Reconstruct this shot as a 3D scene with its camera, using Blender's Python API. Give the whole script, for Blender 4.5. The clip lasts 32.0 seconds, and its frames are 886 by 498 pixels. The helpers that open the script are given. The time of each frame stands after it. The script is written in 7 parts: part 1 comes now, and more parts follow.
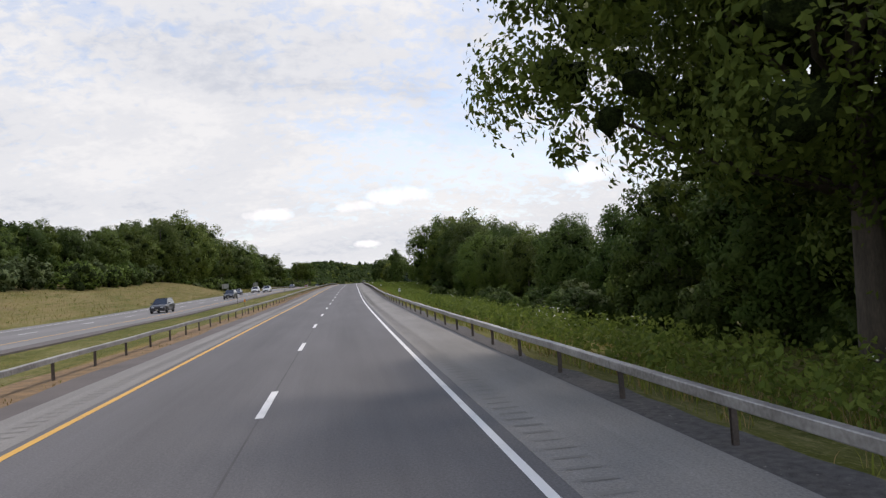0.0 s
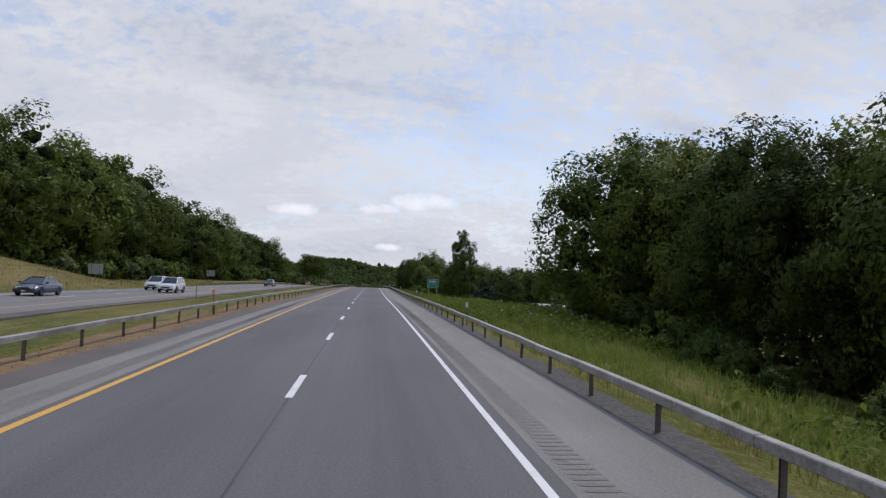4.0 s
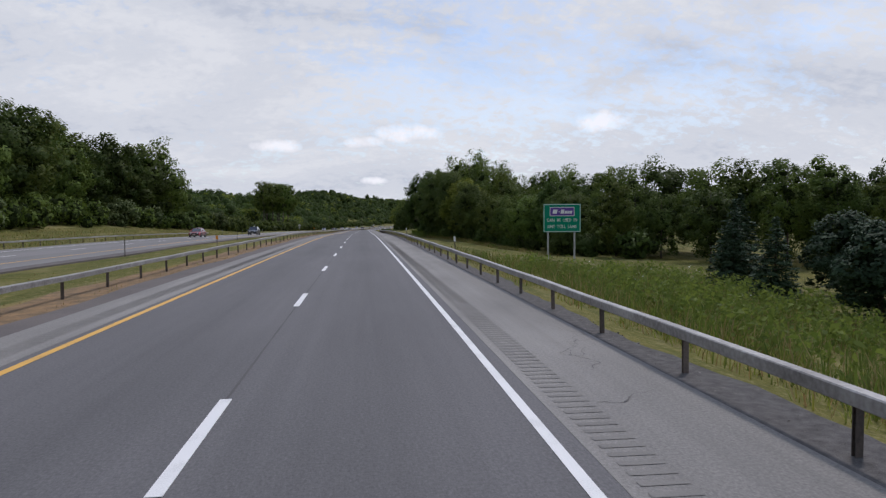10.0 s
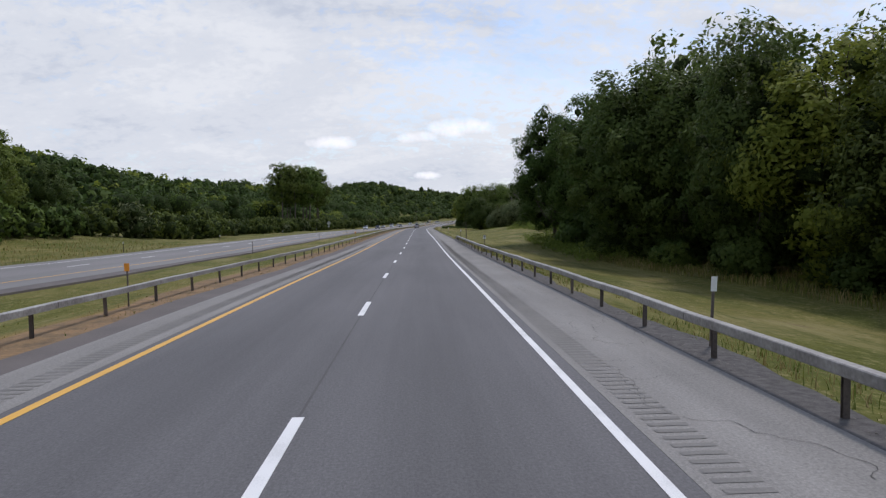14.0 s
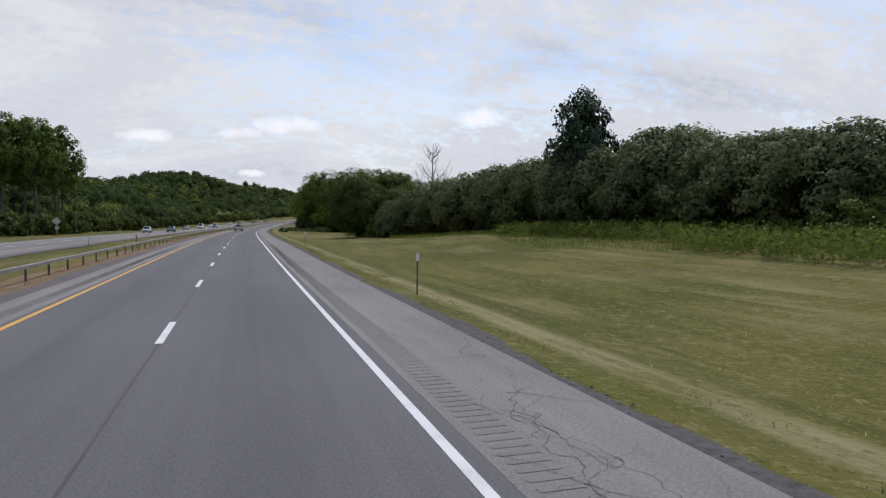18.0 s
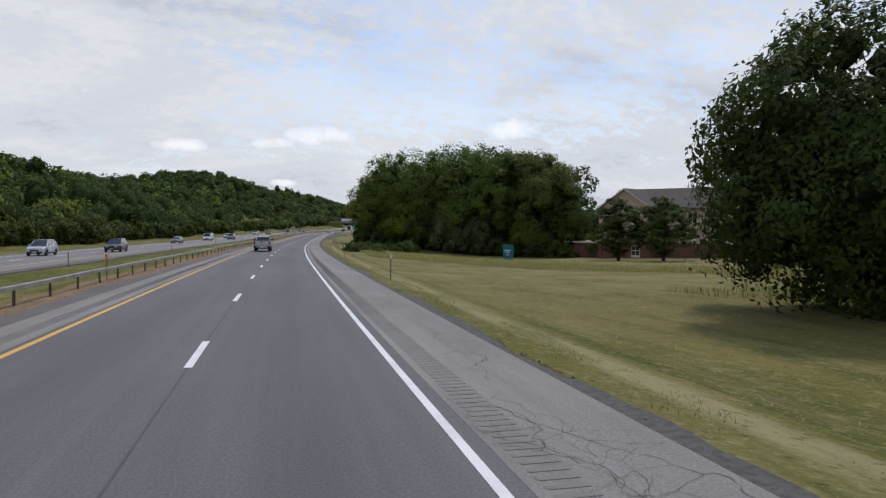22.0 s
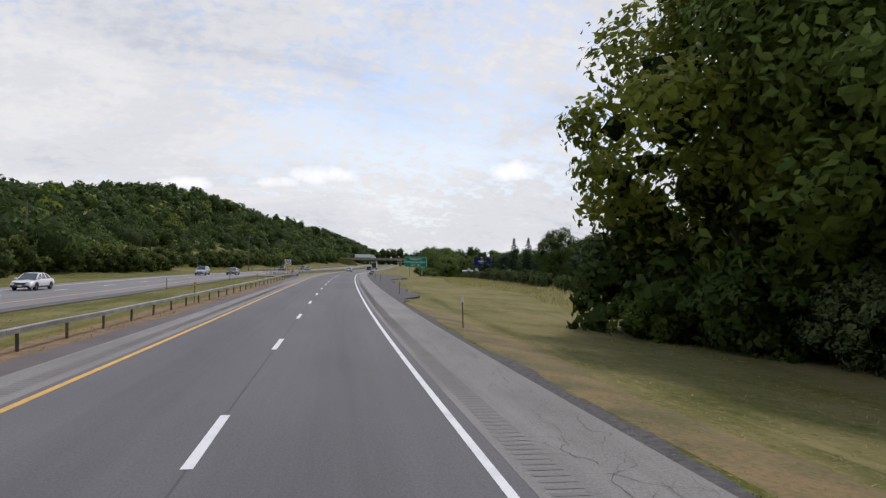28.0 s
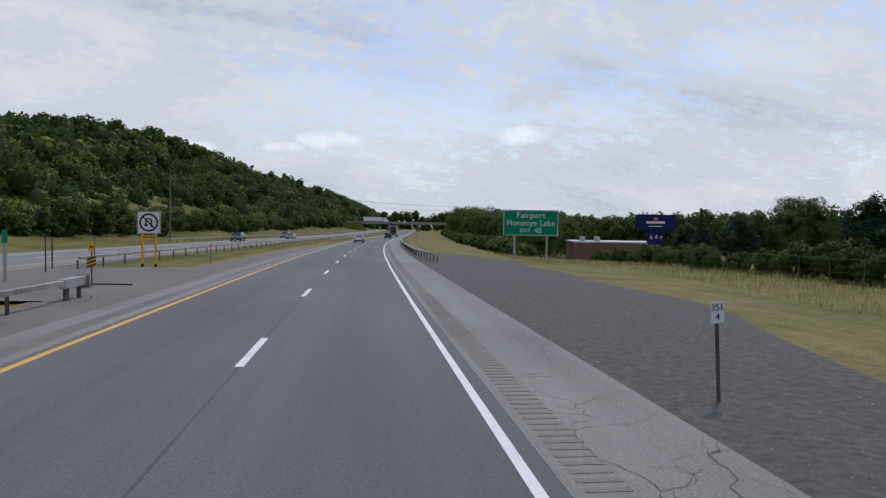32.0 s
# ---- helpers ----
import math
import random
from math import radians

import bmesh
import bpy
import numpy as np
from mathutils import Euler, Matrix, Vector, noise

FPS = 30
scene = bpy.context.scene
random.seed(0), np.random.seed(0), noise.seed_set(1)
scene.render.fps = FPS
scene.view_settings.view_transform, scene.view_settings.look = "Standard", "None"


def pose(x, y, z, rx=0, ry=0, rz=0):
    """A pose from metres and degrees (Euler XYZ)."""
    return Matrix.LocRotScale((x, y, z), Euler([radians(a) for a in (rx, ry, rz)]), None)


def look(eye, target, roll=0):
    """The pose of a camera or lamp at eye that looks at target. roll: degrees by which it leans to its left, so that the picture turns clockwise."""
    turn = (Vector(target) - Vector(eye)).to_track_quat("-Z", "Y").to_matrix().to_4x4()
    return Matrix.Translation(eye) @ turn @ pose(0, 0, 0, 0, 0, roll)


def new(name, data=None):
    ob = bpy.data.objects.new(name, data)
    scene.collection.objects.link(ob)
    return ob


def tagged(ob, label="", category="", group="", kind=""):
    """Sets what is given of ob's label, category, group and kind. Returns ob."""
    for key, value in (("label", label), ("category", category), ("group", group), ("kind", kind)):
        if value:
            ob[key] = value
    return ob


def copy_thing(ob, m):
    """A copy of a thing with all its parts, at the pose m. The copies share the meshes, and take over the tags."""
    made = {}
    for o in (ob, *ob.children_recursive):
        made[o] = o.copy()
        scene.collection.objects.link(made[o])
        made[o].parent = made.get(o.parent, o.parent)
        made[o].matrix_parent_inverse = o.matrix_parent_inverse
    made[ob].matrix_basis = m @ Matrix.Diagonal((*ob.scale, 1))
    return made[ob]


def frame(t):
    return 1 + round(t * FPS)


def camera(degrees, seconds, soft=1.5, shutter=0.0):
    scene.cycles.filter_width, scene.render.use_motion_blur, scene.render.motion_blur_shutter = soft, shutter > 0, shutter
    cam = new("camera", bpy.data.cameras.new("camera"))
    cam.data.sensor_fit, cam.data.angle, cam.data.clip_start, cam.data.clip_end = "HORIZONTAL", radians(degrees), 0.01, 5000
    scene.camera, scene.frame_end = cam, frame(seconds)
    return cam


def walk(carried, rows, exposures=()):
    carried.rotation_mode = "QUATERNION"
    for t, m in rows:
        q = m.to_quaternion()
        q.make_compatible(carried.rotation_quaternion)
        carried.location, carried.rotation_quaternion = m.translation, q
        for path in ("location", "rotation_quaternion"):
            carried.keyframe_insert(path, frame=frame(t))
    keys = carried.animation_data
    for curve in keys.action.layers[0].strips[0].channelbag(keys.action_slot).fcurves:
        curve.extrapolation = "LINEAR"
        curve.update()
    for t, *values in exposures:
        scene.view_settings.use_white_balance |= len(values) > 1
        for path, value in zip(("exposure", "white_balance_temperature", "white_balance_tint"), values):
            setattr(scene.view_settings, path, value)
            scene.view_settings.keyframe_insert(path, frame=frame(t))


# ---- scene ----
# ---------- the road's line: heading (degrees to the right) and height every 40 m ----------
STEP = 40.0
HEADING = [0.0, 0.0, 0.389, 0.897, 1.189, 1.011, 1.277, 1.427, 1.548, 1.393, 1.469, 1.548, 1.848, 1.669, 1.542, 1.915,
           2.041, 2.69, 3.42, 4.618, 5.639, 6.741, 7.282, 8.015, 8.782, 9.95, 11.1, 12.0, 12.6, 13.0, 13.2, 13.3]
HEIGHT = [-0.073, 0.0, 0.003, 0.035, 0.432, 0.761, 0.855, 1.051, 1.223, 1.102, 0.882, 0.34, -0.478, -0.989, -1.617, -2.172,
          -2.871, -3.589, -4.363, -5.023, -5.697, -6.25, -6.461, -6.602, -6.923, -7.356, -7.733, -8.07, -8.379, -8.6, -8.8, -8.9]
RS = np.arange(-20, 3200, 2.0)


def smooth_line(values):
    knots = -STEP + STEP * np.arange(len(values))
    line = np.interp(RS, knots, values)
    return np.convolve(np.pad(line, 7, "edge"), np.ones(15) / 15, "valid")


R_HEAD = np.radians(smooth_line(HEADING))
R_X = np.concatenate([[0], np.cumsum(np.sin(R_HEAD[:-1]) * 2)])
R_Y = np.concatenate([[0], np.cumsum(np.cos(R_HEAD[:-1]) * 2)])
R_X, R_Y = R_X - np.interp(0, RS, R_X), R_Y - np.interp(0, RS, R_Y)
R_Z = smooth_line(HEIGHT)


def heading(s):
    return float(np.interp(s, RS, R_HEAD))


def rp(s, u, z=0.0):
    """World place at s metres along the lane line, u metres to its right, z above the road."""
    a = heading(max(s, -20))
    x, y = float(np.interp(s, RS, R_X)), float(np.interp(s, RS, R_Y))
    if s < -20:
        y += s + 20
    return Vector((x + u * math.cos(a), y - u * math.sin(a), float(np.interp(s, RS, R_Z)) + z))


def rpose(s, u, z=0.0, turn=0.0, flat=False):
    """A pose there whose y axis runs along the road; flat: lying on its slope."""
    p = rp(s, u, z)
    grade = math.degrees(math.atan2(rp(s + 1.5, u).z - rp(s - 1.5, u).z, 3.0)) if flat else 0
    return pose(p.x, p.y, p.z, 0, 0, -math.degrees(heading(s))) @ pose(0, 0, 0, grade) @ pose(0, 0, 0, 0, 0, turn)


# ---------- the camera and its walk: t, s, u, height, yaw to the right, pitch, roll ----------
cam = camera(65.7, 32.0, soft=1.3)
DRIVE = [
    (0.0, -3.62, 1.57, 2.37, 8.73, 2.17, -3.65),
    (1.0, 23.73, 1.43, 2.39, 9.98, 4.66, -0.24),
    (2.0, 49.85, 1.31, 2.35, 12.51, 5.87, 0.75),
    (3.0, 77.39, 1.33, 2.39, 8.84, 4.09, 0.40),
    (4.0, 105.28, 1.46, 2.41, 7.09, 3.03, 2.20),
    (4.5, 119.21, 1.52, 2.35, 5.33, 2.03, 3.15),
    (6.5, 173.29, 1.74, 2.27, 3.43, -1.51, -1.60),
    (7.0, 190.19, 1.80, 2.32, 3.89, -1.20, -1.05),
    (8.0, 225.16, 2.04, 2.36, 3.89, -0.58, 0.46),
    (9.0, 245.14, 2.06, 2.35, 6.33, -0.59, 1.32),
    (10.0, 271.58, 1.75, 2.31, 8.14, -2.73, -0.47),
    (11.0, 300.17, 1.64, 2.35, 5.51, -2.31, -2.33),
    (12.0, 326.42, 1.48, 2.38, 5.00, -0.70, -2.50),
    (13.0, 355.66, 1.50, 2.41, 3.25, -3.06, -0.46),
    (13.5, 368.47, 1.48, 2.37, 3.58, -3.18, -1.11),
    (15.5, 425.03, 1.65, 2.43, 4.78, -1.90, -0.16),
    (16.0, 438.81, 1.68, 2.40, 7.04, -0.88, 1.15),
    (17.0, 466.18, 1.71, 2.39, 14.17, -3.27, 0.49),
    (18.0, 494.65, 1.61, 2.38, 17.95, -3.27, -0.24),
    (19.0, 522.28, 1.67, 2.40, 13.49, -3.08, 1.48),
    (20.0, 550.26, 1.66, 2.43, 11.70, -1.96, 0.18),
    (21.0, 578.31, 1.73, 2.41, 15.07, -3.46, 0.36),
    (22.0, 605.90, 1.62, 2.42, 15.55, -2.37, 0.30),
    (23.0, 632.47, 1.53, 2.40, 17.10, -7.02, 2.40),
    (24.0, 659.49, 1.34, 2.37, 16.13, -8.03, 1.67),
    (26.5, 727.63, 1.49, 2.37, 18.20, -2.14, -0.15),
    (27.0, 741.23, 1.51, 2.40, 17.86, -0.85, 0.46),
    (28.0, 768.65, 1.64, 2.42, 15.31, 0.96, 0.91),
    (29.0, 795.07, 1.75, 2.41, 11.50, -0.26, 2.73),
    (30.0, 821.05, 1.76, 2.40, 11.74, -1.05, 0.54),
    (31.0, 849.00, 1.93, 2.40, 13.82, -1.11, 0.63),
    (32.0, 875.22, 2.01, 2.36, 14.83, -1.98, 0.87),
]
walk(cam, [(t, Matrix.Translation(rp(s, u, h)) @ pose(0, 0, 0, 0, 0, -yaw) @ pose(0, 0, 0, 90 + pitch) @ pose(0, 0, 0, 0, 0, roll))
           for t, s, u, h, yaw, pitch, roll in DRIVE],
     [(0, 0.26, 6600, 14), (0.7, 0.0, 6300, 14), (2, -0.08, 6230, 14), (4, -0.04, 6180, 15), (9, -0.02, 6180, 15), (13, 0.06, 6150, 14), (16, 0.18, 6260, 14), (17.5, 0.03, 6280, 14), (22, 0.02, 6280, 13), (23, 0.12, 6230, 13),
      (24, 0.30, 6330, 12), (26.5, 0.28, 6550, 14), (28.0, 0.14, 6500, 14), (29, -0.06, 6170, 14), (32, -0.10, 6080, 13)])
# ---------- sky and sun ----------
SUN_AZ, SUN_EL = 38.0, 56.0   # degrees right of north-ahead, degrees up
world = bpy.data.worlds.new("sky")
scene.world = world
world.use_nodes = True
wn, wl = world.node_tree.nodes, world.node_tree.links
wn.clear()


def wnode(kind, **settings):
    n = wn.new(kind)
    for key, value in settings.items():
        if key in n.inputs:
            n.inputs[key].default_value = value
    return n


def wmath(op, a, b=None, c=None, clamp=False):
    n = wn.new("ShaderNodeMath")
    n.operation, n.use_clamp = op, clamp
    for i, v in enumerate((a, b, c)):
        if v is None:
            continue
        if isinstance(v, (int, float)):
            n.inputs[i].default_value = v
        else:
            wl.new(v, n.inputs[i])
    return n.outputs[0]


sky = wn.new("ShaderNodeTexSky")
sky.sky_type, sky.sun_disc = "NISHITA", False
sky.sun_elevation, sky.sun_rotation = radians(SUN_EL), radians(SUN_AZ)
sky.air_density, sky.dust_density, sky.ozone_density = 1.0, 0.6, 2.0
coord = wn.new("ShaderNodeTexCoord")
split = wn.new("ShaderNodeSeparateXYZ")
wl.new(coord.outputs["Generated"], split.inputs[0])
up = wmath("MAXIMUM", split.outputs[2], 0.0)
# project the cloud sheet on a flat layer overhead
low = wmath("ADD", up, 0.42)
px, py = wmath("DIVIDE", split.outputs[0], low), wmath("DIVIDE", split.outputs[1], low)
flat = wn.new("ShaderNodeCombineXYZ")
wl.new(px, flat.inputs[0]), wl.new(py, flat.inputs[1])


def cloud_noise(scale, detail, rough, distortion, offset, stretch=(1, 1, 1)):
    m = wn.new("ShaderNodeMapping")
    m.inputs["Location"].default_value, m.inputs["Scale"].default_value = offset, stretch
    wl.new(flat.outputs[0], m.inputs[0])
    n = wnode("ShaderNodeTexNoise", Scale=scale, Detail=detail, Roughness=rough, Distortion=distortion)
    wl.new(m.outputs[0], n.inputs["Vector"])
    return n.outputs["Fac"]


def wramp(fac, stops):
    r = wn.new("ShaderNodeValToRGB")
    r.color_ramp.interpolation = "EASE"
    while len(r.color_ramp.elements) < len(stops):
        r.color_ramp.elements.new(0.5)
    for e, (p, c) in zip(r.color_ramp.elements, stops):
        e.position, e.color = p, (c, c, c, 1)
    wl.new(fac, r.inputs[0])
    return r.outputs[0]


big = cloud_noise(1.2, 4, 0.5, 0.3, (3.1, 0.4, 0.0), (0.8, 1.0, 1))
fine = cloud_noise(6.6, 10, 0.62, 0.35, (0.3, 5.1, 0.0), (1.0, 1.25, 1))
cells = cloud_noise(30.0, 5, 0.6, 0.3, (1.3, 2.7, 0.0), (1.0, 1.15, 1))
cover = wmath("ADD", wmath("ADD", wmath("MULTIPLY", big, 0.42), wmath("MULTIPLY", fine, 0.28)), wmath("MULTIPLY", cells, 0.30))
cover = wmath("ADD", cover, wmath("MULTIPLY_ADD", up, -0.21, 0.072))
sheet = wramp(cover, [(0.385, 0.06), (0.465, 0.68), (0.54, 1.0)])
shade = cloud_noise(3.0, 8, 0.58, 0.5, (7.7, 2.2, 0.0), (0.6, 1.2, 1))
shade = wmath("ADD", wmath("MULTIPLY", shade, 0.75), wmath("MULTIPLY", cells, 0.25))
tone = wramp(shade, [(0.34, 0.30), (0.48, 0.74), (0.60, 1.0)])
# a few small heaped clouds low over the horizon
puffs = None
wob = wnode("ShaderNodeTexNoise", Scale=26.0, Detail=6.0, Roughness=0.6)
wl.new(coord.outputs["Generated"], wob.inputs["Vector"])
for az, el, w, hgt in ((-5.4, 5.75, 2.1, 0.55), (1.7, 6.1, 1.7, 0.5), (5.4, 6.9, 2.7, 0.85), (21.1, 7.5, 2.2, 0.9), (2.5, 3.0, 1.3, 0.35)):
    d = Vector((math.sin(radians(az)) * math.cos(radians(el)), math.cos(radians(az)) * math.cos(radians(el)), math.sin(radians(el))))
    dx, dz = wmath("SUBTRACT", split.outputs[0], d.x), wmath("SUBTRACT", split.outputs[2], d.z)
    ex, ez = wmath("DIVIDE", dx, radians(w)), wmath("DIVIDE", dz, radians(hgt))
    r2 = wmath("ADD", wmath("MULTIPLY", ex, ex), wmath("MULTIPLY", ez, ez))
    r2 = wmath("ADD", r2, wmath("MULTIPLY", wmath("SUBTRACT", wob.outputs["Fac"], 0.5), 3.2))
    front = wmath("GREATER_THAN", split.outputs[1], 0.0)
    blob = wmath("MULTIPLY", wmath("SUBTRACT", 1.0, r2, clamp=True), front, clamp=True)
    puffs = blob if puffs is None else wmath("MAXIMUM", puffs, blob)
# thin veil towards the horizon
veil = wmath("SUBTRACT", 1.0, wmath("MULTIPLY", up, 1.75), clamp=True)
white = wn.new("ShaderNodeMix")
white.data_type = "RGBA"
white.inputs[6].default_value, white.inputs[7].default_value = (0.56, 0.62, 0.72, 1), (0.935, 0.955, 0.965, 1)
wl.new(tone, white.inputs[0])
lit = wn.new("ShaderNodeMix")
lit.data_type = "RGBA"
lit.inputs[7].default_value = (1.3, 1.28, 1.28, 1)
wl.new(wmath("MULTIPLY", puffs, 0.75), lit.inputs[0])
wl.new(white.outputs[2], lit.inputs[6])
sky_bg, cloud_bg, out = wnode("ShaderNodeBackground", Strength=0.15), wnode("ShaderNodeBackground", Strength=0.78), wn.new("ShaderNodeOutputWorld")
wl.new(sky.outputs[0], sky_bg.inputs[0])
wl.new(lit.outputs[2], cloud_bg.inputs[0])
mix = wn.new("ShaderNodeMixShader")
amount = wmath("MAXIMUM", wmath("MAXIMUM", sheet, wmath("MULTIPLY", puffs, 0.95)), wmath("MULTIPLY", veil, 0.82), clamp=True)
wl.new(amount, mix.inputs[0]), wl.new(sky_bg.outputs[0], mix.inputs[1]), wl.new(cloud_bg.outputs[0], mix.inputs[2])
wl.new(mix.outputs[0], out.inputs[0])

sun = new("sun", bpy.data.lights.new("sun", "SUN"))
sun.data.energy, sun.data.angle, sun.data.color = 1.7, radians(6), (1.0, 0.92, 0.84)
a, e = radians(SUN_AZ), radians(SUN_EL)
sun.matrix_world = look((math.sin(a) * math.cos(e) * 500, math.cos(a) * math.cos(e) * 500, math.sin(e) * 500), (0, 0, 0))
scene.view_settings.exposure = 0.0
# ---------- materials ----------
def mat(name, base, second=None, rough=0.8, metal=0.0, scale=3.0, fine=40.0, bump=0.2, bump_scale=None, dist=0.01, vary=0.0,
        contrast=(0.35, 0.65), trans=0.0, spec=0.5, coat=0.0, stretch=(1, 1, 1), emit=0.0):
    """A surface of two tones mixed by coarse and fine noise, with relief; vary: how much each object's own tone differs."""
    m = bpy.data.materials.new(name)
    m.use_nodes = True
    n, l = m.node_tree.nodes, m.node_tree.links
    b = n["Principled BSDF"]
    second = second or tuple(c * 0.7 for c in base)
    tc = n.new("ShaderNodeTexCoord")
    mp = n.new("ShaderNodeMapping")
    mp.inputs["Scale"].default_value = stretch
    geo = n.new("ShaderNodeNewGeometry")
    l.new(geo.outputs["Position"], mp.inputs[0])
    big, small = n.new("ShaderNodeTexNoise"), n.new("ShaderNodeTexNoise")
    for t, sc, de in ((big, scale, 4.0), (small, fine, 6.0)):
        t.inputs["Scale"].default_value, t.inputs["Detail"].default_value = sc, de
        l.new(mp.outputs[0], t.inputs["Vector"])
    add = n.new("ShaderNodeMath")
    add.operation = "MULTIPLY_ADD"
    l.new(small.outputs["Fac"], add.inputs[0])
    add.inputs[1].default_value = 0.45
    half = n.new("ShaderNodeMath")
    half.operation = "MULTIPLY"
    l.new(big.outputs["Fac"], half.inputs[0])
    half.inputs[1].default_value = 0.55
    l.new(half.outputs[0], add.inputs[2])
    ramp = n.new("ShaderNodeValToRGB")
    ramp.color_ramp.elements[0].position, ramp.color_ramp.elements[1].position = contrast
    ramp.color_ramp.elements[0].color, ramp.color_ramp.elements[1].color = (*second, 1), (*base, 1)
    l.new(add.outputs[0], ramp.inputs[0])
    colour = ramp.outputs[0]
    if vary:
        info = n.new("ShaderNodeObjectInfo")
        hsv = n.new("ShaderNodeHueSaturation")
        mr = n.new("ShaderNodeMapRange")
        mr.inputs["To Min"].default_value, mr.inputs["To Max"].default_value = 1 - vary, 1 + vary
        l.new(info.outputs["Random"], mr.inputs["Value"])
        l.new(mr.outputs[0], hsv.inputs["Value"])
        l.new(colour, hsv.inputs["Color"])
        colour = hsv.outputs[0]
    l.new(colour, b.inputs["Base Color"])
    b.inputs["Roughness"].default_value, b.inputs["Metallic"].default_value = rough, metal
    b.inputs["Specular IOR Level"].default_value, b.inputs["Coat Weight"].default_value = spec, coat
    if bump:
        bp = n.new("ShaderNodeBump")
        bp.inputs["Strength"].default_value, bp.inputs["Distance"].default_value = bump, dist
        l.new(small.outputs["Fac"], bp.inputs["Height"])
        l.new(bp.outputs[0], b.inputs["Normal"])
    if emit:
        l.new(colour, b.inputs["Emission Color"])
        b.inputs["Emission Strength"].default_value = emit
    return m


def leaf_mat(name, base, second, trans=0.35, vary=0.26):
    """Leaves: tone changes from leaf to leaf and tree to tree, light passes through them."""
    m = bpy.data.materials.new(name)
    m.use_nodes = True
    n, l = m.node_tree.nodes, m.node_tree.links
    b = n["Principled BSDF"]
    geo, info = n.new("ShaderNodeNewGeometry"), n.new("ShaderNodeObjectInfo")
    ramp = n.new("ShaderNodeValToRGB")
    ramp.color_ramp.elements[0].color, ramp.color_ramp.elements[1].color = (*second, 1), (*base, 1)
    l.new(geo.outputs["Random Per Island"], ramp.inputs[0])
    hsv = n.new("ShaderNodeHueSaturation")
    mr = n.new("ShaderNodeMapRange")
    mr.inputs["To Min"].default_value, mr.inputs["To Max"].default_value = 1 - vary, 1 + vary
    l.new(info.outputs["Random"], mr.inputs["Value"])
    l.new(mr.outputs[0], hsv.inputs["Value"])
    hue = n.new("ShaderNodeMapRange")
    spin = n.new("ShaderNodeMath")
    spin.operation = "FRACT"
    seven = n.new("ShaderNodeMath")
    seven.operation = "MULTIPLY"
    seven.inputs[1].default_value = 7.31
    l.new(info.outputs["Random"], seven.inputs[0]), l.new(seven.outputs[0], spin.inputs[0]), l.new(spin.outputs[0], hue.inputs["Value"])
    hue.inputs["To Min"].default_value, hue.inputs["To Max"].default_value = 0.484, 0.512
    l.new(hue.outputs[0], hsv.inputs["Hue"])
    l.new(ramp.outputs[0], hsv.inputs["Color"])
    l.new(hsv.outputs[0], b.inputs["Base Color"])
    b.inputs["Roughness"].default_value, b.inputs["Specular IOR Level"].default_value = 0.65, 0.12
    tr = n.new("ShaderNodeBsdfTranslucent")
    l.new(hsv.outputs[0], tr.inputs[0])
    mx = n.new("ShaderNodeMixShader")
    mx.inputs[0].default_value = trans
    l.new(b.outputs[0], mx.inputs[1]), l.new(tr.outputs[0], mx.inputs[2])
    l.new(mx.outputs[0], n["Material Output"].inputs[0])
    return m


M_LANE = mat("lane_asphalt", (0.142, 0.138, 0.138), (0.102, 0.100, 0.101), 0.85, scale=0.25, fine=55, bump=0.35, dist=0.006, stretch=(1, 0.25, 1))
M_SHOULDER = mat("shoulder_asphalt", (0.270, 0.258, 0.236), (0.190, 0.182, 0.168), 0.9, scale=0.5, fine=60, bump=0.4, dist=0.006, stretch=(1, 0.4, 1))
M_OPP = mat("far_carriageway_asphalt", (0.230, 0.222, 0.212), (0.180, 0.174, 0.168), 0.9, scale=0.2, fine=30, bump=0.2, stretch=(1, 0.2, 1))
M_WHITE = mat("white_road_paint", (0.78, 0.78, 0.76), (0.55, 0.55, 0.53), 0.6, scale=1.5, fine=70, bump=0.3, contrast=(0.3, 0.5))
M_YELLOW = mat("yellow_road_paint", (0.72, 0.40, 0.06), (0.50, 0.28, 0.07), 0.6, scale=1.5, fine=70, bump=0.3, contrast=(0.3, 0.5))
M_TAR = mat("crack_tar", (0.085, 0.080, 0.074), (0.05, 0.048, 0.045), 0.7, scale=4, bump=0.1)
M_SEAM = mat("lane_seam", (0.095, 0.092, 0.090), (0.06, 0.058, 0.057), 0.8, scale=0.8, bump=0.2)
# shoulder tone darkened to give the shade inside rumble grooves
M_GROOVE_SHADE = mat("rumble_groove_shade", (0.240, 0.230, 0.210), (0.172, 0.165, 0.151), 0.95, scale=1.0, bump=0.3)
M_STEEL = mat("galvanised_steel", (0.42, 0.41, 0.39), (0.19, 0.178, 0.165), 0.45, 0.4, scale=1.2, fine=14, bump=0.15, dist=0.003, vary=0.10)
M_POST = mat("weathered_post_steel", (0.16, 0.13, 0.11), (0.07, 0.06, 0.055), 0.8, 0.2, scale=2, fine=25, bump=0.3, vary=0.2)
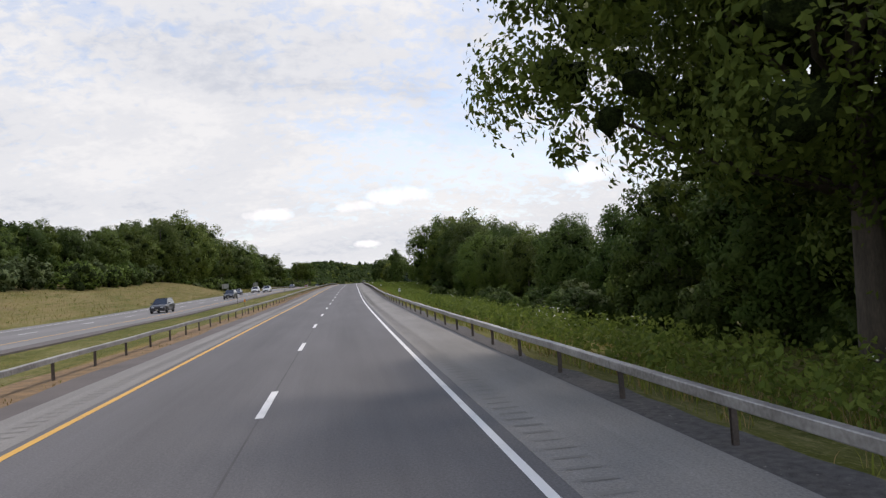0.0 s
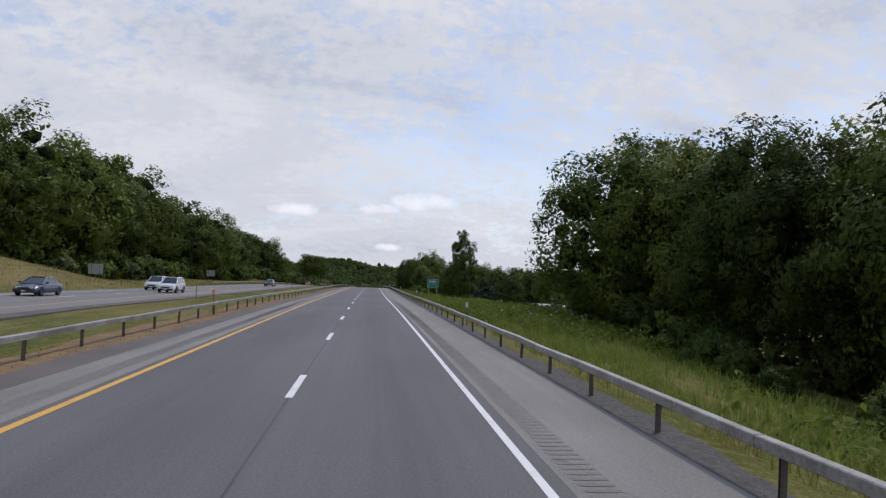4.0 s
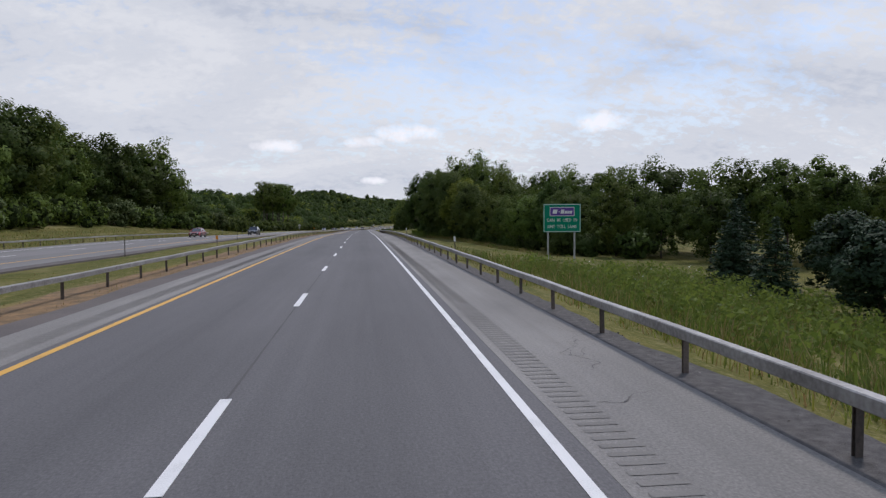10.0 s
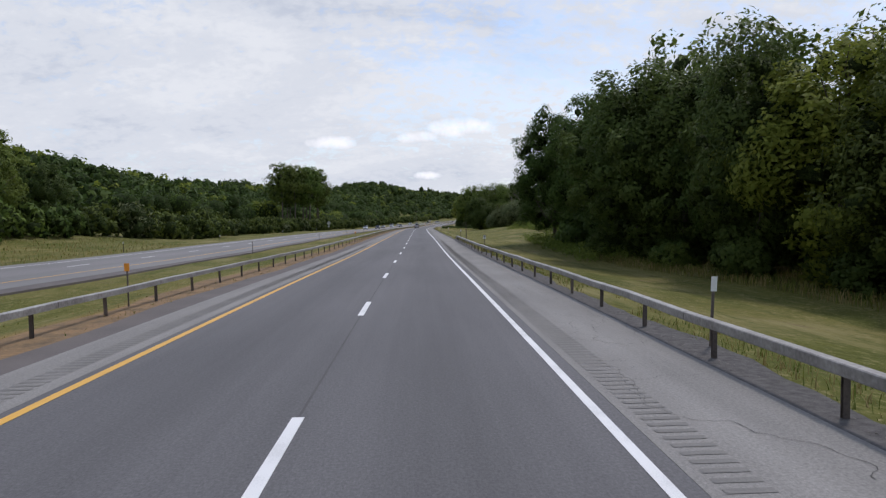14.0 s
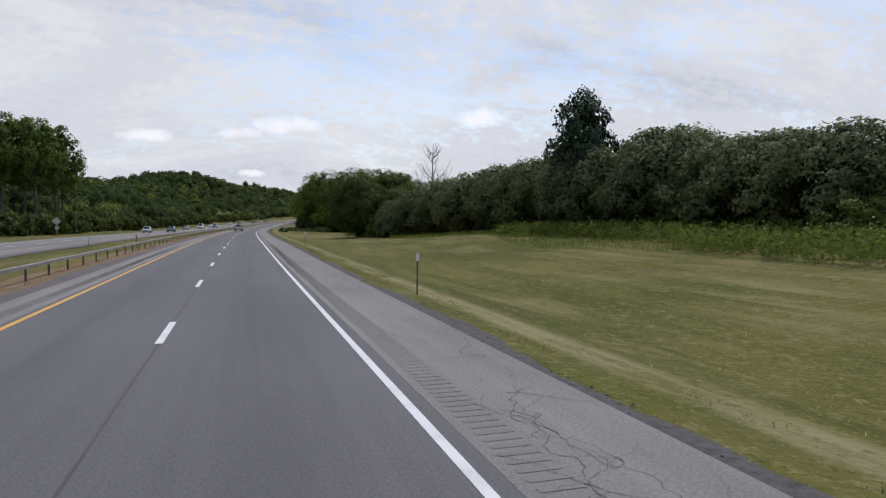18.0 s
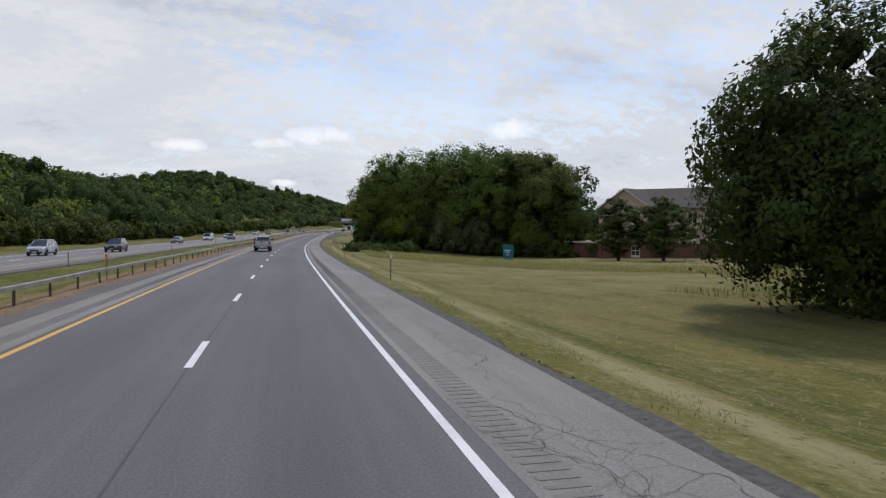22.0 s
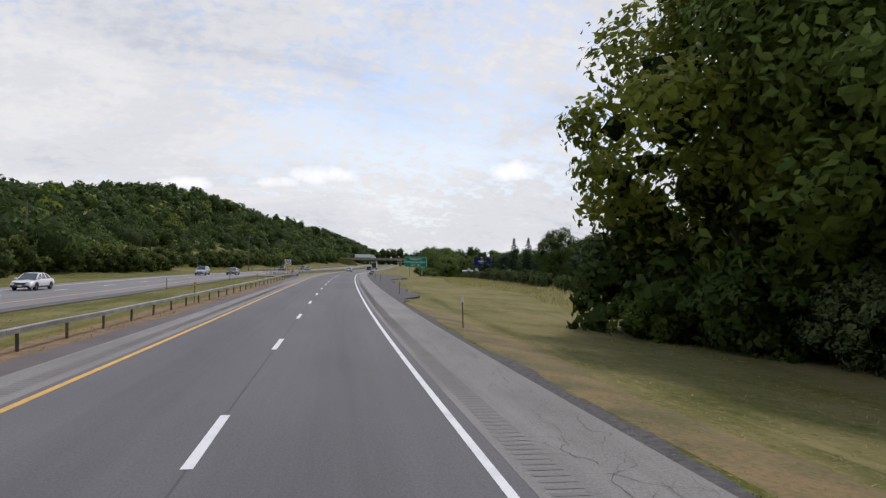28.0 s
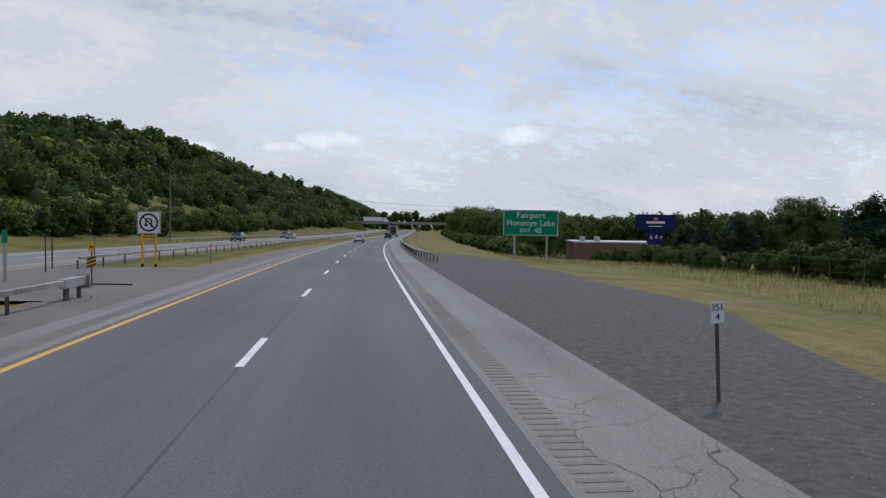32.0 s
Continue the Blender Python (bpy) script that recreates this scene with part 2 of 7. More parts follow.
def traffic_wear(m, tracks, dark, strength, streak):
    """Lengthwise wear on a road surface: oil-dark bands between the wheel paths, drawn-out streaks, pale and dark specks of stone."""
    n, l = m.node_tree.nodes, m.node_tree.links
    b = n["Principled BSDF"]
    col = b.inputs["Base Color"].links[0].from_socket
    ac, ln = n.new("ShaderNodeAttribute"), n.new("ShaderNodeAttribute")
    ac.attribute_name, ln.attribute_name = "across", "lengthwise"

    def op(kind, x, y=None, z=None, clamp=False):
        k = n.new("ShaderNodeMath")
        k.operation, k.use_clamp = kind, clamp
        for i, w in enumerate((x, y, z)):
            if w is None:
                continue
            if isinstance(w, (int, float)):
                k.inputs[i].default_value = w
            else:
                l.new(w, k.inputs[i])
        return k.outputs[0]

    def grain(sx, sy, detail, rough=0.6):
        c, t = n.new("ShaderNodeCombineXYZ"), n.new("ShaderNodeTexNoise")
        l.new(op("MULTIPLY", ac.outputs["Fac"], sx), c.inputs[0]), l.new(op("MULTIPLY", ln.outputs["Fac"], sy), c.inputs[1])
        t.inputs["Scale"].default_value, t.inputs["Detail"].default_value, t.inputs["Roughness"].default_value = 1.0, detail, rough
        l.new(c.outputs[0], t.inputs["Vector"])
        return t.outputs["Fac"]
    wander = op("MULTIPLY", op("SUBTRACT", grain(0.01, 0.03, 2), 0.5), 0.5)
    gain = None
    for centre, width in tracks:
        d = op("DIVIDE", op("SUBTRACT", op("ADD", ac.outputs["Fac"], wander), centre), width)
        bump = op("POWER", 2.718, op("MULTIPLY", op("MULTIPLY", d, d), -1.0))
        gain = bump if gain is None else op("MAXIMUM", gain, bump)
    gain = op("MULTIPLY", gain, op("MULTIPLY_ADD", grain(1.2, 0.06, 5), 1.6, -0.2, True))
    f = op("SUBTRACT", 1.0, op("MULTIPLY", gain, dark))
    f = op("MULTIPLY", f, op("MULTIPLY_ADD", op("SUBTRACT", grain(3.0, 0.05, 6), 0.5), streak, 1.0))
    f = op("MULTIPLY", f, op("MULTIPLY_ADD", op("SUBTRACT", grain(26.0, 22.0, 3, 0.8), 0.5), strength, 1.0))
    f = op("MULTIPLY", f, op("MULTIPLY_ADD", op("SUBTRACT", grain(0.5, 0.12, 4), 0.5), streak * 0.8, 1.0))
    sc = n.new("ShaderNodeVectorMath")
    sc.operation = "SCALE"
    l.new(col, sc.inputs[0]), l.new(f, sc.inputs["Scale"])
    l.new(sc.outputs[0], b.inputs["Base Color"])


traffic_wear(M_LANE, ((-1.85, 0.75), (1.85, 0.75)), 0.20, 1.3, 0.38)
traffic_wear(M_SHOULDER, ((5.7, 0.4), (-5.1, 0.2)), 0.12, 1.3, 0.42)
traffic_wear(M_OPP, ((-20.0, 0.8), (-24.2, 0.8)), 0.16, 0.9, 0.35)


def grass_mat():
    """Mown grass: broad dry and green patches, mowing streaks that follow the road, clumps, bare soil and loose straw."""
    gm = mat("mown_grass", (0.118, 0.122, 0.022), (0.066, 0.080, 0.014), 0.95, scale=0.5, fine=7, bump=0.9, dist=0.08, spec=0.1)
    n, l = gm.node_tree.nodes, gm.node_tree.links
    b = n["Principled BSDF"]
    geo = n.new("ShaderNodeNewGeometry")
    ac, ln = n.new("ShaderNodeAttribute"), n.new("ShaderNodeAttribute")
    ac.attribute_name, ln.attribute_name = "across", "lengthwise"
    road_place = n.new("ShaderNodeCombineXYZ")
    l.new(ac.outputs["Fac"], road_place.inputs[0]), l.new(ln.outputs["Fac"], road_place.inputs[1])

    def texture(scale, stretch, detail, rough, along):
        mp, t = n.new("ShaderNodeMapping"), n.new("ShaderNodeTexNoise")
        mp.inputs["Scale"].default_value = stretch
        l.new(road_place.outputs[0] if along else geo.outputs["Position"], mp.inputs[0]), l.new(mp.outputs[0], t.inputs["Vector"])
        t.inputs["Scale"].default_value, t.inputs["Detail"].default_value, t.inputs["Roughness"].default_value = scale, detail, rough
        return t.outputs["Fac"]

    def over(below, fac, colour):
        mx = n.new("ShaderNodeMix")
        mx.data_type = "RGBA"
        mx.inputs[7].default_value = (*colour, 1)
        l.new(fac, mx.inputs[0]), l.new(below, mx.inputs[6])
        return mx.outputs[2]

    def ranged(value, lo, hi, most=1.0):
        r = n.new("ShaderNodeMapRange")
        r.inputs["From Min"].default_value, r.inputs["From Max"].default_value, r.inputs["To Max"].default_value = lo, hi, most
        l.new(value, r.inputs["Value"])
        return r.outputs[0]

    def times(x, y):
        k = n.new("ShaderNodeMath")
        k.operation = "MULTIPLY"
        l.new(x, k.inputs[0]), l.new(y, k.inputs[1])
        return k.outputs[0]

    def layer(below, scale, stretch, lo, hi, colour, detail=5.0, rough=0.6, along=False, most=1.0):
        return over(below, ranged(texture(scale, stretch, detail, rough, along), lo, hi, most), colour)
    col = b.inputs["Base Color"].links[0].from_socket
    col = layer(col, 0.045, (1, 1, 1), 0.42, 0.62, (0.178, 0.155, 0.046), most=0.85)
    # swaths left by the mower: pale rows of clippings and greener rows between
    broken = ranged(texture(0.11, (1, 1, 1), 5.0, 0.6, False), 0.40, 0.60)
    col = over(col, times(ranged(texture(1.0, (0.42, 0.045, 1), 6.0, 0.62, True), 0.45, 0.60, 0.85), broken), (0.250, 0.218, 0.095))
    col = layer(col, 1.0, (0.60, 0.075, 1), 0.47, 0.62, (0.070, 0.084, 0.015), 7.0, 0.66, True, 0.8)
    # the field turns drier further on
    drier = times(times(ranged(ln.outputs["Fac"], 612, 655), ranged(ac.outputs["Fac"], 6.5, 8.0)), ranged(texture(0.22, (1, 1, 1), 6.0, 0.62, False), 0.30, 0.62, 0.75))
    col = over(col, drier, (0.255, 0.212, 0.098))
    # the pale strip of clippings nearest the shoulder
    strip_at = times(ranged(ac.outputs["Fac"], 7.3, 7.7), ranged(ac.outputs["Fac"], 8.9, 8.4))
    strip_at = times(strip_at, ranged(texture(1.0, (0.9, 0.16, 1), 6.0, 0.65, True), 0.34, 0.56, 0.75))
    strip_at = times(strip_at, times(ranged(ln.outputs["Fac"], 470, 500), ranged(ln.outputs["Fac"], 760, 735)))
    col = over(col, strip_at, (0.33, 0.30, 0.165))
    # dark green streak: shade of the ditch's edge put into the grass colour
    ditch = times(times(ranged(ac.outputs["Fac"], 8.8, 9.3), ranged(ac.outputs["Fac"], 10.4, 9.7)), ranged(texture(1.0, (0.8, 0.10, 1), 6.0, 0.65, True), 0.40, 0.58, 0.8))
    col = over(col, times(ditch, ranged(ln.outputs["Fac"], 470, 500)), (0.060, 0.078, 0.014))
    # parched grass along the median rail and on the bank across the road
    parched = texture(1.0, (0.7, 0.09, 1), 7.0, 0.68, True)
    col = over(col, times(times(ranged(ac.outputs["Fac"], -9.2, -8.2), ranged(ac.outputs["Fac"], -6.2, -6.6)), ranged(parched, 0.36, 0.52, 0.9)), (0.32, 0.205, 0.080))
    bank = times(times(ranged(ac.outputs["Fac"], -29.0, -30.5), ranged(ac.outputs["Fac"], -58, -50)), times(ranged(ln.outputs["Fac"], 245, 205), ranged(parched, 0.38, 0.60, 0.85)))
    col = over(col, bank, (0.235, 0.178, 0.082))
    # bare brown soil in ragged patches
    col = over(col, times(ranged(texture(0.16, (1, 1, 1), 6.0, 0.6, False), 0.61, 0.68, 0.8), ranged(texture(2.2, (1, 1, 1), 6.0, 0.7, False), 0.42, 0.56)), (0.150, 0.108, 0.066))
    # loose clippings lying in ragged heaps, dark gaps between them
    col = layer(col, 2.6, (1.0, 0.8, 1), 0.52, 0.64, (0.275, 0.240, 0.110), 10.0, 0.78, most=0.7)
    col = layer(col, 4.0, (1.0, 0.8, 1), 0.54, 0.64, (0.056, 0.066, 0.014), 9.0, 0.78, most=0.8)
    col = layer(col, 11.0, (1.0, 0.8, 1), 0.56, 0.63, (0.30, 0.262, 0.125), 6.0, 0.75, most=0.7)
    l.new(col, b.inputs["Base Color"])
    return gm


M_GRASS = grass_mat()
M_BARK = mat("bark", (0.12, 0.10, 0.08), (0.05, 0.042, 0.035), 0.95, scale=4, fine=22, bump=0.9, dist=0.03, stretch=(1, 1, 0.2))
M_LEAF = leaf_mat("broad_leaf", (0.138, 0.186, 0.037), (0.078, 0.118, 0.023), 0.34)
M_LEAF_DARK = leaf_mat("dark_leaf", (0.094, 0.136, 0.031), (0.052, 0.084, 0.019), 0.34)
M_LEAF_LIGHT = leaf_mat("light_leaf", (0.30, 0.33, 0.052), (0.19, 0.235, 0.036), 0.45)
M_LEAF_GREY = leaf_mat("grey_green_leaf", (0.175, 0.210, 0.092), (0.075, 0.102, 0.040), 0.32)
M_NEEDLE = leaf_mat("spruce_needle", (0.055, 0.092, 0.048), (0.022, 0.042, 0.022), 0.1)
# crown hearts: the shade between inner leaves put into a darker green
M_CORE_SHADE = mat("inner_foliage_shade", (0.050, 0.072, 0.020), (0.018, 0.028, 0.009), 0.95, scale=3.2, fine=14, bump=1.0, dist=0.2, contrast=(0.42, 0.58), spec=0.1)
def plain(name, colour, rough=0.5, metal=0.0, coat=0.0, spec=0.5, fine=30.0, wear=0.85):
    return mat(name, colour, tuple(c * wear for c in colour), rough, metal, scale=1.5, fine=fine, bump=0.05, dist=0.002, coat=coat, spec=spec)


M_GRAVEL = mat("dark_gravel", (0.128, 0.120, 0.114), (0.040, 0.037, 0.035), 0.95, scale=7.0, fine=70, bump=0.35, dist=0.012, contrast=(0.34, 0.66))
M_STONE = leaf_mat("grey_stone", (0.24, 0.22, 0.20), (0.07, 0.065, 0.06), 0.0)
M_DARK_ASPHALT = mat("brown_asphalt", (0.150, 0.130, 0.118), (0.095, 0.084, 0.078), 0.9, scale=0.4, fine=30, bump=0.5, dist=0.01)
M_CROSS = mat("crossover_asphalt", (0.185, 0.165, 0.150), (0.130, 0.118, 0.110), 0.9, scale=0.3, fine=30, bump=0.3, dist=0.01)
M_GREEN_SIGN = plain("green_sign_sheeting", (0.004, 0.23, 0.135), 0.5, spec=0.15)
M_WHITE_SIGN = plain("white_sign_sheeting", (0.74, 0.76, 0.74), 0.4)
M_PURPLE = plain("purple_sign_sheeting", (0.10, 0.04, 0.30), 0.4)
M_BLUE_SIGN = plain("blue_sign_face", (0.012, 0.018, 0.105), 0.5, spec=0.15)
M_TEAL_SIGN = plain("teal_sign_face", (0.02, 0.16, 0.21), 0.5, spec=0.15)
M_ORANGE = plain("orange_plate", (0.80, 0.30, 0.02), 0.5)
M_YELLOW_POST = plain("yellow_post_paint", (0.80, 0.42, 0.02), 0.5)
M_BLACK = plain("black_paint", (0.012, 0.012, 0.013), 0.5)
M_RED = plain("red_lens", (0.42, 0.012, 0.012), 0.15, coat=0.6)
M_LAMP = plain("clear_lens", (0.70, 0.72, 0.74), 0.12, coat=0.6)
M_TYRE = mat("tyre_rubber", (0.022, 0.022, 0.022), (0.012, 0.012, 0.012), 0.85, scale=8, fine=60, bump=0.3, dist=0.004)
M_RIM = plain("alloy_rim", (0.52, 0.53, 0.54), 0.3, 0.8)
M_CHROME = plain("chrome", (0.62, 0.63, 0.64), 0.16, 1.0)
M_PLASTIC = plain("black_plastic", (0.025, 0.025, 0.026), 0.55)
M_GLASS = plain("dark_car_glass", (0.016, 0.019, 0.022), 0.06, 0.0, coat=0.5, spec=0.7)
M_PLATE = plain("licence_plate", (0.70, 0.66, 0.52), 0.5)
M_GALV = plain("galvanised_post", (0.42, 0.43, 0.42), 0.5, 0.5)
M_WOODPOLE = mat("weathered_pole_wood", (0.20, 0.17, 0.14), (0.10, 0.085, 0.07), 0.9, scale=3, fine=20, bump=0.5, stretch=(1, 1, 0.1))
M_STUCCO = mat("beige_stucco", (0.47, 0.36, 0.27), (0.40, 0.30, 0.225), 0.9, scale=0.4, fine=12, bump=0.2)
M_BRICK = mat("red_brick", (0.17, 0.075, 0.055), (0.11, 0.05, 0.04), 0.9, scale=1.5, fine=14, bump=0.4)
M_BROWN_WALL = mat("brown_block_wall", (0.205, 0.145, 0.115), (0.150, 0.105, 0.085), 0.9, scale=0.5, fine=10, bump=0.3)
M_TAN_BRICK = mat("tan_brick", (0.175, 0.10, 0.072), (0.13, 0.075, 0.055), 0.9, scale=0.6, fine=12, bump=0.3)
M_ROOF = mat("brown_shingle", (0.085, 0.068, 0.060), (0.055, 0.044, 0.040), 0.9, scale=1.0, fine=9, bump=0.4, stretch=(1, 1, 3))
M_TRIM = plain("cream_trim", (0.62, 0.57, 0.48), 0.6)
M_METAL_ROOF = plain("pale_metal_roof", (0.55, 0.56, 0.56), 0.5)
M_WINDOW = plain("window_pane", (0.020, 0.024, 0.028), 0.08, spec=0.8)
M_BLADE = leaf_mat("green_grass_blade", (0.225, 0.245, 0.050), (0.120, 0.150, 0.028), 0.3)
M_BLADE_DRY = leaf_mat("dry_grass_blade", (0.42, 0.32, 0.14), (0.22, 0.17, 0.06), 0.25)
M_SEED = leaf_mat("seeding_grass", (0.56, 0.46, 0.24), (0.30, 0.26, 0.10), 0.35)
M_WEED = leaf_mat("weed_leaf", (0.215, 0.265, 0.052), (0.112, 0.158, 0.030), 0.45)
M_FLOWER = plain("white_flower_head", (0.75, 0.75, 0.68), 0.8)
M_DEAD = mat("dead_grass", (0.235, 0.165, 0.070), (0.105, 0.098, 0.034), 0.95, scale=0.5, fine=9, bump=0.9, dist=0.04, contrast=(0.40, 0.60))
M_STRAW = mat("dry_straw_soil", (0.30, 0.185, 0.085), (0.125, 0.088, 0.046), 0.95, scale=1.6, fine=11, bump=0.9, dist=0.04)
# ---------- building helpers ----------
def mesh_object(name, verts, faces, material, parent=None, label="", smooth=False):
    me = bpy.data.meshes.new(name)
    me.from_pydata([tuple(v) for v in verts], [], faces)
    if smooth:
        me.shade_smooth()
    for m in (material if isinstance(material, (list, tuple)) else [material]):
        me.materials.append(m)
    ob = new(name, me)
    if parent:
        ob.parent = parent
    if label:
        tagged(ob, label)
    return ob


def part(name, bm, material, parent, label="", smooth=False):
    """Links a bmesh as one mesh object under a thing or a part."""
    me = bpy.data.meshes.new(name)
    bm.to_mesh(me)
    bm.free()
    if smooth:
        me.shade_smooth()
    for m in (material if isinstance(material, (list, tuple)) else [material]):
        me.materials.append(m)
    ob = new(name, me)
    ob.parent = parent
    if label:
        tagged(ob, label)
    return ob


def thing(name, m, label, category, group="", kind=""):
    ob = new(name)
    ob.empty_display_size = 0.2
    ob.matrix_basis = m
    return tagged(ob, label, category, group, kind)


def box(bm, lo, hi, bevel=0.0):
    vs = [bm.verts.new((x, y, z)) for x in (lo[0], hi[0]) for y in (lo[1], hi[1]) for z in (lo[2], hi[2])]
    fs = [bm.faces.new([vs[i] for i in f]) for f in ((0, 1, 3, 2), (4, 6, 7, 5), (0, 4, 5, 1), (2, 3, 7, 6), (0, 2, 6, 4), (1, 5, 7, 3))]
    if bevel:
        edges = list({e for f in fs for e in f.edges})
        bmesh.ops.bevel(bm, geom=edges, offset=bevel, segments=2, affect="EDGES", profile=0.6)
    return bm


def boxes(*pairs, bevel=0.0):
    bm = bmesh.new()
    for lo, hi in pairs:
        box(bm, lo, hi, bevel)
    return bm


def tube(bm, points, radii, sides=8, caps=True):
    """A round tapering tube along points."""
    rings = []
    pts = [Vector(p) for p in points]
    for i, p in enumerate(pts):
        d = (pts[min(i + 1, len(pts) - 1)] - pts[max(i - 1, 0)]).normalized()
        a = d.orthogonal().normalized()
        b = d.cross(a)
        rings.append([bm.verts.new(p + radii[i] * (math.cos(t) * a + math.sin(t) * b)) for t in [2 * math.pi * k / sides for k in range(sides)]])
    for r0, r1 in zip(rings, rings[1:]):
        k0 = min(range(sides), key=lambda k: (r1[k].co - r0[0].co).length)
        for k in range(sides):
            bm.faces.new((r0[k], r0[(k + 1) % sides], r1[(k + 1 + k0) % sides], r1[(k + k0) % sides]))
    if caps:
        bm.faces.new(list(reversed(rings[0]))), bm.faces.new(rings[-1])
    return bm


def frange(a, b, step):
    n = max(1, round((b - a) / step))
    return [a + (b - a) * i / n for i in range(n + 1)]


# ---------- the lie of the land beside the road ----------
UR = [5.9, 7.0, 8.5, 11, 16, 25, 40, 70, 150, 400]
RIGHT = [(-60, [0, -0.2, -0.5, -0.8, -1.0, -1.0, -1.0, -1.0, 0, 2]),
         (60, [0, -0.2, -0.5, -0.9, -1.4, -2.0, -2.5, -2.5, -1, 2]),
         (110, [0, -0.15, -0.4, -1.0, -2.2, -3.6, -4.5, -5.0, -3, 0]),
         (175, [0, -0.15, -0.4, -0.5, -0.7, -1.6, -4.0, -6.0, -6, -3]),
         (235, [0, -0.15, -0.6, -1.5, -3.0, -4.8, -6.0, -6.5, -6, -3]),
         (275, [0, -0.15, -0.5, -1.2, -2.4, -4.0, -6.0, -6.5, -6, -3]),
         (315, [0, -0.1, -0.4, -0.9, -1.7, -2.5, -3.2, -4.0, -4, -2]),
         (370, [0, -0.1, -0.4, -0.9, -1.8, -2.4, -2.6, -2.6, -2, 0]),
         (430, [0, -0.1, -0.4, -0.8, -1.4, -1.2, 0.0, 1.0, 1.5, 3]),
         (480, [0, -0.1, -0.3, -0.6, -0.4, 0.7, 1.7, 2.3, 1.5, 0]),
         (560, [0, -0.1, -0.3, -0.6, -0.5, 0.6, 1.7, 2.2, 1.5, 0]),
         (620, [0, -0.1, -0.3, -0.7, -0.9, -0.7, -0.5, 0.0, 0.5, 3]),
         (690, [0, -0.1, -0.3, -0.7, -1.0, -1.3, -1.5, -1.6, -1.0, 2]),
         (745, [0, -0.1, -0.3, -0.6, -1.3, -2.5, -3.0, -2.5, -1.0, 2]),
         (800, [0, -0.1, -0.3, -0.5, -0.8, -1.3, -1.6, -1.5, -0.5, 2]),
         (850, [0, -0.04, -0.1, -0.2, -0.5, -0.7, -0.8, -0.8, -0.5, 2]),
         (930, [0, -0.04, -0.1, -0.2, -0.4, -0.7, -0.8, -0.8, -0.5, 2]),
         (985, [0, -0.04, -0.1, -0.3, -0.8, -1.7, -3.0, -3.2, -2.0, 1]),
         (1400, [0, -0.1, -0.3, -0.6, -0.8, -1.0, -1.0, 0, 1, 3])]
UL = [5.2, 7.0, 10.0, 15.7, 28.5, 33, 40, 50, 70, 150, 400]
LEFT = [(-60, [0, -0.1, -0.35, -0.1, -0.1, 0.1, 1.0, 2.0, 3.0, 5, 8]),
        (60, [0, -0.1, -0.35, -0.1, -0.1, 0.7, 2.6, 4.2, 5.0, 6, 8]),
        (186, [0, -0.1, -0.35, -0.1, -0.1, 0.8, 3.0, 5.0, 5.5, 6, 8]),
        (224, [0, -0.1, -0.35, -0.1, -0.1, -0.1, 0.2, 0.8, 2.0, 4, 6]),
        (320, [0, -0.1, -0.35, -0.1, -0.1, -0.1, 0.2, 0.8, 2.0, 4, 6]),
        (400, [0, -0.1, -0.35, -0.1, -0.1, 0.0, 0.8, 2.5, 3.5, 5, 6]),
        (470, [0, -0.1, -0.35, -0.1, -0.1, 0.0, 0.8, 2.5, 3.0, 4, 6]),
        (520, [0, -0.1, -0.35, -0.1, -0.1, -0.1, 0.0, 0.3, 1.0, 2, 4]),
        (885, [0, -0.1, -0.30, -0.1, -0.1, -0.1, 0.0, 0.3, 1.0, 2, 4]),
        (905, [0, -0.05, -0.08, -0.1, -0.1, -0.1, 0.0, 0.3, 1.0, 2, 4]),
        (1400, [0, -0.1, -0.30, -0.1, -0.1, -0.1, 0.0, 0.3, 1.0, 2, 4])]
CREST, CREST_TURN, CREST_RISE = Vector((-92.0, 904.0)), radians(13.0), 34.0


def table(rows, us, s, u):
    ks = [r[0] for r in rows]
    s = min(max(s, ks[0]), ks[-1] - 1e-6)
    i = max(k for k in range(len(ks) - 1) if ks[k] <= s)
    w = (s - ks[i]) / (ks[i + 1] - ks[i])
    w = w * w * (3 - 2 * w)
    return (1 - w) * float(np.interp(u, us, rows[i][1])) + w * float(np.interp(u, us, rows[i + 1][1]))


def ridge(x, y):
    """Height of the wooded hill over the fields."""
    d = Vector((x, y)) - CREST
    along = d.x * math.sin(CREST_TURN) + d.y * math.cos(CREST_TURN)
    out = d.x * math.cos(CREST_TURN) - d.y * math.sin(CREST_TURN)
    w = min(max((96 - out) / 100, 0), 1)
    fade = min(max((along + 760) / 260, 0), 1)
    roll = 1 + 0.10 * math.sin(along / 130.0) + 0.06 * math.sin(along / 47.0 + 1)
    rise = CREST_RISE - 15.0 * min(max((along + 480) / 320, 0), 1) + 15.0 * min(max((along - 40) / 340, 0), 1)
    return rise * roll * fade * w * w * (3 - 2 * w)


def lie(s, u):
    """Height of the ground above the road's own level."""
    if -5.2 < u < 5.9:
        return -0.12
    base = table(RIGHT, UR, s, u) if u > 0 else table(LEFT, UL, s, -u)
    if -28.6 < u < -15.6:
        base = -0.22
    p = rp(s, u)
    bumps = 0.0
    if u > 9 or u < -31:
        k = min(1.0, (abs(u) - (9 if u > 0 else 31)) / 10)
        bumps = k * (0.18 * noise.noise((p.x / 7, p.y / 7, 0.3)) + 0.05 * noise.noise((p.x / 1.7, p.y / 1.7, 2.3)))
    if u < -30:
        base += ridge(p.x, p.y)
    return base + bumps


def on(s, u, up=0.0):
    return rp(s, u, lie(s, u) + up)


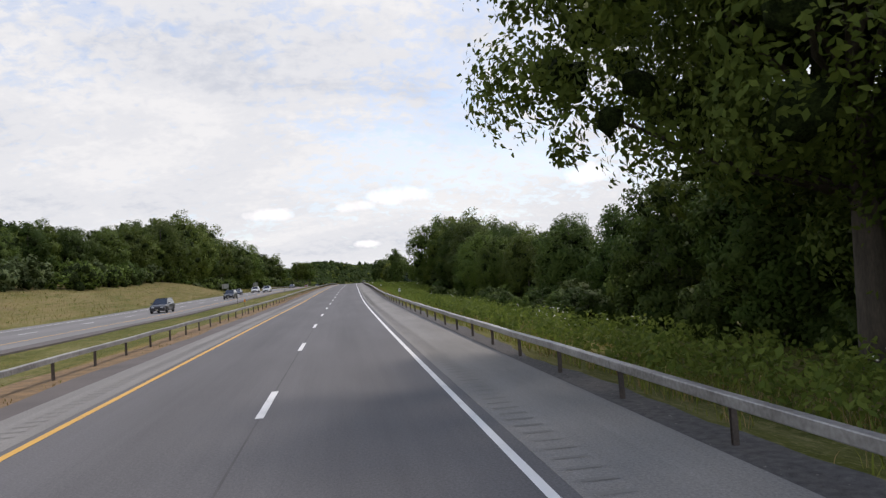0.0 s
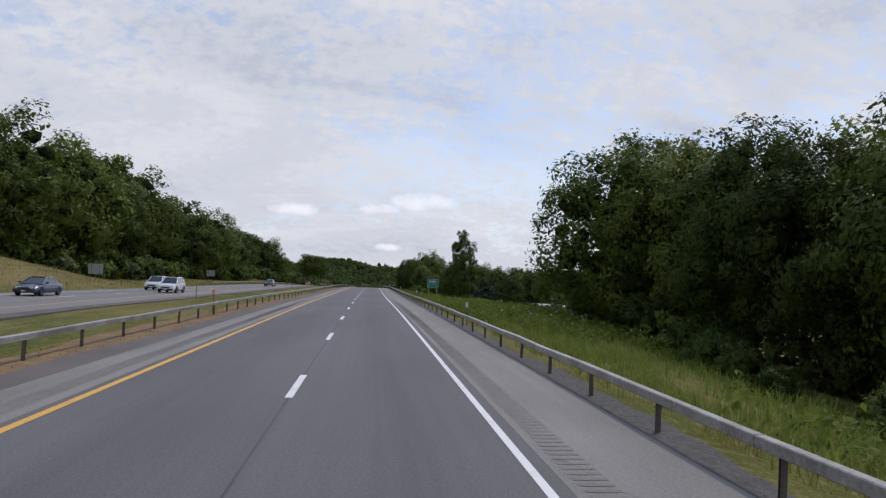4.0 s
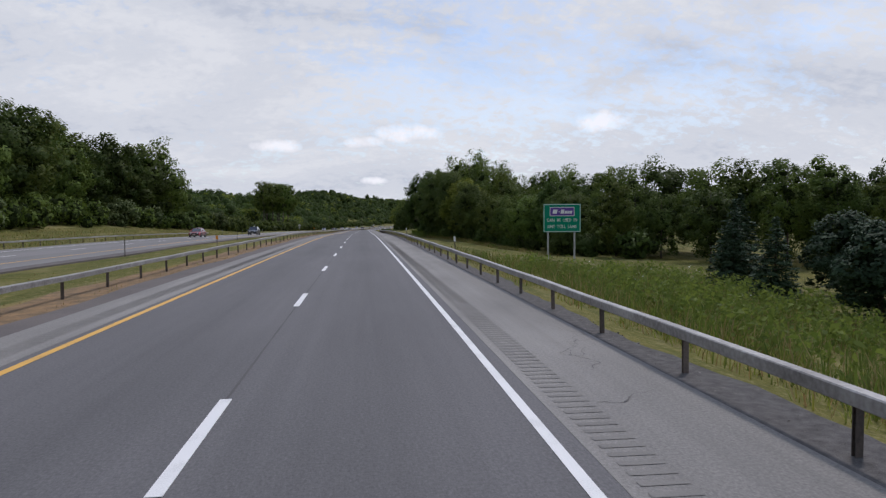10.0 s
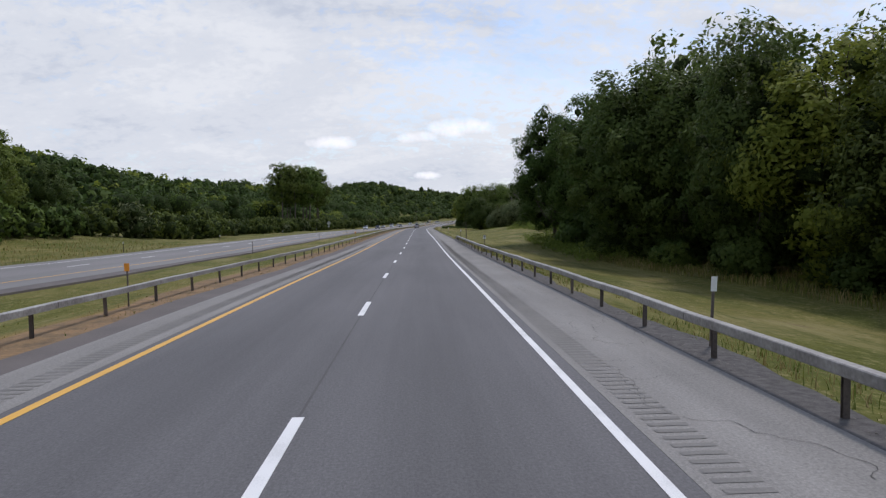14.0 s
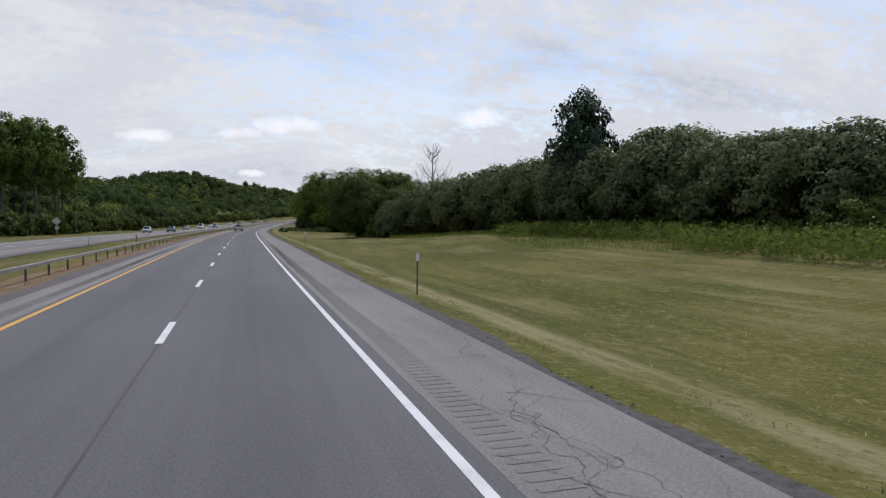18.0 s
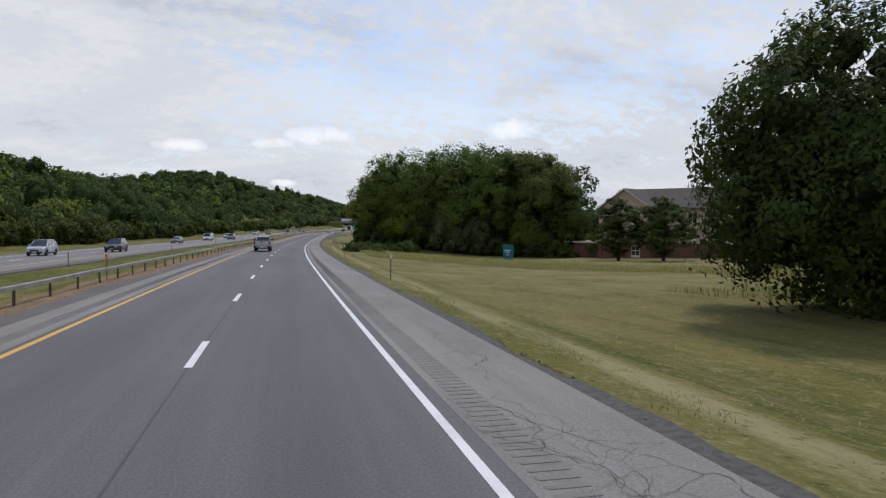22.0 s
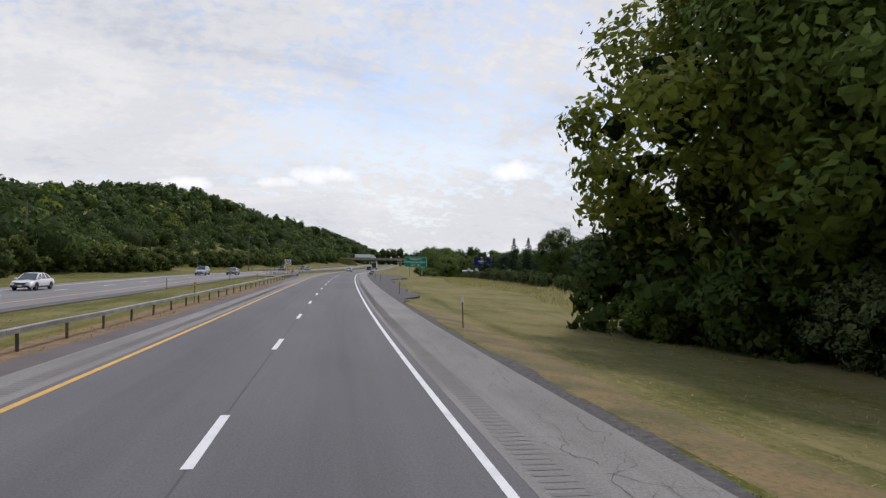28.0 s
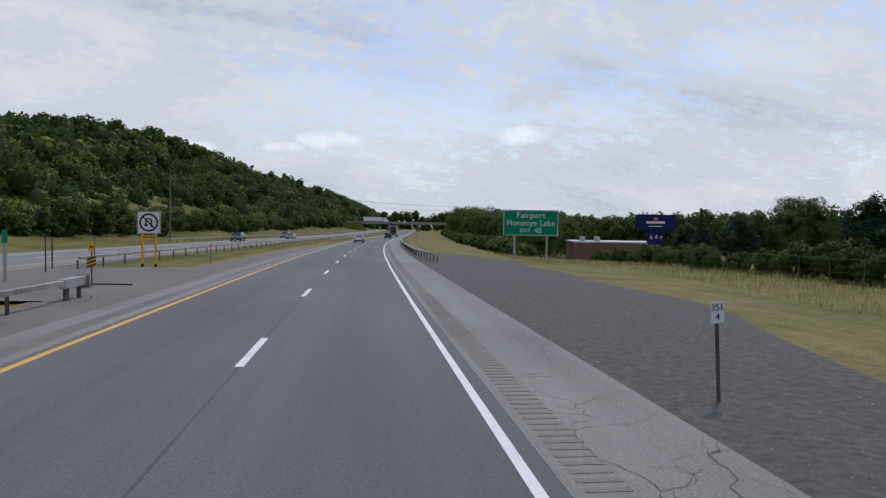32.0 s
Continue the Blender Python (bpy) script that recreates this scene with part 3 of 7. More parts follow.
def heights(rows, us, s, u):
    """table() for arrays."""
    ks = np.array([r[0] for r in rows], dtype=float)
    s = np.clip(s, ks[0], ks[-1] - 1e-6)
    i = np.clip(np.searchsorted(ks, s, "right") - 1, 0, len(ks) - 2)
    at = np.stack([np.interp(u, us, r[1]) for r in rows])
    w = (s - ks[i]) / (ks[i + 1] - ks[i])
    w = w * w * (3 - 2 * w)
    pick = np.arange(len(s))
    return (1 - w) * at[i, pick] + w * at[i + 1, pick]


def on_many(spots, up=0.0, least=None):
    """on() for a list of (s, u), as an array of places."""
    s, u = np.array([q[0] for q in spots], dtype=float), np.array([q[1] for q in spots], dtype=float)
    a = np.interp(s, RS, R_HEAD)
    x, y = np.interp(s, RS, R_X) + u * np.cos(a), np.interp(s, RS, R_Y) - u * np.sin(a)
    z = np.where(u > 0, heights(RIGHT, UR, s, np.abs(u)), heights(LEFT, UL, s, np.abs(u)))
    k = np.clip((np.abs(u) - np.where(u > 0, 9, 31)) / 10, 0, 1)
    for i in np.nonzero(k > 0)[0]:
        z[i] += k[i] * (0.18 * noise.noise((x[i] / 7, y[i] / 7, 0.3)) + 0.05 * noise.noise((x[i] / 1.7, y[i] / 1.7, 2.3)))
    for i in np.nonzero(u < -30)[0]:
        z[i] += ridge(x[i], y[i])
    if least is not None:
        z = np.where(u < 13, np.maximum(z, least), z)
    return np.stack([x, y, np.interp(s, RS, R_Z) + z + up], 1)


# ---------- ground: one sheet ----------
cols = [-2600, -1500, -900, -600, -430, -330, -260, -215, -180, -155, -135, -120, -105, -92, -82, -73, -65, -58, -52, -47, -43, -40, -37, -34.5, -32, -30, -28.6,
        -28.4, -22, -15.8, -15.6, -13, -10, -8.5, -7, -6, -5.25, -5.15, 0, 5.85, 5.95, 6.5, 7, 7.7, 8.5, 9.5, 11, 13, 15, 17.5, 20, 23, 26, 30, 34, 38, 43, 48, 55, 63, 72, 85, 100, 120,
        150, 190, 240, 310, 400, 560, 800, 1200, 1700]
rows_s = frange(-900, -60, 120) + frange(-50, 1000, 5) + frange(1010, 1400, 15) + frange(1450, 3150, 100)
gv = [rp(s, u, lie(s, u)) for s in rows_s for u in cols]
nc = len(cols)
gf = [(i * nc + j, i * nc + j + 1, (i + 1) * nc + j + 1, (i + 1) * nc + j) for i in range(len(rows_s) - 1) for j in range(nc - 1)]
ground = mesh_object("ground", gv, gf, M_GRASS, smooth=True)
ground.data.attributes.new("across", "FLOAT", "POINT").data.foreach_set("value", [float(u) for s in rows_s for u in cols])
ground.data.attributes.new("lengthwise", "FLOAT", "POINT").data.foreach_set("value", [float(s) for s in rows_s for u in cols])
tagged(ground, "mown grass verge and rolling field, dry in patches", "ground", kind="structure")


def strip(name, s0, s1, u0, u1, z, material, label, category, step=4.0, thick=0.12, parent=None):
    """A slab that follows the road between two offsets; an offset may be a function of s."""
    fa, fb = (u0 if callable(u0) else (lambda s: u0)), (u1 if callable(u1) else (lambda s: u1))
    ss = frange(s0, s1, step)
    v, f = [], []
    for s in ss:
        a, b = fa(s), fb(s)
        v += [rp(s, a, z - thick), rp(s, a, z), rp(s, b, z), rp(s, b, z - thick)]
    for i in range(len(ss) - 1):
        k = 4 * i
        f += [(k + j, k + j + 1, k + j + 5, k + j + 4) for j in range(3)]
    ob = mesh_object(name, v, f, material, parent)
    across, lengthwise = ob.data.attributes.new("across", "FLOAT", "POINT"), ob.data.attributes.new("lengthwise", "FLOAT", "POINT")
    across.data.foreach_set("value", [w for s in ss for w in (fa(s), fa(s), fb(s), fb(s))])
    lengthwise.data.foreach_set("value", [s for s in ss for w in range(4)])
    return tagged(ob, label, category, kind="structure") if label else ob


ROAD_END = 1500
road = strip("road", -60, ROAD_END, -3.9, 3.9, 0.0, M_LANE, "worn grey asphalt carriageway with two traffic lanes", "road")
strip("shoulder", -60, ROAD_END, -5.3, -3.9, 0.004, M_SHOULDER, "pale grey asphalt inner shoulder", "road shoulder")
strip("shoulder", -60, ROAD_END, 3.9, 6.05, 0.004, M_SHOULDER, "cracked pale grey asphalt outer shoulder", "road shoulder")
opposite_road = strip("road", -60, ROAD_END, -28.4, -15.8, -0.05, M_OPP, "sun-bleached asphalt carriageway for oncoming traffic", "road", thick=0.2)
strip("yellow_line", -60, ROAD_END, -3.74, -3.58, 0.006, M_YELLOW, "solid yellow edge line, slightly worn", "road marking", thick=0.002)
strip("white_line", -60, ROAD_END, 3.56, 3.69, 0.006, M_WHITE, "solid white edge line, worn", "road marking", thick=0.002)
strip("yellow_line", -60, ROAD_END, -18.1, -17.95, -0.044, M_YELLOW, "faded yellow edge line of the far carriageway", "road marking", thick=0.002)
strip("white_line", -60, ROAD_END, -26.3, -26.15, -0.044, M_WHITE, "faded white edge line of the far carriageway", "road marking", thick=0.002)
# ---------- trees ----------
ico = bmesh.new()
bmesh.ops.create_icosphere(ico, subdivisions=1, radius=1)
ICO1_V = np.array([v.co[:] for v in ico.verts])
ICO1_F = np.array([[v.index for v in f.verts] for f in ico.faces])
ico.free()


def np_mesh(name, verts, faces, mats, mat_index=None, smooth=False, normals=None):
    """A mesh from arrays; faces is one array, or a list of arrays of triangles and quads."""
    me = bpy.data.meshes.new(name)
    groups = [np.asarray(f, dtype=np.int32) for f in (faces if isinstance(faces, list) and len(faces) and isinstance(faces[0], np.ndarray) else [faces])]
    size = np.concatenate([np.full(len(g), g.shape[1], dtype=np.int32) for g in groups])
    flat_loops = np.concatenate([g.ravel() for g in groups])
    me.vertices.add(len(verts)), me.loops.add(len(flat_loops)), me.polygons.add(len(size))
    me.vertices.foreach_set("co", np.asarray(verts, dtype=np.float32).ravel())
    me.loops.foreach_set("vertex_index", flat_loops)
    me.polygons.foreach_set("loop_start", np.concatenate([[0], np.cumsum(size)[:-1]]).astype(np.int32))
    for m in mats:
        me.materials.append(m)
    if mat_index is not None:
        me.polygons.foreach_set("material_index", np.asarray(mat_index, dtype=np.int32))
    me.update(calc_edges=True)
    if smooth or normals is not None:
        me.shade_smooth()
    if normals is not None:
        me.normals_split_custom_set_from_vertices(np.asarray(normals, dtype=np.float32))
    return me


def units(a):
    return a / (np.linalg.norm(a, axis=1)[:, None] + 1e-9)


def leaf_quads(rng, centres, normals, size, droop=0.25, jitter=0.55):
    """Diamond leaves (or sprays of leaves) at centres, roughly facing along normals."""
    n = len(centres)
    nr = normals + rng.normal(0, jitter, (n, 3))
    nr /= np.linalg.norm(nr, axis=1)[:, None] + 1e-9
    t = rng.normal(0, 1, (n, 3))
    t[:, 2] -= droop
    t -= nr * (t * nr).sum(1)[:, None]
    t /= np.linalg.norm(t, axis=1)[:, None] + 1e-9
    b = np.cross(nr, t)
    ln = size * rng.uniform(0.6, 1.5, n)[:, None]
    wd = ln * rng.uniform(0.38, 0.62, n)[:, None]
    bend = nr * ln * 0.18
    v = np.stack([centres - t * ln, centres + b * wd - t * ln * 0.15 + bend, centres + t * ln, centres - b * wd - t * ln * 0.15 + bend], 1).reshape(-1, 3)
    f = np.arange(4 * n).reshape(n, 4)[:, ::-1]
    return v, f


def clumps_mesh(name, rng, clumps, leaves, size, leaf, core=0.5, low=False, sprays=9):
    """Foliage: every clump (x, y, z, r) is a bough with several tufts of leaves on its outside and a solid heart
    coloured dark for the shade within.
    """
    V, N, F, MI, base = [], [], [], [], 0
    total = sum(c[3] ** 2 for c in clumps)
    middle = np.average(np.array([c[:3] for c in clumps]), axis=0)
    for x, y, z, r in clumps:
        c = np.array((x, y, z))
        away = units((c - middle)[None])[0]
        # added blob that closes the bough, its dark colour standing for inner shade
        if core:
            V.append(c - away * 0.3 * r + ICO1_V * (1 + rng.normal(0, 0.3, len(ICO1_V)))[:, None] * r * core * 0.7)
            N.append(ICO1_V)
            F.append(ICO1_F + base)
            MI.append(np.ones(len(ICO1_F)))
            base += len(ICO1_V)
        n = max(8, int(leaves * r * r / total))
        tufts = 5 if low else sprays
        td = units(rng.normal(0, 1, (tufts, 3)) + away * 0.55 + np.array((0, 0, 0.35)))
        tr = r * rng.uniform(0.34, 0.58, tufts)
        tc = c + td * (r * rng.uniform(0.50, 0.78, tufts))[:, None] * np.array((1, 1, 0.9))
        # leafy sprays that fill each tuft behind its outer leaves
        m = 9 * tufts
        k = np.arange(m) % tufts
        d = units(rng.normal(0, 1, (m, 3)) + 0.5 * td[k])
        out = units(0.50 * d + 0.45 * td[k] + 0.35 * away + np.array((0, 0, 0.18)))
        lv, lf = leaf_quads(rng, tc[k] + d * (tr[k] * rng.uniform(0.35, 0.75, m))[:, None], out, min(r * 0.22, max(0.17, size * 1.25)), jitter=0.5)
        V.append(lv)
        N.append(np.repeat(units(out + rng.normal(0, 0.2, out.shape)), 4, 0))
        F.append(lf + base)
        MI.append(np.zeros(m))
        base += len(lv)
        k = rng.integers(0, tufts, n)
        d = units(rng.normal(0, 1, (n, 3)) + 0.45 * td[k])
        q = tc[k] + d * (tr[k] * (0.50 + 0.62 * rng.random(n) ** 0.7))[:, None]
        out = units(0.50 * d + 0.45 * td[k] + 0.35 * away + np.array((0, 0, 0.18)))
        lv, lf = leaf_quads(rng, q, out, size, jitter=0.42)
        V.append(lv)
        N.append(np.repeat(units(out + rng.normal(0, 0.16, out.shape)), 4, 0))
        F.append(lf + base)
        MI.append(np.zeros(n))
        base += len(lv)
    return np_mesh(name, np.concatenate(V), F, [leaf, M_CORE_SHADE], np.concatenate(MI), normals=np.concatenate(N))


def broad_clumps(rng, h, radius, bare, count, squash=1.0, top=0.92, knots=(0.24, 0.40)):
    """Clump places for a broad crown: an uneven egg from bare height to the top."""
    out = []
    mid, half = (h + bare) / 2, (h - bare) / 2
    lump = rng.normal(0, 1, (5, 3))
    lump /= np.linalg.norm(lump, axis=1)[:, None]
    for i in range(count):
        # even spread over the egg, with some inside
        zz = 1 - 2 * (i + rng.uniform(0.1, 0.9)) / count
        az = 2.39996 * i + rng.uniform(-0.5, 0.5)
        d = np.array((math.cos(az) * math.sqrt(1 - zz * zz), math.sin(az) * math.sqrt(1 - zz * zz), zz))
        k = rng.uniform(0.62, 0.84) if i % 5 else rng.uniform(0.15, 0.5)
        bulge = 1 + 0.20 * max(lump @ d) - 0.10
        taper = 1 - 0.30 * max(d[2], 0) * squash
        r = radius * rng.uniform(*knots) * (1.0 if i % 5 else 1.6)
        out.append((d[0] * radius * k * bulge * taper, d[1] * radius * k * bulge * taper, mid + d[2] * half * min(0.94, k * bulge * 1.08) * top - 0.3 * r, r))
    return out


def trunk_mesh(name, rng, h, r0, limbs, spread, bare, lean=0.03):
    bm = bmesh.new()
    pts, rad, x, y = [(0, 0, -0.3)], [r0 * 1.25], 0, 0
    for i in range(1, 8):
        x, y = x + rng.normal(0, lean * h / 7), y + rng.normal(0, lean * h / 7)
        pts.append((x, y, h * 0.86 * i / 7))
        rad.append(r0 * (1 - 0.86 * i / 7))
    tube(bm, pts, rad, 8)
    for k in range(limbs):
        i = min(6, 1 + int(rng.uniform(bare / h * 7, 6)))
        a, ln = rng.uniform(0, 6.28), spread * rng.uniform(0.5, 0.95) * (1.1 - i / 9)
        p = Vector(pts[i])
        rise = rng.uniform(0.35, 0.9)
        q = [p, p + Vector((math.cos(a) * ln * 0.45, math.sin(a) * ln * 0.45, ln * 0.4 * rise)), p + Vector((math.cos(a + 0.2) * ln, math.sin(a + 0.2) * ln, ln * rise))]
        tube(bm, q, [rad[i] * 0.55, rad[i] * 0.33, 0.02], 6)
    me = bpy.data.meshes.new(name)
    bm.to_mesh(me)
    bm.free()
    me.materials.append(M_BARK)
    me.shade_smooth()
    return me


def tree_kind(name, seed, h, radius, bare, count, leaves, size, leaf, label, r0=0.22, limbs=9, squash=1.0, low=False, category="tree", core=0.5, knots=(0.24, 0.40), sprays=9):
    """A model tree standing out of sight below the ground; copies of it are planted later."""
    rng = np.random.default_rng(seed)
    root = thing(name, pose(0, 0, 0), label, category)
    t = new("trunk", trunk_mesh("trunk", rng, h, r0, limbs, radius, bare))
    t.parent = root
    c = new("crown", clumps_mesh("crown", rng, broad_clumps(rng, h, radius, bare, count, squash, knots=knots), leaves, size, leaf, core, low, sprays))
    c.parent = root
    return root, h


def plant(kind, s, u, h, turn=0.0, group="", label="", wide=1.0, sink=0.15, first={}):
    root, h0 = kind
    k = h / h0
    m = rpose(s, u, lie(s, u) - sink, turn) @ Matrix.Diagonal((k * wide, k * wide, k, 1))
    if root.name not in first:
        first[root.name] = True
        root.matrix_basis = m
        ob = root
    else:
        ob = copy_thing(root, m)
        ob.matrix_basis = m
    return tagged(ob, label, "", group)


WOOD = "trees of the roadside woods"
OAK = tree_kind("tree", 11, 16, 5.4, 0.6, 30, 8500, 0.19, M_LEAF_DARK, "dense dark green broadleaf tree in full leaf at the wood's edge", knots=(0.25, 0.42))
ASH = tree_kind("tree", 12, 18, 4.8, 1.0, 30, 8500, 0.19, M_LEAF, "tall mid-green broadleaf tree in the roadside wood", knots=(0.25, 0.42))
ELM = tree_kind("tree", 13, 15, 6.0, 0.4, 30, 8500, 0.19, M_LEAF, "spreading green broadleaf tree with low branches", squash=0.7, knots=(0.25, 0.42))
LIME = tree_kind("tree", 14, 12, 4.4, 0.4, 34, 14000, 0.12, M_LEAF_LIGHT, "light yellow-green young tree in full leaf", knots=(0.22, 0.38))
OAK_N = tree_kind("tree", 21, 16, 5.2, 0.4, 44, 20000, 0.135, M_LEAF_DARK, "dense dark green broadleaf tree leaning over the verge", limbs=14, knots=(0.20, 0.38))
ASH_N = tree_kind("tree", 22, 18, 4.7, 0.6, 44, 20000, 0.135, M_LEAF, "tall mid-green tree with a ragged crown near the road", limbs=14, knots=(0.20, 0.38))
ELM_N = tree_kind("tree", 23, 15, 5.6, 0.3, 44, 20000, 0.135, M_LEAF, "low-branched green tree at the edge of the mown verge", limbs=14, squash=0.7, knots=(0.20, 0.38))
OAK_B = tree_kind("tree", 51, 16, 5.6, 0.4, 26, 6200, 0.205, M_LEAF_DARK, "dense dark green broadleaf tree seen across the road", limbs=3, low=True, knots=(0.26, 0.42))
ASH_B = tree_kind("tree", 52, 18, 4.9, 0.8, 26, 6200, 0.205, M_LEAF, "tall green broadleaf tree standing back from the road", limbs=3, low=True, knots=(0.26, 0.42))
ELM_B = tree_kind("tree", 53, 15, 6.2, 0.3, 26, 6200, 0.205, M_LEAF, "broad green tree standing back from the road", limbs=3, low=True, squash=0.7, knots=(0.26, 0.42))
POPLAR = tree_kind("tree", 15, 22, 5.0, 2.0, 46, 14000, 0.155, M_LEAF, "tall cottonwood with a light open crown", r0=0.34, limbs=18, squash=0.4, core=0.42, knots=(0.2, 0.34))
GUM = tree_kind("tree", 55, 24, 5.6, 9.0, 30, 3600, 0.22, M_LEAF, "tall tree with bare pale leaning trunks across the road", r0=0.34, limbs=14, squash=0.4, core=0.42)
SLIM = tree_kind("tree", 16, 16, 3.4, 0.8, 60, 27000, 0.085, M_LEAF_DARK, "slender upright tree standing alone behind the weeds", r0=0.2, squash=0.9, limbs=16, core=0.42, knots=(0.2, 0.36))
SHRUB = tree_kind("shrub", 17, 4.0, 2.4, 0.1, 20, 4000, 0.105, M_LEAF, "rounded green roadside shrub", r0=0.07, limbs=6, category="shrub")
DARK_SHRUB = tree_kind("shrub", 18, 3.6, 2.4, 0.0, 20, 4000, 0.105, M_LEAF_DARK, "dark green shrub in the wood's shade", r0=0.07, limbs=6, category="shrub")
SHRUB_B = tree_kind("shrub", 58, 4.0, 2.8, 0.0, 14, 800, 0.2, M_LEAF, "green shrub at the foot of the trees", r0=0.07, limbs=2, category="shrub", low=True)
OLIVE = tree_kind("shrub", 19, 7.0, 4.3, 0.1, 40, 11000, 0.115, M_LEAF_GREY, "silvery grey-green bush on the grassy bank", r0=0.1, limbs=12, category="shrub", knots=(0.2, 0.34))
EDGE = tree_kind("tree", 25, 17.5, 5.6, 0.3, 84, 46000, 0.098, M_LEAF_DARK, "tall dense dark green tree at the corner of the wood", limbs=16, squash=0.6, knots=(0.17, 0.30))
DOME = tree_kind("tree", 24, 12.2, 6.2, 0.2, 64, 36000, 0.115, M_LEAF_DARK, "broad dome-shaped dark green tree standing on the mown field", limbs=14, squash=0.3, knots=(0.19, 0.33))
BIG = tree_kind("tree", 20, 22, 12.8, 4.8, 190, 80000, 0.125, M_LEAF, "large old tree overhanging the guardrail, dark against the sky", r0=0.55, limbs=30, squash=-0.5, core=0.42, knots=(0.11, 0.21), sprays=6)


def spruce_kind(seed, h, radius, leaf, label, size=0.16):
    """A spruce: tiers of drooping boughs round a straight stem."""
    rng = np.random.default_rng(seed)
    root = thing("spruce", pose(0, 0, 0), label, "tree")
    t = new("trunk", trunk_mesh("trunk", rng, h, 0.18, 0, 0.1, 0.5, 0.004))
    t.parent = root
    C, N = [], []
    z = 0.4
    while z < h - 0.15:
        k = (h - z) / h
        r = radius * (k ** 0.85) * rng.uniform(0.85, 1.12)
        for b in range(max(5, int(12 * k) + 3)):
            a, ln = rng.uniform(0, 6.28), r * rng.uniform(0.75, 1.1)
            m = max(6, int(44 * ln / radius * (1.2 if ln > 1 else 1)))
            q = rng.random(m) ** 0.7
            wdt = 0.26 * ln * (1 - q) + 0.06
            x, y = q * ln, rng.normal(0, 1, m) * wdt
            C.append(np.stack([x * math.cos(a) - y * math.sin(a), x * math.sin(a) + y * math.cos(a), z - 0.28 * q * ln + 0.10 * q * q * ln + rng.normal(0, 0.05, m) - np.abs(y) * 0.25], 1))
            N.append(np.tile((math.cos(a) * 0.3, math.sin(a) * 0.3, 1.0), (m, 1)))
        z += rng.uniform(0.26, 0.42) * (0.6 + 0.7 * k)
    v, f = leaf_quads(rng, np.concatenate(C), np.concatenate(N), size, 0.5)
    c = new("foliage", np_mesh("foliage", v, f, [leaf]))
    c.parent = root
    return root, h


SPRUCE = spruce_kind(41, 11, 2.9, M_NEEDLE, "dark green spruce with drooping boughs")
PINE = tree_kind("pine", 42, 11, 3.4, 0.5, 46, 6500, 0.14, M_NEEDLE, "dark bluish-green pine with an uneven crown", core=0.5, squash=2.4)
KINDS = {"1": OAK_N, "2": ASH_N, "3": ELM_N, "o": OAK, "a": ASH, "e": ELM, "l": LIME, "p": POPLAR, "s": SHRUB, "d": DARK_SHRUB, "g": OLIVE, "c": SPRUCE, "n": PINE, "O": OAK_B, "A": ASH_B, "E": ELM_B, "S": SHRUB_B}
prng = random.Random(5)


def grove(s0, s1, front, depth, spacing, kinds, hs, group, side=1, rows=None):
    """Trees in staggered rows behind a front line; hs is a range of heights, or a function that gives the tops above the road."""
    fr = front if callable(front) else (lambda s: front)
    row, d = 0, 0.0
    while d <= depth and (rows is None or row < rows):
        s = s0 + (spacing / 2 if row % 2 else 0)
        while s <= s1:
            k = prng.choice(kinds)
            q, w = s + prng.uniform(-1, 1) * spacing * 0.3, fr(s) + side * (d + prng.uniform(-1, 1) * 1.4)
            if callable(hs):
                h = max(3.0, hs(q) * prng.uniform(0.86, 1.07) - lie(q, w))
            else:
                h = prng.uniform(*hs) * (1.0 if row else 0.92)
            plant(KINDS[k], q, w, h, prng.uniform(0, 360), group, wide=prng.uniform(0.9, 1.2))
            s += spacing * prng.uniform(0.85, 1.2)
        d += spacing * 0.95
        row += 1


def thicket(name, label, s0, s1, line, spacing, hs):
    """Many shrubs grown into one another, as one mass."""
    V, N, F, M, base = [], [], [], [], 0
    s = s0
    models = []
    for seed in (61, 62, 63):
        rng = np.random.default_rng(seed)
        models.append((rng, broad_clumps(rng, 4.0, 2.8, 0.0, 13, knots=(0.26, 0.42))))
    while s < s1:
        rng, clumps = prng.choice(models)
        u = line(s) + prng.uniform(-1.4, 1.4)
        k, a, w = prng.uniform(*hs) / 4.0, prng.uniform(0, 6.28), prng.uniform(0.9, 1.25)
        p = np.array(on(s, u, -0.15)[:])
        R = np.array(((math.cos(a) * k * w, -math.sin(a) * k * w, 0), (math.sin(a) * k * w, math.cos(a) * k * w, 0), (0, 0, k)))
        tone = prng.choice((0, 0, 0, 1, 2))
        for x, y, z, r in clumps:
            c = p + R @ np.array((x, y, z))
            r *= k
            # heart of the shrub, darkened in colour as if shaded by its leaves
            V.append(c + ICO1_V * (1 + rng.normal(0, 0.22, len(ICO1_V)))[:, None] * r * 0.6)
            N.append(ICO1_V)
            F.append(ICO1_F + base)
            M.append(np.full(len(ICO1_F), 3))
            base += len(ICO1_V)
            d = units(rng.normal(0, 1, (40, 3)) + np.array((0, 0, 0.5)))
            lv, lf = leaf_quads(rng, c + d * (r * rng.uniform(0.65, 1.1, 40))[:, None], d, 0.30, jitter=0.42)
            V.append(lv)
            N.append(np.repeat(units(d + rng.normal(0, 0.16, d.shape)), 4, 0))
            F.append(lf + base)
            M.append(np.full(len(lf), tone))
            base += len(lv)
        s += spacing * prng.uniform(0.7, 1.3)
    ob = new(name, np_mesh(name, np.concatenate(V), F, [M_LEAF, M_LEAF_DARK, M_LEAF_GREY, M_CORE_SHADE], np.concatenate(M), normals=np.concatenate(N)))
    return tagged(ob, label, "shrubs", kind="stuff")


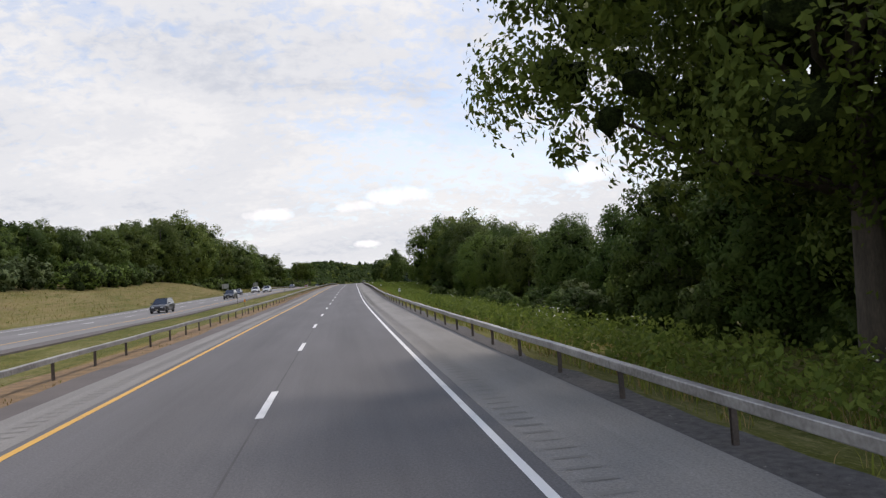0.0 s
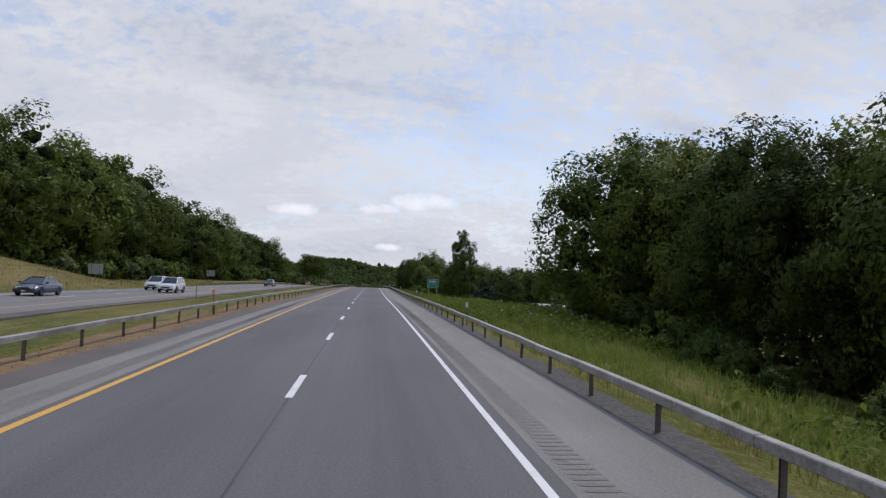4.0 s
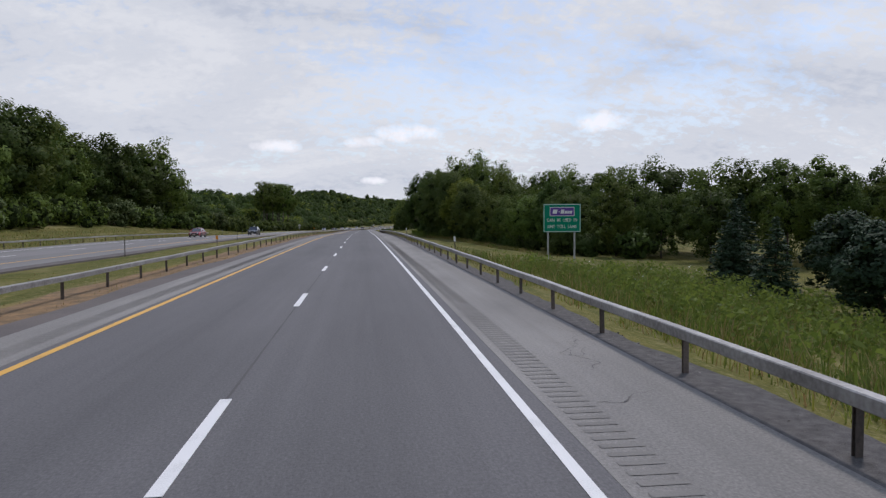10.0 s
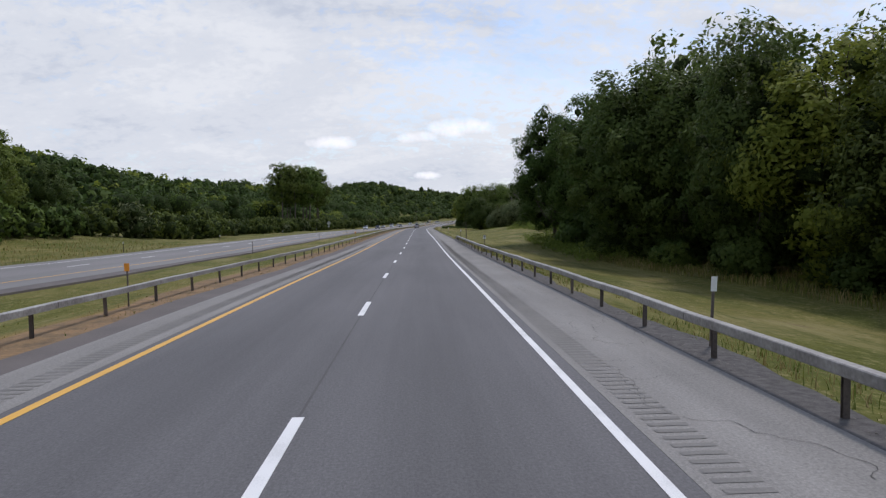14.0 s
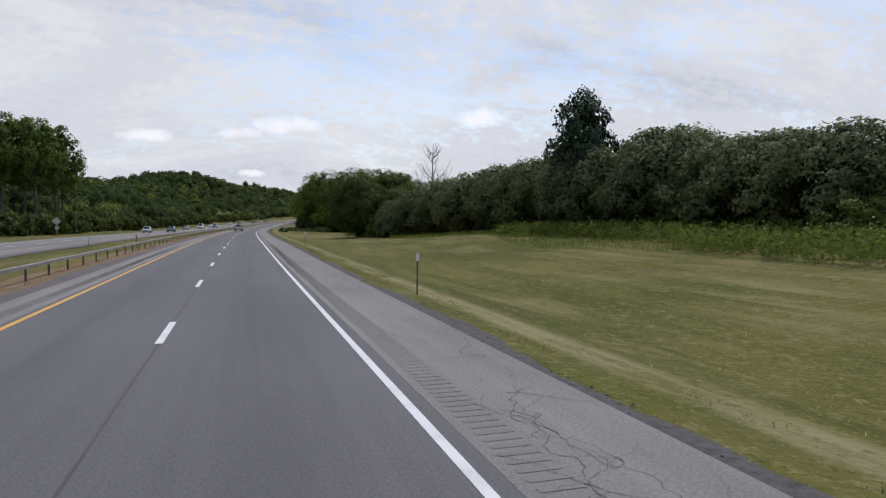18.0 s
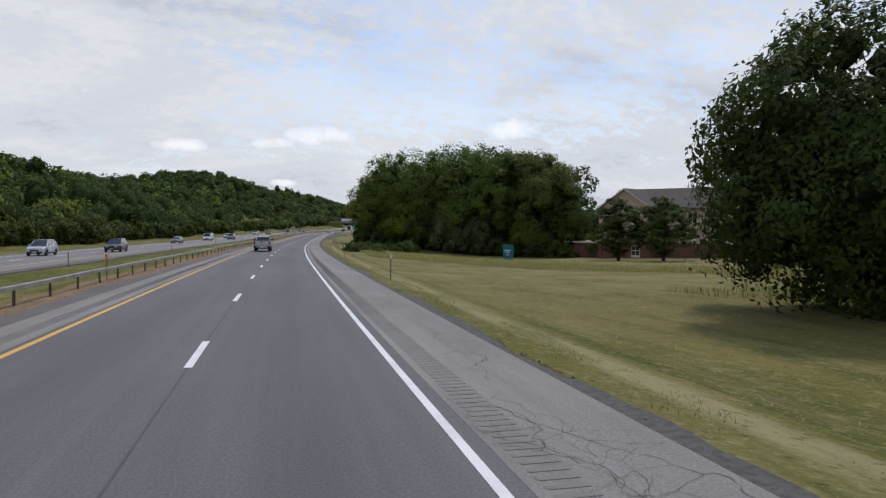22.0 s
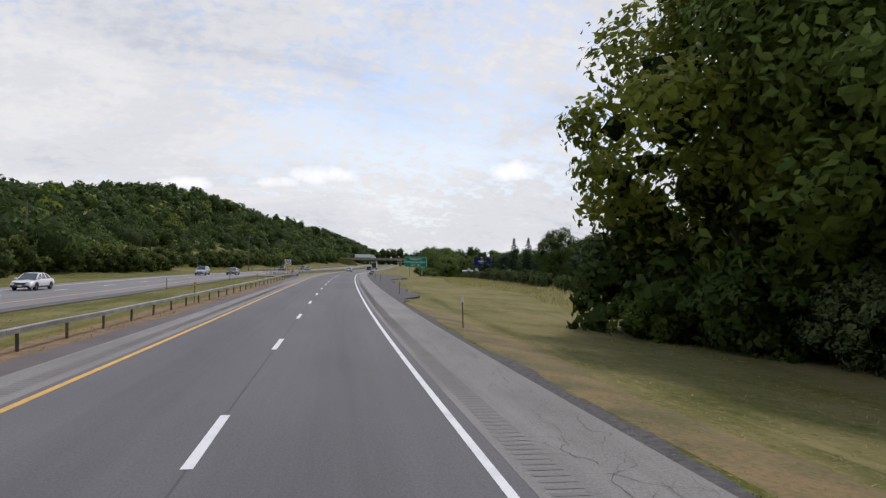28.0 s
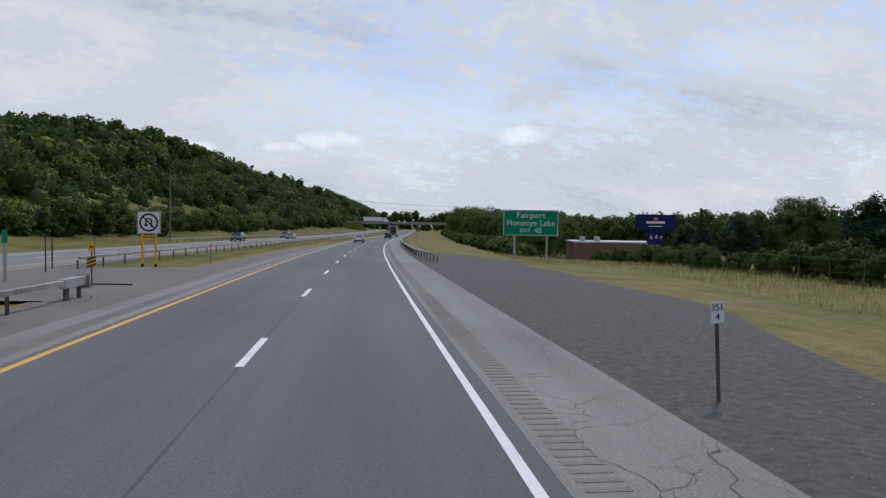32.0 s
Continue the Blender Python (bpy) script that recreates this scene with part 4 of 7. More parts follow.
# beside the outbound lanes
UNDER = "shrubs under the wood's edge"
plant(BIG, 15, 17.6, 22, 40)
def tops(*knots):
    return lambda s: float(np.interp(s, [k[0] for k in knots], [k[1] for k in knots]))


NEAR_TOP = tops((20, 9), (60, 7.5), (100, 8.5), (121, 12), (145, 14), (170, 18), (186, 19))
grove(26, 98, lambda s: 23 + 3 * math.sin(s / 19.0), 8, 8.0, "12133", NEAR_TOP, WOOD, rows=1)
grove(22, 98, lambda s: 31 + 3 * math.sin(s / 19.0), 8, 8.5, "OAE", NEAR_TOP, WOOD, rows=1)
grove(102, 173, lambda s: 28 - 5 * (s - 102) / 80, 8, 7.5, "12133", NEAR_TOP, WOOD, rows=1)
grove(100, 172, lambda s: 36 - 5 * (s - 102) / 80, 8, 8.0, "OAE", NEAR_TOP, WOOD, rows=1)
grove(2, 24, 22, 9, 7, "oe", (9, 13), WOOD, rows=2)
grove(16, 92, lambda s: 18.0 + 2.0 * math.sin(s / 11.0), 2, 4.0, "dsdd", (1.6, 3.4), UNDER, rows=1)
grove(92, 182, lambda s: 21.0 + 2.0 * math.sin(s / 11.0), 2, 3.8, "d", (1.4, 2.8), UNDER, rows=1)
grove(0, 182, lambda s: 20 + 2.0 * math.sin(s / 9.0) + (5 if s > 95 else 0), 2, 4.4, "dSd", (2.6, 4.6), UNDER, rows=1)
plant(SLIM, 218, 16.6, 15.0, 10, wide=0.82), plant(OAK_N, 223, 15.6, 9.6, 50, wide=0.72), plant(OAK_N, 214, 24, 8.2, 90)
for s, u, z in ((52, 20.5, 7.2), (41, 21, 7.4), (31, 19.5, 8.4), (23, 20, 9), (36, 25, 9), (26, 25, 10)):
    plant(OAK, s, u, z - lie(s, u), s * 13, WOOD)
for s, u, h in ((224, 17.5, 4), (230, 25, 4.5), (222, 24, 4)):
    plant(SHRUB, s, u, h, s * 7)
MID_TOP = tops((345, 6.5), (392, 7.6), (400, 9.6), (412, 12), (427, 15), (446, 18), (468, 17), (481, 13))
grove(352, 400, lambda s: 31 - (s - 352) * 0.16, 8, 7.0, "oaeol", MID_TOP, WOOD, rows=1)
grove(345, 400, lambda s: 39 - (s - 352) * 0.16, 8, 8.0, "OAE", MID_TOP, WOOD, rows=1)
plant(EDGE, 466, 18.2, 17.5 - lie(466, 18.8), 20, WOOD), plant(EDGE, 459, 21.5, 18.5, 160, WOOD)
for s, u, h in ((463, 22, 5.5), (457, 19.5, 5.0), (468, 25, 6.0), (452, 20, 5.2), (472, 28, 5.5)):
    plant(DARK_SHRUB, s, u, h, s * 5, UNDER)
plant(OAK_N, 371, 30, 11.6, 40, WOOD), plant(OAK_N, 376, 33, 11.0, 140, WOOD)
grove(402, 458, lambda s: 24 - (s - 400) * 0.05, 8, 6.5, "12131l", MID_TOP, WOOD, rows=1)
grove(402, 472, lambda s: 32 - (s - 400) * 0.06, 8, 7.5, "OAE", tops((402, 11), (425, 17), (446, 21.5), (472, 21)), WOOD, rows=1)
grove(352, 461, lambda s: 29 - (s - 352) * 0.10, 1, 4.6, "dsd", (2.2, 4.0), UNDER, rows=1)
thicket("undergrowth", "shaded green undergrowth inside the wood", 350, 466, lambda s: 35 - (s - 352) * 0.10, 4.6, (3.0, 5.0))
grove(300, 352, 52, 30, 8, "OAE", tops((300, 8.0), (352, 10.4)), "trees down in the valley", rows=1)
grove(340, 440, lambda s: 47 - (s - 340) * 0.05, 30, 8, "OAE", tops((340, 10.0), (375, 13.2), (440, 16)), "trees down in the valley", rows=1)
grove(238, 350, 62, 30, 9, "OAE", tops((238, 8.4), (350, 10.6)), "trees down in the valley", rows=2)
grove(236, 345, 55, 3, 6, "SSO", (4, 7), "trees down in the valley", rows=1)
grove(524, 612, lambda s: 34.0 + 1.0 * math.sin(s / 9.0), 5, 4.0, "g", tops((520, 6.8), (530, 9.2), (545, 10.4), (590, 10.2), (612, 9.4)), "bushes on the bank", rows=2)
grove(494, 526, 32, 2, 3.2, "gs", (2.2, 3.4), "bushes on the bank", rows=1)
plant(DOME, 629, 23.0, 12.6, 30), plant(ELM_N, 630, 30, 10.2, 70), plant(SHRUB, 624, 26, 5, 10), plant(OLIVE, 616, 27, 5.5, 10), plant(OLIVE, 611, 28, 6, 80)
END_TOP = tops((744, 15), (749, 20), (756, 25), (770, 26.5), (791, 25.5), (802, 22), (808, 14))
grove(744, 801, lambda s: 59 - (s - 742) * 0.66, 8, 6.5, "2323l", END_TOP, WOOD, rows=1)
grove(757, 800, lambda s: 67 - (s - 742) * 0.66, 8, 7.5, "OpA", END_TOP, WOOD, rows=2)
plant(ASH_N, 803, 26.5, 20, 70, WOOD), plant(ELM_N, 807, 28.5, 16, 170, WOOD)
plant(LIME, 777, 28, 13.5, 15, wide=1.15, label="bright yellow-green tree leaning out from the wood's edge"), plant(LIME, 785, 26, 11, 75)
grove(742, 800, lambda s: 54 - (s - 742) * 0.64, 1, 4.4, "gsd", (3.5, 6.0), UNDER, rows=1)
BRUSH_LINE = tops((716, 11.5), (730, 13.0), (742, 15.5), (755, 18.5), (766, 20.5), (780, 23), (792, 24.5), (812, 26))
grove(716, 810, BRUSH_LINE, 3, 2.6, "dsdd", (1.1, 2.1), "low brush in the hollow before the wood", rows=2)
grove(742, 798, lambda s: BRUSH_LINE(s) + 6, 3, 3.6, "ddsd", (1.8, 3.4), "low brush in the hollow before the wood", rows=2)
grove(742, 806, lambda s: 60 - (s - 742) * 0.64, 1, 4.0, "SdS", (5.0, 8.5), UNDER, rows=1)
grove(846, 905, 60, 10, 9, "OAE", (8, 11), "trees behind the fence", rows=2)
grove(846, 966, 33.5, 1, 4.0, "dd", (2.0, 3.6), "shrubs behind the fence", rows=1)
grove(1000, 1300, 32, 10, 10, "OAE", tops((985, 6.5), (1050, 7.5), (1158, 12.5), (1300, 17)), "far roadside trees", rows=2)
thicket("shrub_thicket", "far strip of roadside shrubs", 985, 1300, lambda s: 26.0, 7.0, (2.5, 4))
# beside the oncoming lanes
ACROSS = "trees across the road"
FAR_TOP = tops((60, 13), (150, 18), (181, 21.5), (208, 24.5), (278, 27.5), (294, 24), (330, 21.5), (360, 20), (400, 23), (448, 22.5), (460, 17), (471, 15), (484, 11.5))
grove(60, 482, lambda s: -51 + 2 * math.sin(s / 23.0), 8, 7.5, "OAEO", FAR_TOP, ACROSS, side=-1, rows=2)
thicket("shrub_thicket", "continuous thicket of green shrubs below the trees across the road", 58, 478, lambda s: -46.5 + 2 * math.sin(s / 17.0), 5.0, (3, 6))
thicket("shrub_thicket", "continuous thicket of green shrubs along the foot of the hill", 480, 1150, lambda s: -43 + 2 * math.sin(s / 13.0), 5.0, (3, 6.5))
for s, u in ((674, -46), (680, -50), (686, -45), (692, -51), (699, -47), (668, -51), (676, -56), (686, -57), (662, -55)):
    plant(GUM, s, u, 26.5 + s % 3, s * 3)
# evergreens and single trees
for s, u, h in ((288, 25, 2.4), (296, 29, 3.0), (283, 29, 1.8), (303, 33, 3.4), (310, 31, 3.2), (276, 33, 1.6), (292, 22, 1.2), (279, 24, 1.4), (285, 21, 0.6), (300, 25, 2.6), (308, 25, 2.4), (290, 33, 2.8), (316, 27, 3.6), (298, 36, 4.0), (322, 31, 4.2)):
    plant(SPRUCE if s % 5 else PINE, s, u, h - lie(s, u), s * 11, wide=1.45)
plant(PINE, 554, 33, 15.0, 20, wide=0.85, label="broad dark pine with layered boughs rising over the bushes")
plant(LIME, 523, 35, 5.8, 40, wide=0.6), plant(LIME, 540, 36, 8.4, 80, wide=0.6)
for s, u, h in ((908, 36, 9.2), (943, 36, 6.4), (912, 40, 9.6), (952, 41, 6.6), (899, 39, 8.0)):
    plant(SPRUCE, s, u, h, s * 5, wide=1.15)
for s, u, h in ((929, 38.6, 7.0), (936, 42, 7.4), (879, 36.5, 10.6), (922, 43, 7.6), (884, 42, 9.0)):
    plant(OAK_N, s, u, h, s * 9, wide=1.25, label="round dark green tree behind the wire fence")
for s, u, h in ((702, 50, 10.5), (698.5, 55.5, 10.5)):
    plant(SLIM, s, u, h, s, wide=1.9)
for s, u, h in ((252, 17, 3.0), (273, 12.4, 3.3), (275.5, 13.8, 3.0), (238, 14.5, 2.6), (206, 30, 3), (213, 33, 3.4), (205, 40, 3.2), (218, 46, 4), (232, 42, 4), (198, 48, 4)):
    plant(SHRUB, s, u, h, s * 3)
for s, u, h in ((640, 40, 6), (648, 43, 5.5), (655, 40, 5)):
    plant(ELM, s, u, h, s * 3)
for s, u, h in ((861.5, 36, 8.6), (855, 36.5, 8.2), (919, 36.5, 6.8), (940, 38.6, 6.4), (948, 37, 5.6)):
    plant(PINE, s, u, h, s * 7, wide=1.1)
for s, h in ((764, 11.5), (757, 10)):
    plant(OLIVE, s, 52 - (s - 742) * 0.66, h, s, wide=0.85, label="pale silvery willow-like tree in front of the wood")
plant(LIME, 775, 33, 9.5, 33), plant(LIME, 749, 50, 10, 50)
for s, u, h in ((617, 28, 7.2), (622, 29, 7.6), (627, 31, 8.0)):
    plant(OLIVE, s, u, h, s * 7, "bushes on the bank")
plant(ELM_N, 634, 32, 10.5, 60, wide=1.1)
for s, u, h in ((805, 31, 12), (800, 37, 12.5), (810, 30.5, 8)):
    plant(OAK_B, s, u, h, s * 3, WOOD)
drng = np.random.default_rng(77)
dead = thing("dead_tree", rpose(621, 36, lie(621, 36)) @ Matrix.Diagonal((1.2, 1.2, 1.22, 1)), "bare dead tree with ivy round its stem above the bushes", "tree")
dbm = bmesh.new()
tube(dbm, [(0, 0, -0.3), (0.1, 0, 5), (0.0, 0.1, 10), (0.1, 0, 14.5)], [0.22, 0.17, 0.10, 0.02], 8)
for k in range(46):
    z0 = drng.uniform(4.0, 13.5)
    a, ln = drng.uniform(0, 6.28), (14.8 - z0) * drng.uniform(0.22, 0.42) + 0.6
    p0 = Vector((0.05, 0.05, z0))
    p1 = p0 + Vector((math.cos(a) * ln * 0.55, math.sin(a) * ln * 0.55, ln * 0.5))
    p2 = p0 + Vector((math.cos(a + 0.25) * ln * 0.85, math.sin(a + 0.25) * ln * 0.85, ln * 1.15))
    tube(dbm, [p0, p1, p2], [0.05, 0.032, 0.008], 5)
    for j in range(4):
        w = drng.uniform(0.2, 0.9)
        q0 = p0.lerp(p1, w * 2) if w < 0.5 else p1.lerp(p2, w * 2 - 1)
        b = a + drng.uniform(-1.3, 1.3)
        tube(dbm, [q0, q0 + Vector((math.cos(b) * 0.5 * ln * 0.5, math.sin(b) * 0.5 * ln * 0.5, ln * 0.38))], [0.018, 0.005], 4)
part("trunk", dbm, mat("grey_dead_wood", (0.26, 0.23, 0.20), (0.14, 0.12, 0.11), 0.95, scale=4, fine=22, bump=0.5, stretch=(1, 1, 0.2)), dead)
ivy = new("ivy", clumps_mesh("ivy", drng, [(0, 0, z, 0.55 + 0.35 * math.sin(z)) for z in np.arange(1.0, 7.5, 0.6)], 1800, 0.14, M_LEAF_DARK, 0.4))
ivy.parent = dead

# ---------- the wooded hill and the far tree belts ----------
wrng = np.random.default_rng(3)


def forest():
    """Holds the pieces of one wood: crowns of several tufts round a solid heart coloured dark for the shade within."""
    return {"V": [], "N": [], "F": [], "M": [], "base": 0}


def add_crown(w, x, y, z, h, r, tufts, leaves, size, tone):
    mid = np.array((x, y, z + h - r * 1.05))
    d0 = units(wrng.normal(0, 1, (tufts, 3)) + np.array((0, 0, 0.45)))
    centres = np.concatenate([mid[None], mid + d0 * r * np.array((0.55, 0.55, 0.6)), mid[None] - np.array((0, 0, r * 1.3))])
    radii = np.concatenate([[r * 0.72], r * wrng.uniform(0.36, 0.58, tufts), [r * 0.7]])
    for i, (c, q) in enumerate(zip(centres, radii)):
        # first and last ball get a heart whose dark colour imitates crown shade
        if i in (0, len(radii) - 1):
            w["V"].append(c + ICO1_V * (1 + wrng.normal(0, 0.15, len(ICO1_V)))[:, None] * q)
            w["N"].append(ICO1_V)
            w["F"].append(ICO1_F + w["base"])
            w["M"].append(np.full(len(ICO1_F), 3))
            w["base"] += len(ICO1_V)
        d = units(wrng.normal(0, 1, (leaves, 3)) + np.array((0, 0, 0.35)))
        lv, lf = leaf_quads(wrng, c + d * (q * wrng.uniform(0.8, 1.12, leaves))[:, None], d, size, jitter=0.4)
        out = units(d + 0.6 * (d0[i - 1] if 0 < i <= tufts else 0 * d) + wrng.normal(0, 0.15, d.shape))
        w["V"].append(lv)
        w["N"].append(np.repeat(out, 4, 0))
        w["F"].append(lf + w["base"])
        w["M"].append(np.full(len(lf), tone))
        w["base"] += len(lv)


def finish_forest(w, name, label):
    ob = new(name, np_mesh(name, np.concatenate(w["V"]), w["F"], [M_LEAF_DARK, M_LEAF, M_LEAF_LIGHT, M_CORE_SHADE], np.concatenate(w["M"]), normals=np.concatenate(w["N"])))
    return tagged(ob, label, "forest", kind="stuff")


hill, belt_wood = forest(), forest()
TONES = (0, 0, 0, 0, 0, 0, 0, 1, 1, 2)
along = -700.0
while along < 1500:
    gap = 7.5 if along < 500 else 10.0
    out = 92.0
    while out > -34:
        a, o = along + wrng.uniform(-0.5, 0.5) * gap, out + wrng.uniform(-0.5, 0.5) * gap
        x = CREST.x + a * math.sin(CREST_TURN) + o * math.cos(CREST_TURN)
        y = CREST.y + a * math.cos(CREST_TURN) - o * math.sin(CREST_TURN)
        k = int(np.argmin((R_X - x) ** 2 + (R_Y - y) ** 2))
        u = -math.hypot(x - R_X[k], y - R_Y[k])
        if u < -43:
            z = R_Z[k] + lie(RS[k], u)
            edge = 0.75 if u > -62 else 1.0
            low_part = min(max((y - 900) / 60, 0), 1) * min(max((1210 - y) / 120, 0), 1)
            r, h = wrng.uniform(3.2, 6.2), wrng.uniform(9.0, 14.0) * edge - 6.5 * low_part
            near = u > -85 and a < 400
            add_crown(hill, x, y, z, h, r, 5 if near else 4, 44 if near else 14, 0.46 if near else 1.0, TONES[int(wrng.integers(0, 10))])
        out -= gap
    along += gap
finish_forest(hill, "hill_woods", "dense green broadleaf forest covering the long hill")
# far belt beyond the fields: crowns in three rows
for s in frange(150, 1480, 7.5):
    for row in range(3):
        u = (118 if s < 700 else 96) + 8 * row + wrng.uniform(-3, 3)
        if 700 < s < 800 and u < 130:
            u += 30
        p = on(s + wrng.uniform(-2, 2), u)
        add_crown(belt_wood, p.x, p.y, p.z, wrng.uniform(8, 13), wrng.uniform(3.4, 5.2), 4, 18, 0.75, TONES[int(wrng.integers(0, 9))])
for k in range(90):
    # woods that close the view ahead, beyond the overpass
    p = on(1500 + wrng.uniform(0, 70), -190 + 4.0 * k + wrng.uniform(-2, 2))
    add_crown(belt_wood, p.x, p.y, p.z, wrng.uniform(12, 21), wrng.uniform(4.5, 7.0), 4, 18, 1.1, TONES[int(wrng.integers(0, 9))])
finish_forest(belt_wood, "far_woods", "distant belt of green trees beyond the fields")
# ---------- verges, markings, cracks ----------
strip("verge", -60, 1400, 6.05, lambda s: (6.75 if s < 478 or s > 818 else 6.42) + 0.12 * math.sin(s / 3.1) + 0.09 * math.sin(s / 1.3) + 0.05 * math.sin(s * 2.9), -0.012, M_GRAVEL, "dark gravel edge beside the outer shoulder", "gravel verge", step=0.7)
strip("verge", -60, 900, lambda s: -6.22 + 0.12 * math.sin(s / 4.1) + 0.08 * math.sin(s / 1.7), -5.3, -0.006, M_DARK_ASPHALT, "brown asphalt edge beside the inner shoulder", "asphalt verge", step=1.5)
strip("verge", -60, 1400, -15.8, lambda s: -14.6 + 0.2 * math.sin(s / 5.0), -0.06, M_DARK_ASPHALT, "dark asphalt edge of the far carriageway", "asphalt verge", step=4)

strip("dry_verge", -60, 900, lambda s: -7.85 + 0.25 * math.sin(s / 3.7) + 0.15 * math.sin(s / 1.1), -5.9, -0.04, M_STRAW, "strip of dry tan soil and straw under the median guardrail", "dry verge", step=1.0)


def bell(s, a, b, fade):
    return min(max((s - a) / fade, 0), 1) * min(max((b - s) / fade, 0), 1)


PULL_OFF = tops((818, 6.3), (826, 8.4), (850, 8.8), (876, 9.3), (886, 10.2), (894, 13.2), (930, 13.5), (955, 9.0), (968, 6.3))
strip("gravel_pull_off", 818, 968, 6.05, lambda s: PULL_OFF(s) + 0.3 * math.sin(s / 2.3), -0.004, M_GRAVEL, "wide patch of dark gravel beside the shoulder", "gravel", step=1.5)
strip("crossover", 897.5, 916.5, -15.8, -5.3, -0.004, M_CROSS, "brown asphalt crossover through the median", "crossover road", step=1.5)
strip("crossover_apron", 855, 985, lambda s: -5.35 - 2.3 * bell(s, 855, 985, 30), -5.25, -0.002, M_CROSS, "brown asphalt taper leading to the crossover", "crossover road", step=2)
strip("joint", -60, ROAD_END, -0.018, 0.018, 0.003, M_SEAM, "dark tarred joint between the lanes", "road joint", thick=0.001)

dash_bm = boxes(((-0.075, -1.524, -0.002), (0.075, 1.524, 0.005)))
dash_me = bpy.data.meshes.new("lane_dash")
dash_bm.to_mesh(dash_me)
dash_bm.free()
dash_me.materials.append(M_WHITE)
for n in range(-3, 98):
    for owner, u, z in ((road, 0.0, 0.005), (opposite_road, -22.1, -0.045)):
        d = new("lane_dash", dash_me)
        d.parent = owner
        d.matrix_basis = rpose(12.192 * n - 1.524 + (0 if u == 0 else 5), u, z, 0, True)

# rumble grooves as flat bars, their shade put into the colour
rv, rf = [], []
for n in range(int((1000 + 40) / 0.24)):
    s = -40 + 0.24 * n
    for u0, u1 in ((4.05, 4.50), (-4.66, -4.21)):
        if not (60 < s < 900) and n % 2:
            continue
        k = len(rv)
        rv += [rp(s, u0, 0.0095), rp(s, u1, 0.0095), rp(s + 0.11, u1, 0.0095), rp(s + 0.11, u0, 0.0095)]
        rf.append((k, k + 1, k + 2, k + 3))
tagged(mesh_object("rumble_strip", rv, rf, M_GROOVE_SHADE), "rows of milled rumble grooves in both shoulders", "rumble strip", kind="stuff")

crng = random.Random(8)
cv, cf = [], []


def crack(s, u, heading, length, width, wobble=0.5, fork=0.12, depth=0):
    """A ragged crack that wanders along its heading (radians off the road's line) and forks into finer ones."""
    run = 0.0
    turn = heading
    w = width
    while run < length:
        step = crng.uniform(0.05, 0.16)
        turn += 0.75 * crng.gauss(0, wobble) - 0.35 * (turn - heading)
        s2, u2 = s + step * math.cos(turn), u + step * math.sin(turn)
        if not 3.93 < u2 < 6.03:
            break
        w2 = width * crng.uniform(0.35, 1.3) * (1 - 0.6 * run / length)
        nx, ny = -math.sin(turn), math.cos(turn)
        k = len(cv)
        cv.extend([rp(s + nx * w, u + ny * w, 0.0098), rp(s - nx * w, u - ny * w, 0.0098), rp(s2 - nx * w2, u2 - ny * w2, 0.0098), rp(s2 + nx * w2, u2 + ny * w2, 0.0098)])
        cf.append((k, k + 1, k + 2, k + 3))
        if depth < 2 and crng.random() < fork:
            crack(s2, u2, turn + crng.choice((-1, 1)) * crng.uniform(0.6, 1.4), length * 0.25, width * 0.6, wobble, fork * 0.7, depth + 1)
        s, u, w, run = s2, u2, w2, run + step


for i in range(120):
    s = crng.uniform(330, 900) if i > 16 else crng.uniform(0, 330)
    crack(s, crng.uniform(4.6, 5.7), crng.uniform(-0.15, 0.15), crng.uniform(2, 9), crng.uniform(0.004, 0.010))
for k in range(78):
    # two long lines that follow the shoulder, broken here and there
    crack(470 + 5.2 * k + crng.uniform(0, 2), crng.gauss(4.95, 0.08), crng.uniform(-0.03, 0.03), crng.uniform(3.5, 7), crng.uniform(0.005, 0.010), 0.6, 0.06)
    crack(330 + 7.0 * k + crng.uniform(0, 2), crng.gauss(5.5, 0.1), crng.uniform(-0.04, 0.04), crng.uniform(3, 8), crng.uniform(0.004, 0.009), 0.6, 0.06)
for i in range(230):
    s = crng.uniform(320, 900) if i > 20 else crng.uniform(40, 320)
    crack(s, crng.uniform(4.0, 5.2), 1.57 + crng.uniform(-0.4, 0.4), crng.uniform(0.5, 1.8), crng.uniform(0.003, 0.008))
tagged(mesh_object("shoulder_cracks", cv, cf, M_TAR), "dark branching cracks in the outer shoulder", "cracks", kind="stuff")
for s in (70, 163, 247, 361, 466, 589, 689, 742, 833, 871):
    strip("joint", s, s + 0.05, 3.95, 6.0, 0.0102, M_TAR, "dark cross joint in the shoulder", "road joint", step=1, thick=0.001)

dv, df = [], []
us = (6.45, 7.0, 7.7, 8.5, 9.2)
for i, s in enumerate(frange(733, 817, 2.5)):
    edge = min(1.0, (s - 733) / 8, (817 - s) / 8)
    dv += [on(s, 6.45 + (u - 6.45) * (0.15 + 0.85 * edge) * (0.85 + 0.15 * math.sin(s / 3.3)), 0.035 if 6.5 < u < 9 else -0.02) for u in us]
    if i:
        k = 5 * i
        df += [(k - 5 + j, k - 4 + j, k + 1 + j, k + j) for j in range(4)]
tagged(mesh_object("dry_verge", dv, df, M_DEAD, smooth=True), "burnt tan strip of dead grass beside the outer shoulder", "dry verge", kind="structure")

# ---------- guardrails: box beams on light posts ----------
post_bm = boxes(((-0.04, -0.03, -0.5), (0.04, -0.02, 0.56)), ((-0.04, 0.02, -0.5), (0.04, 0.03, 0.56)), ((-0.006, -0.02, -0.5), (0.006, 0.02, 0.56)))
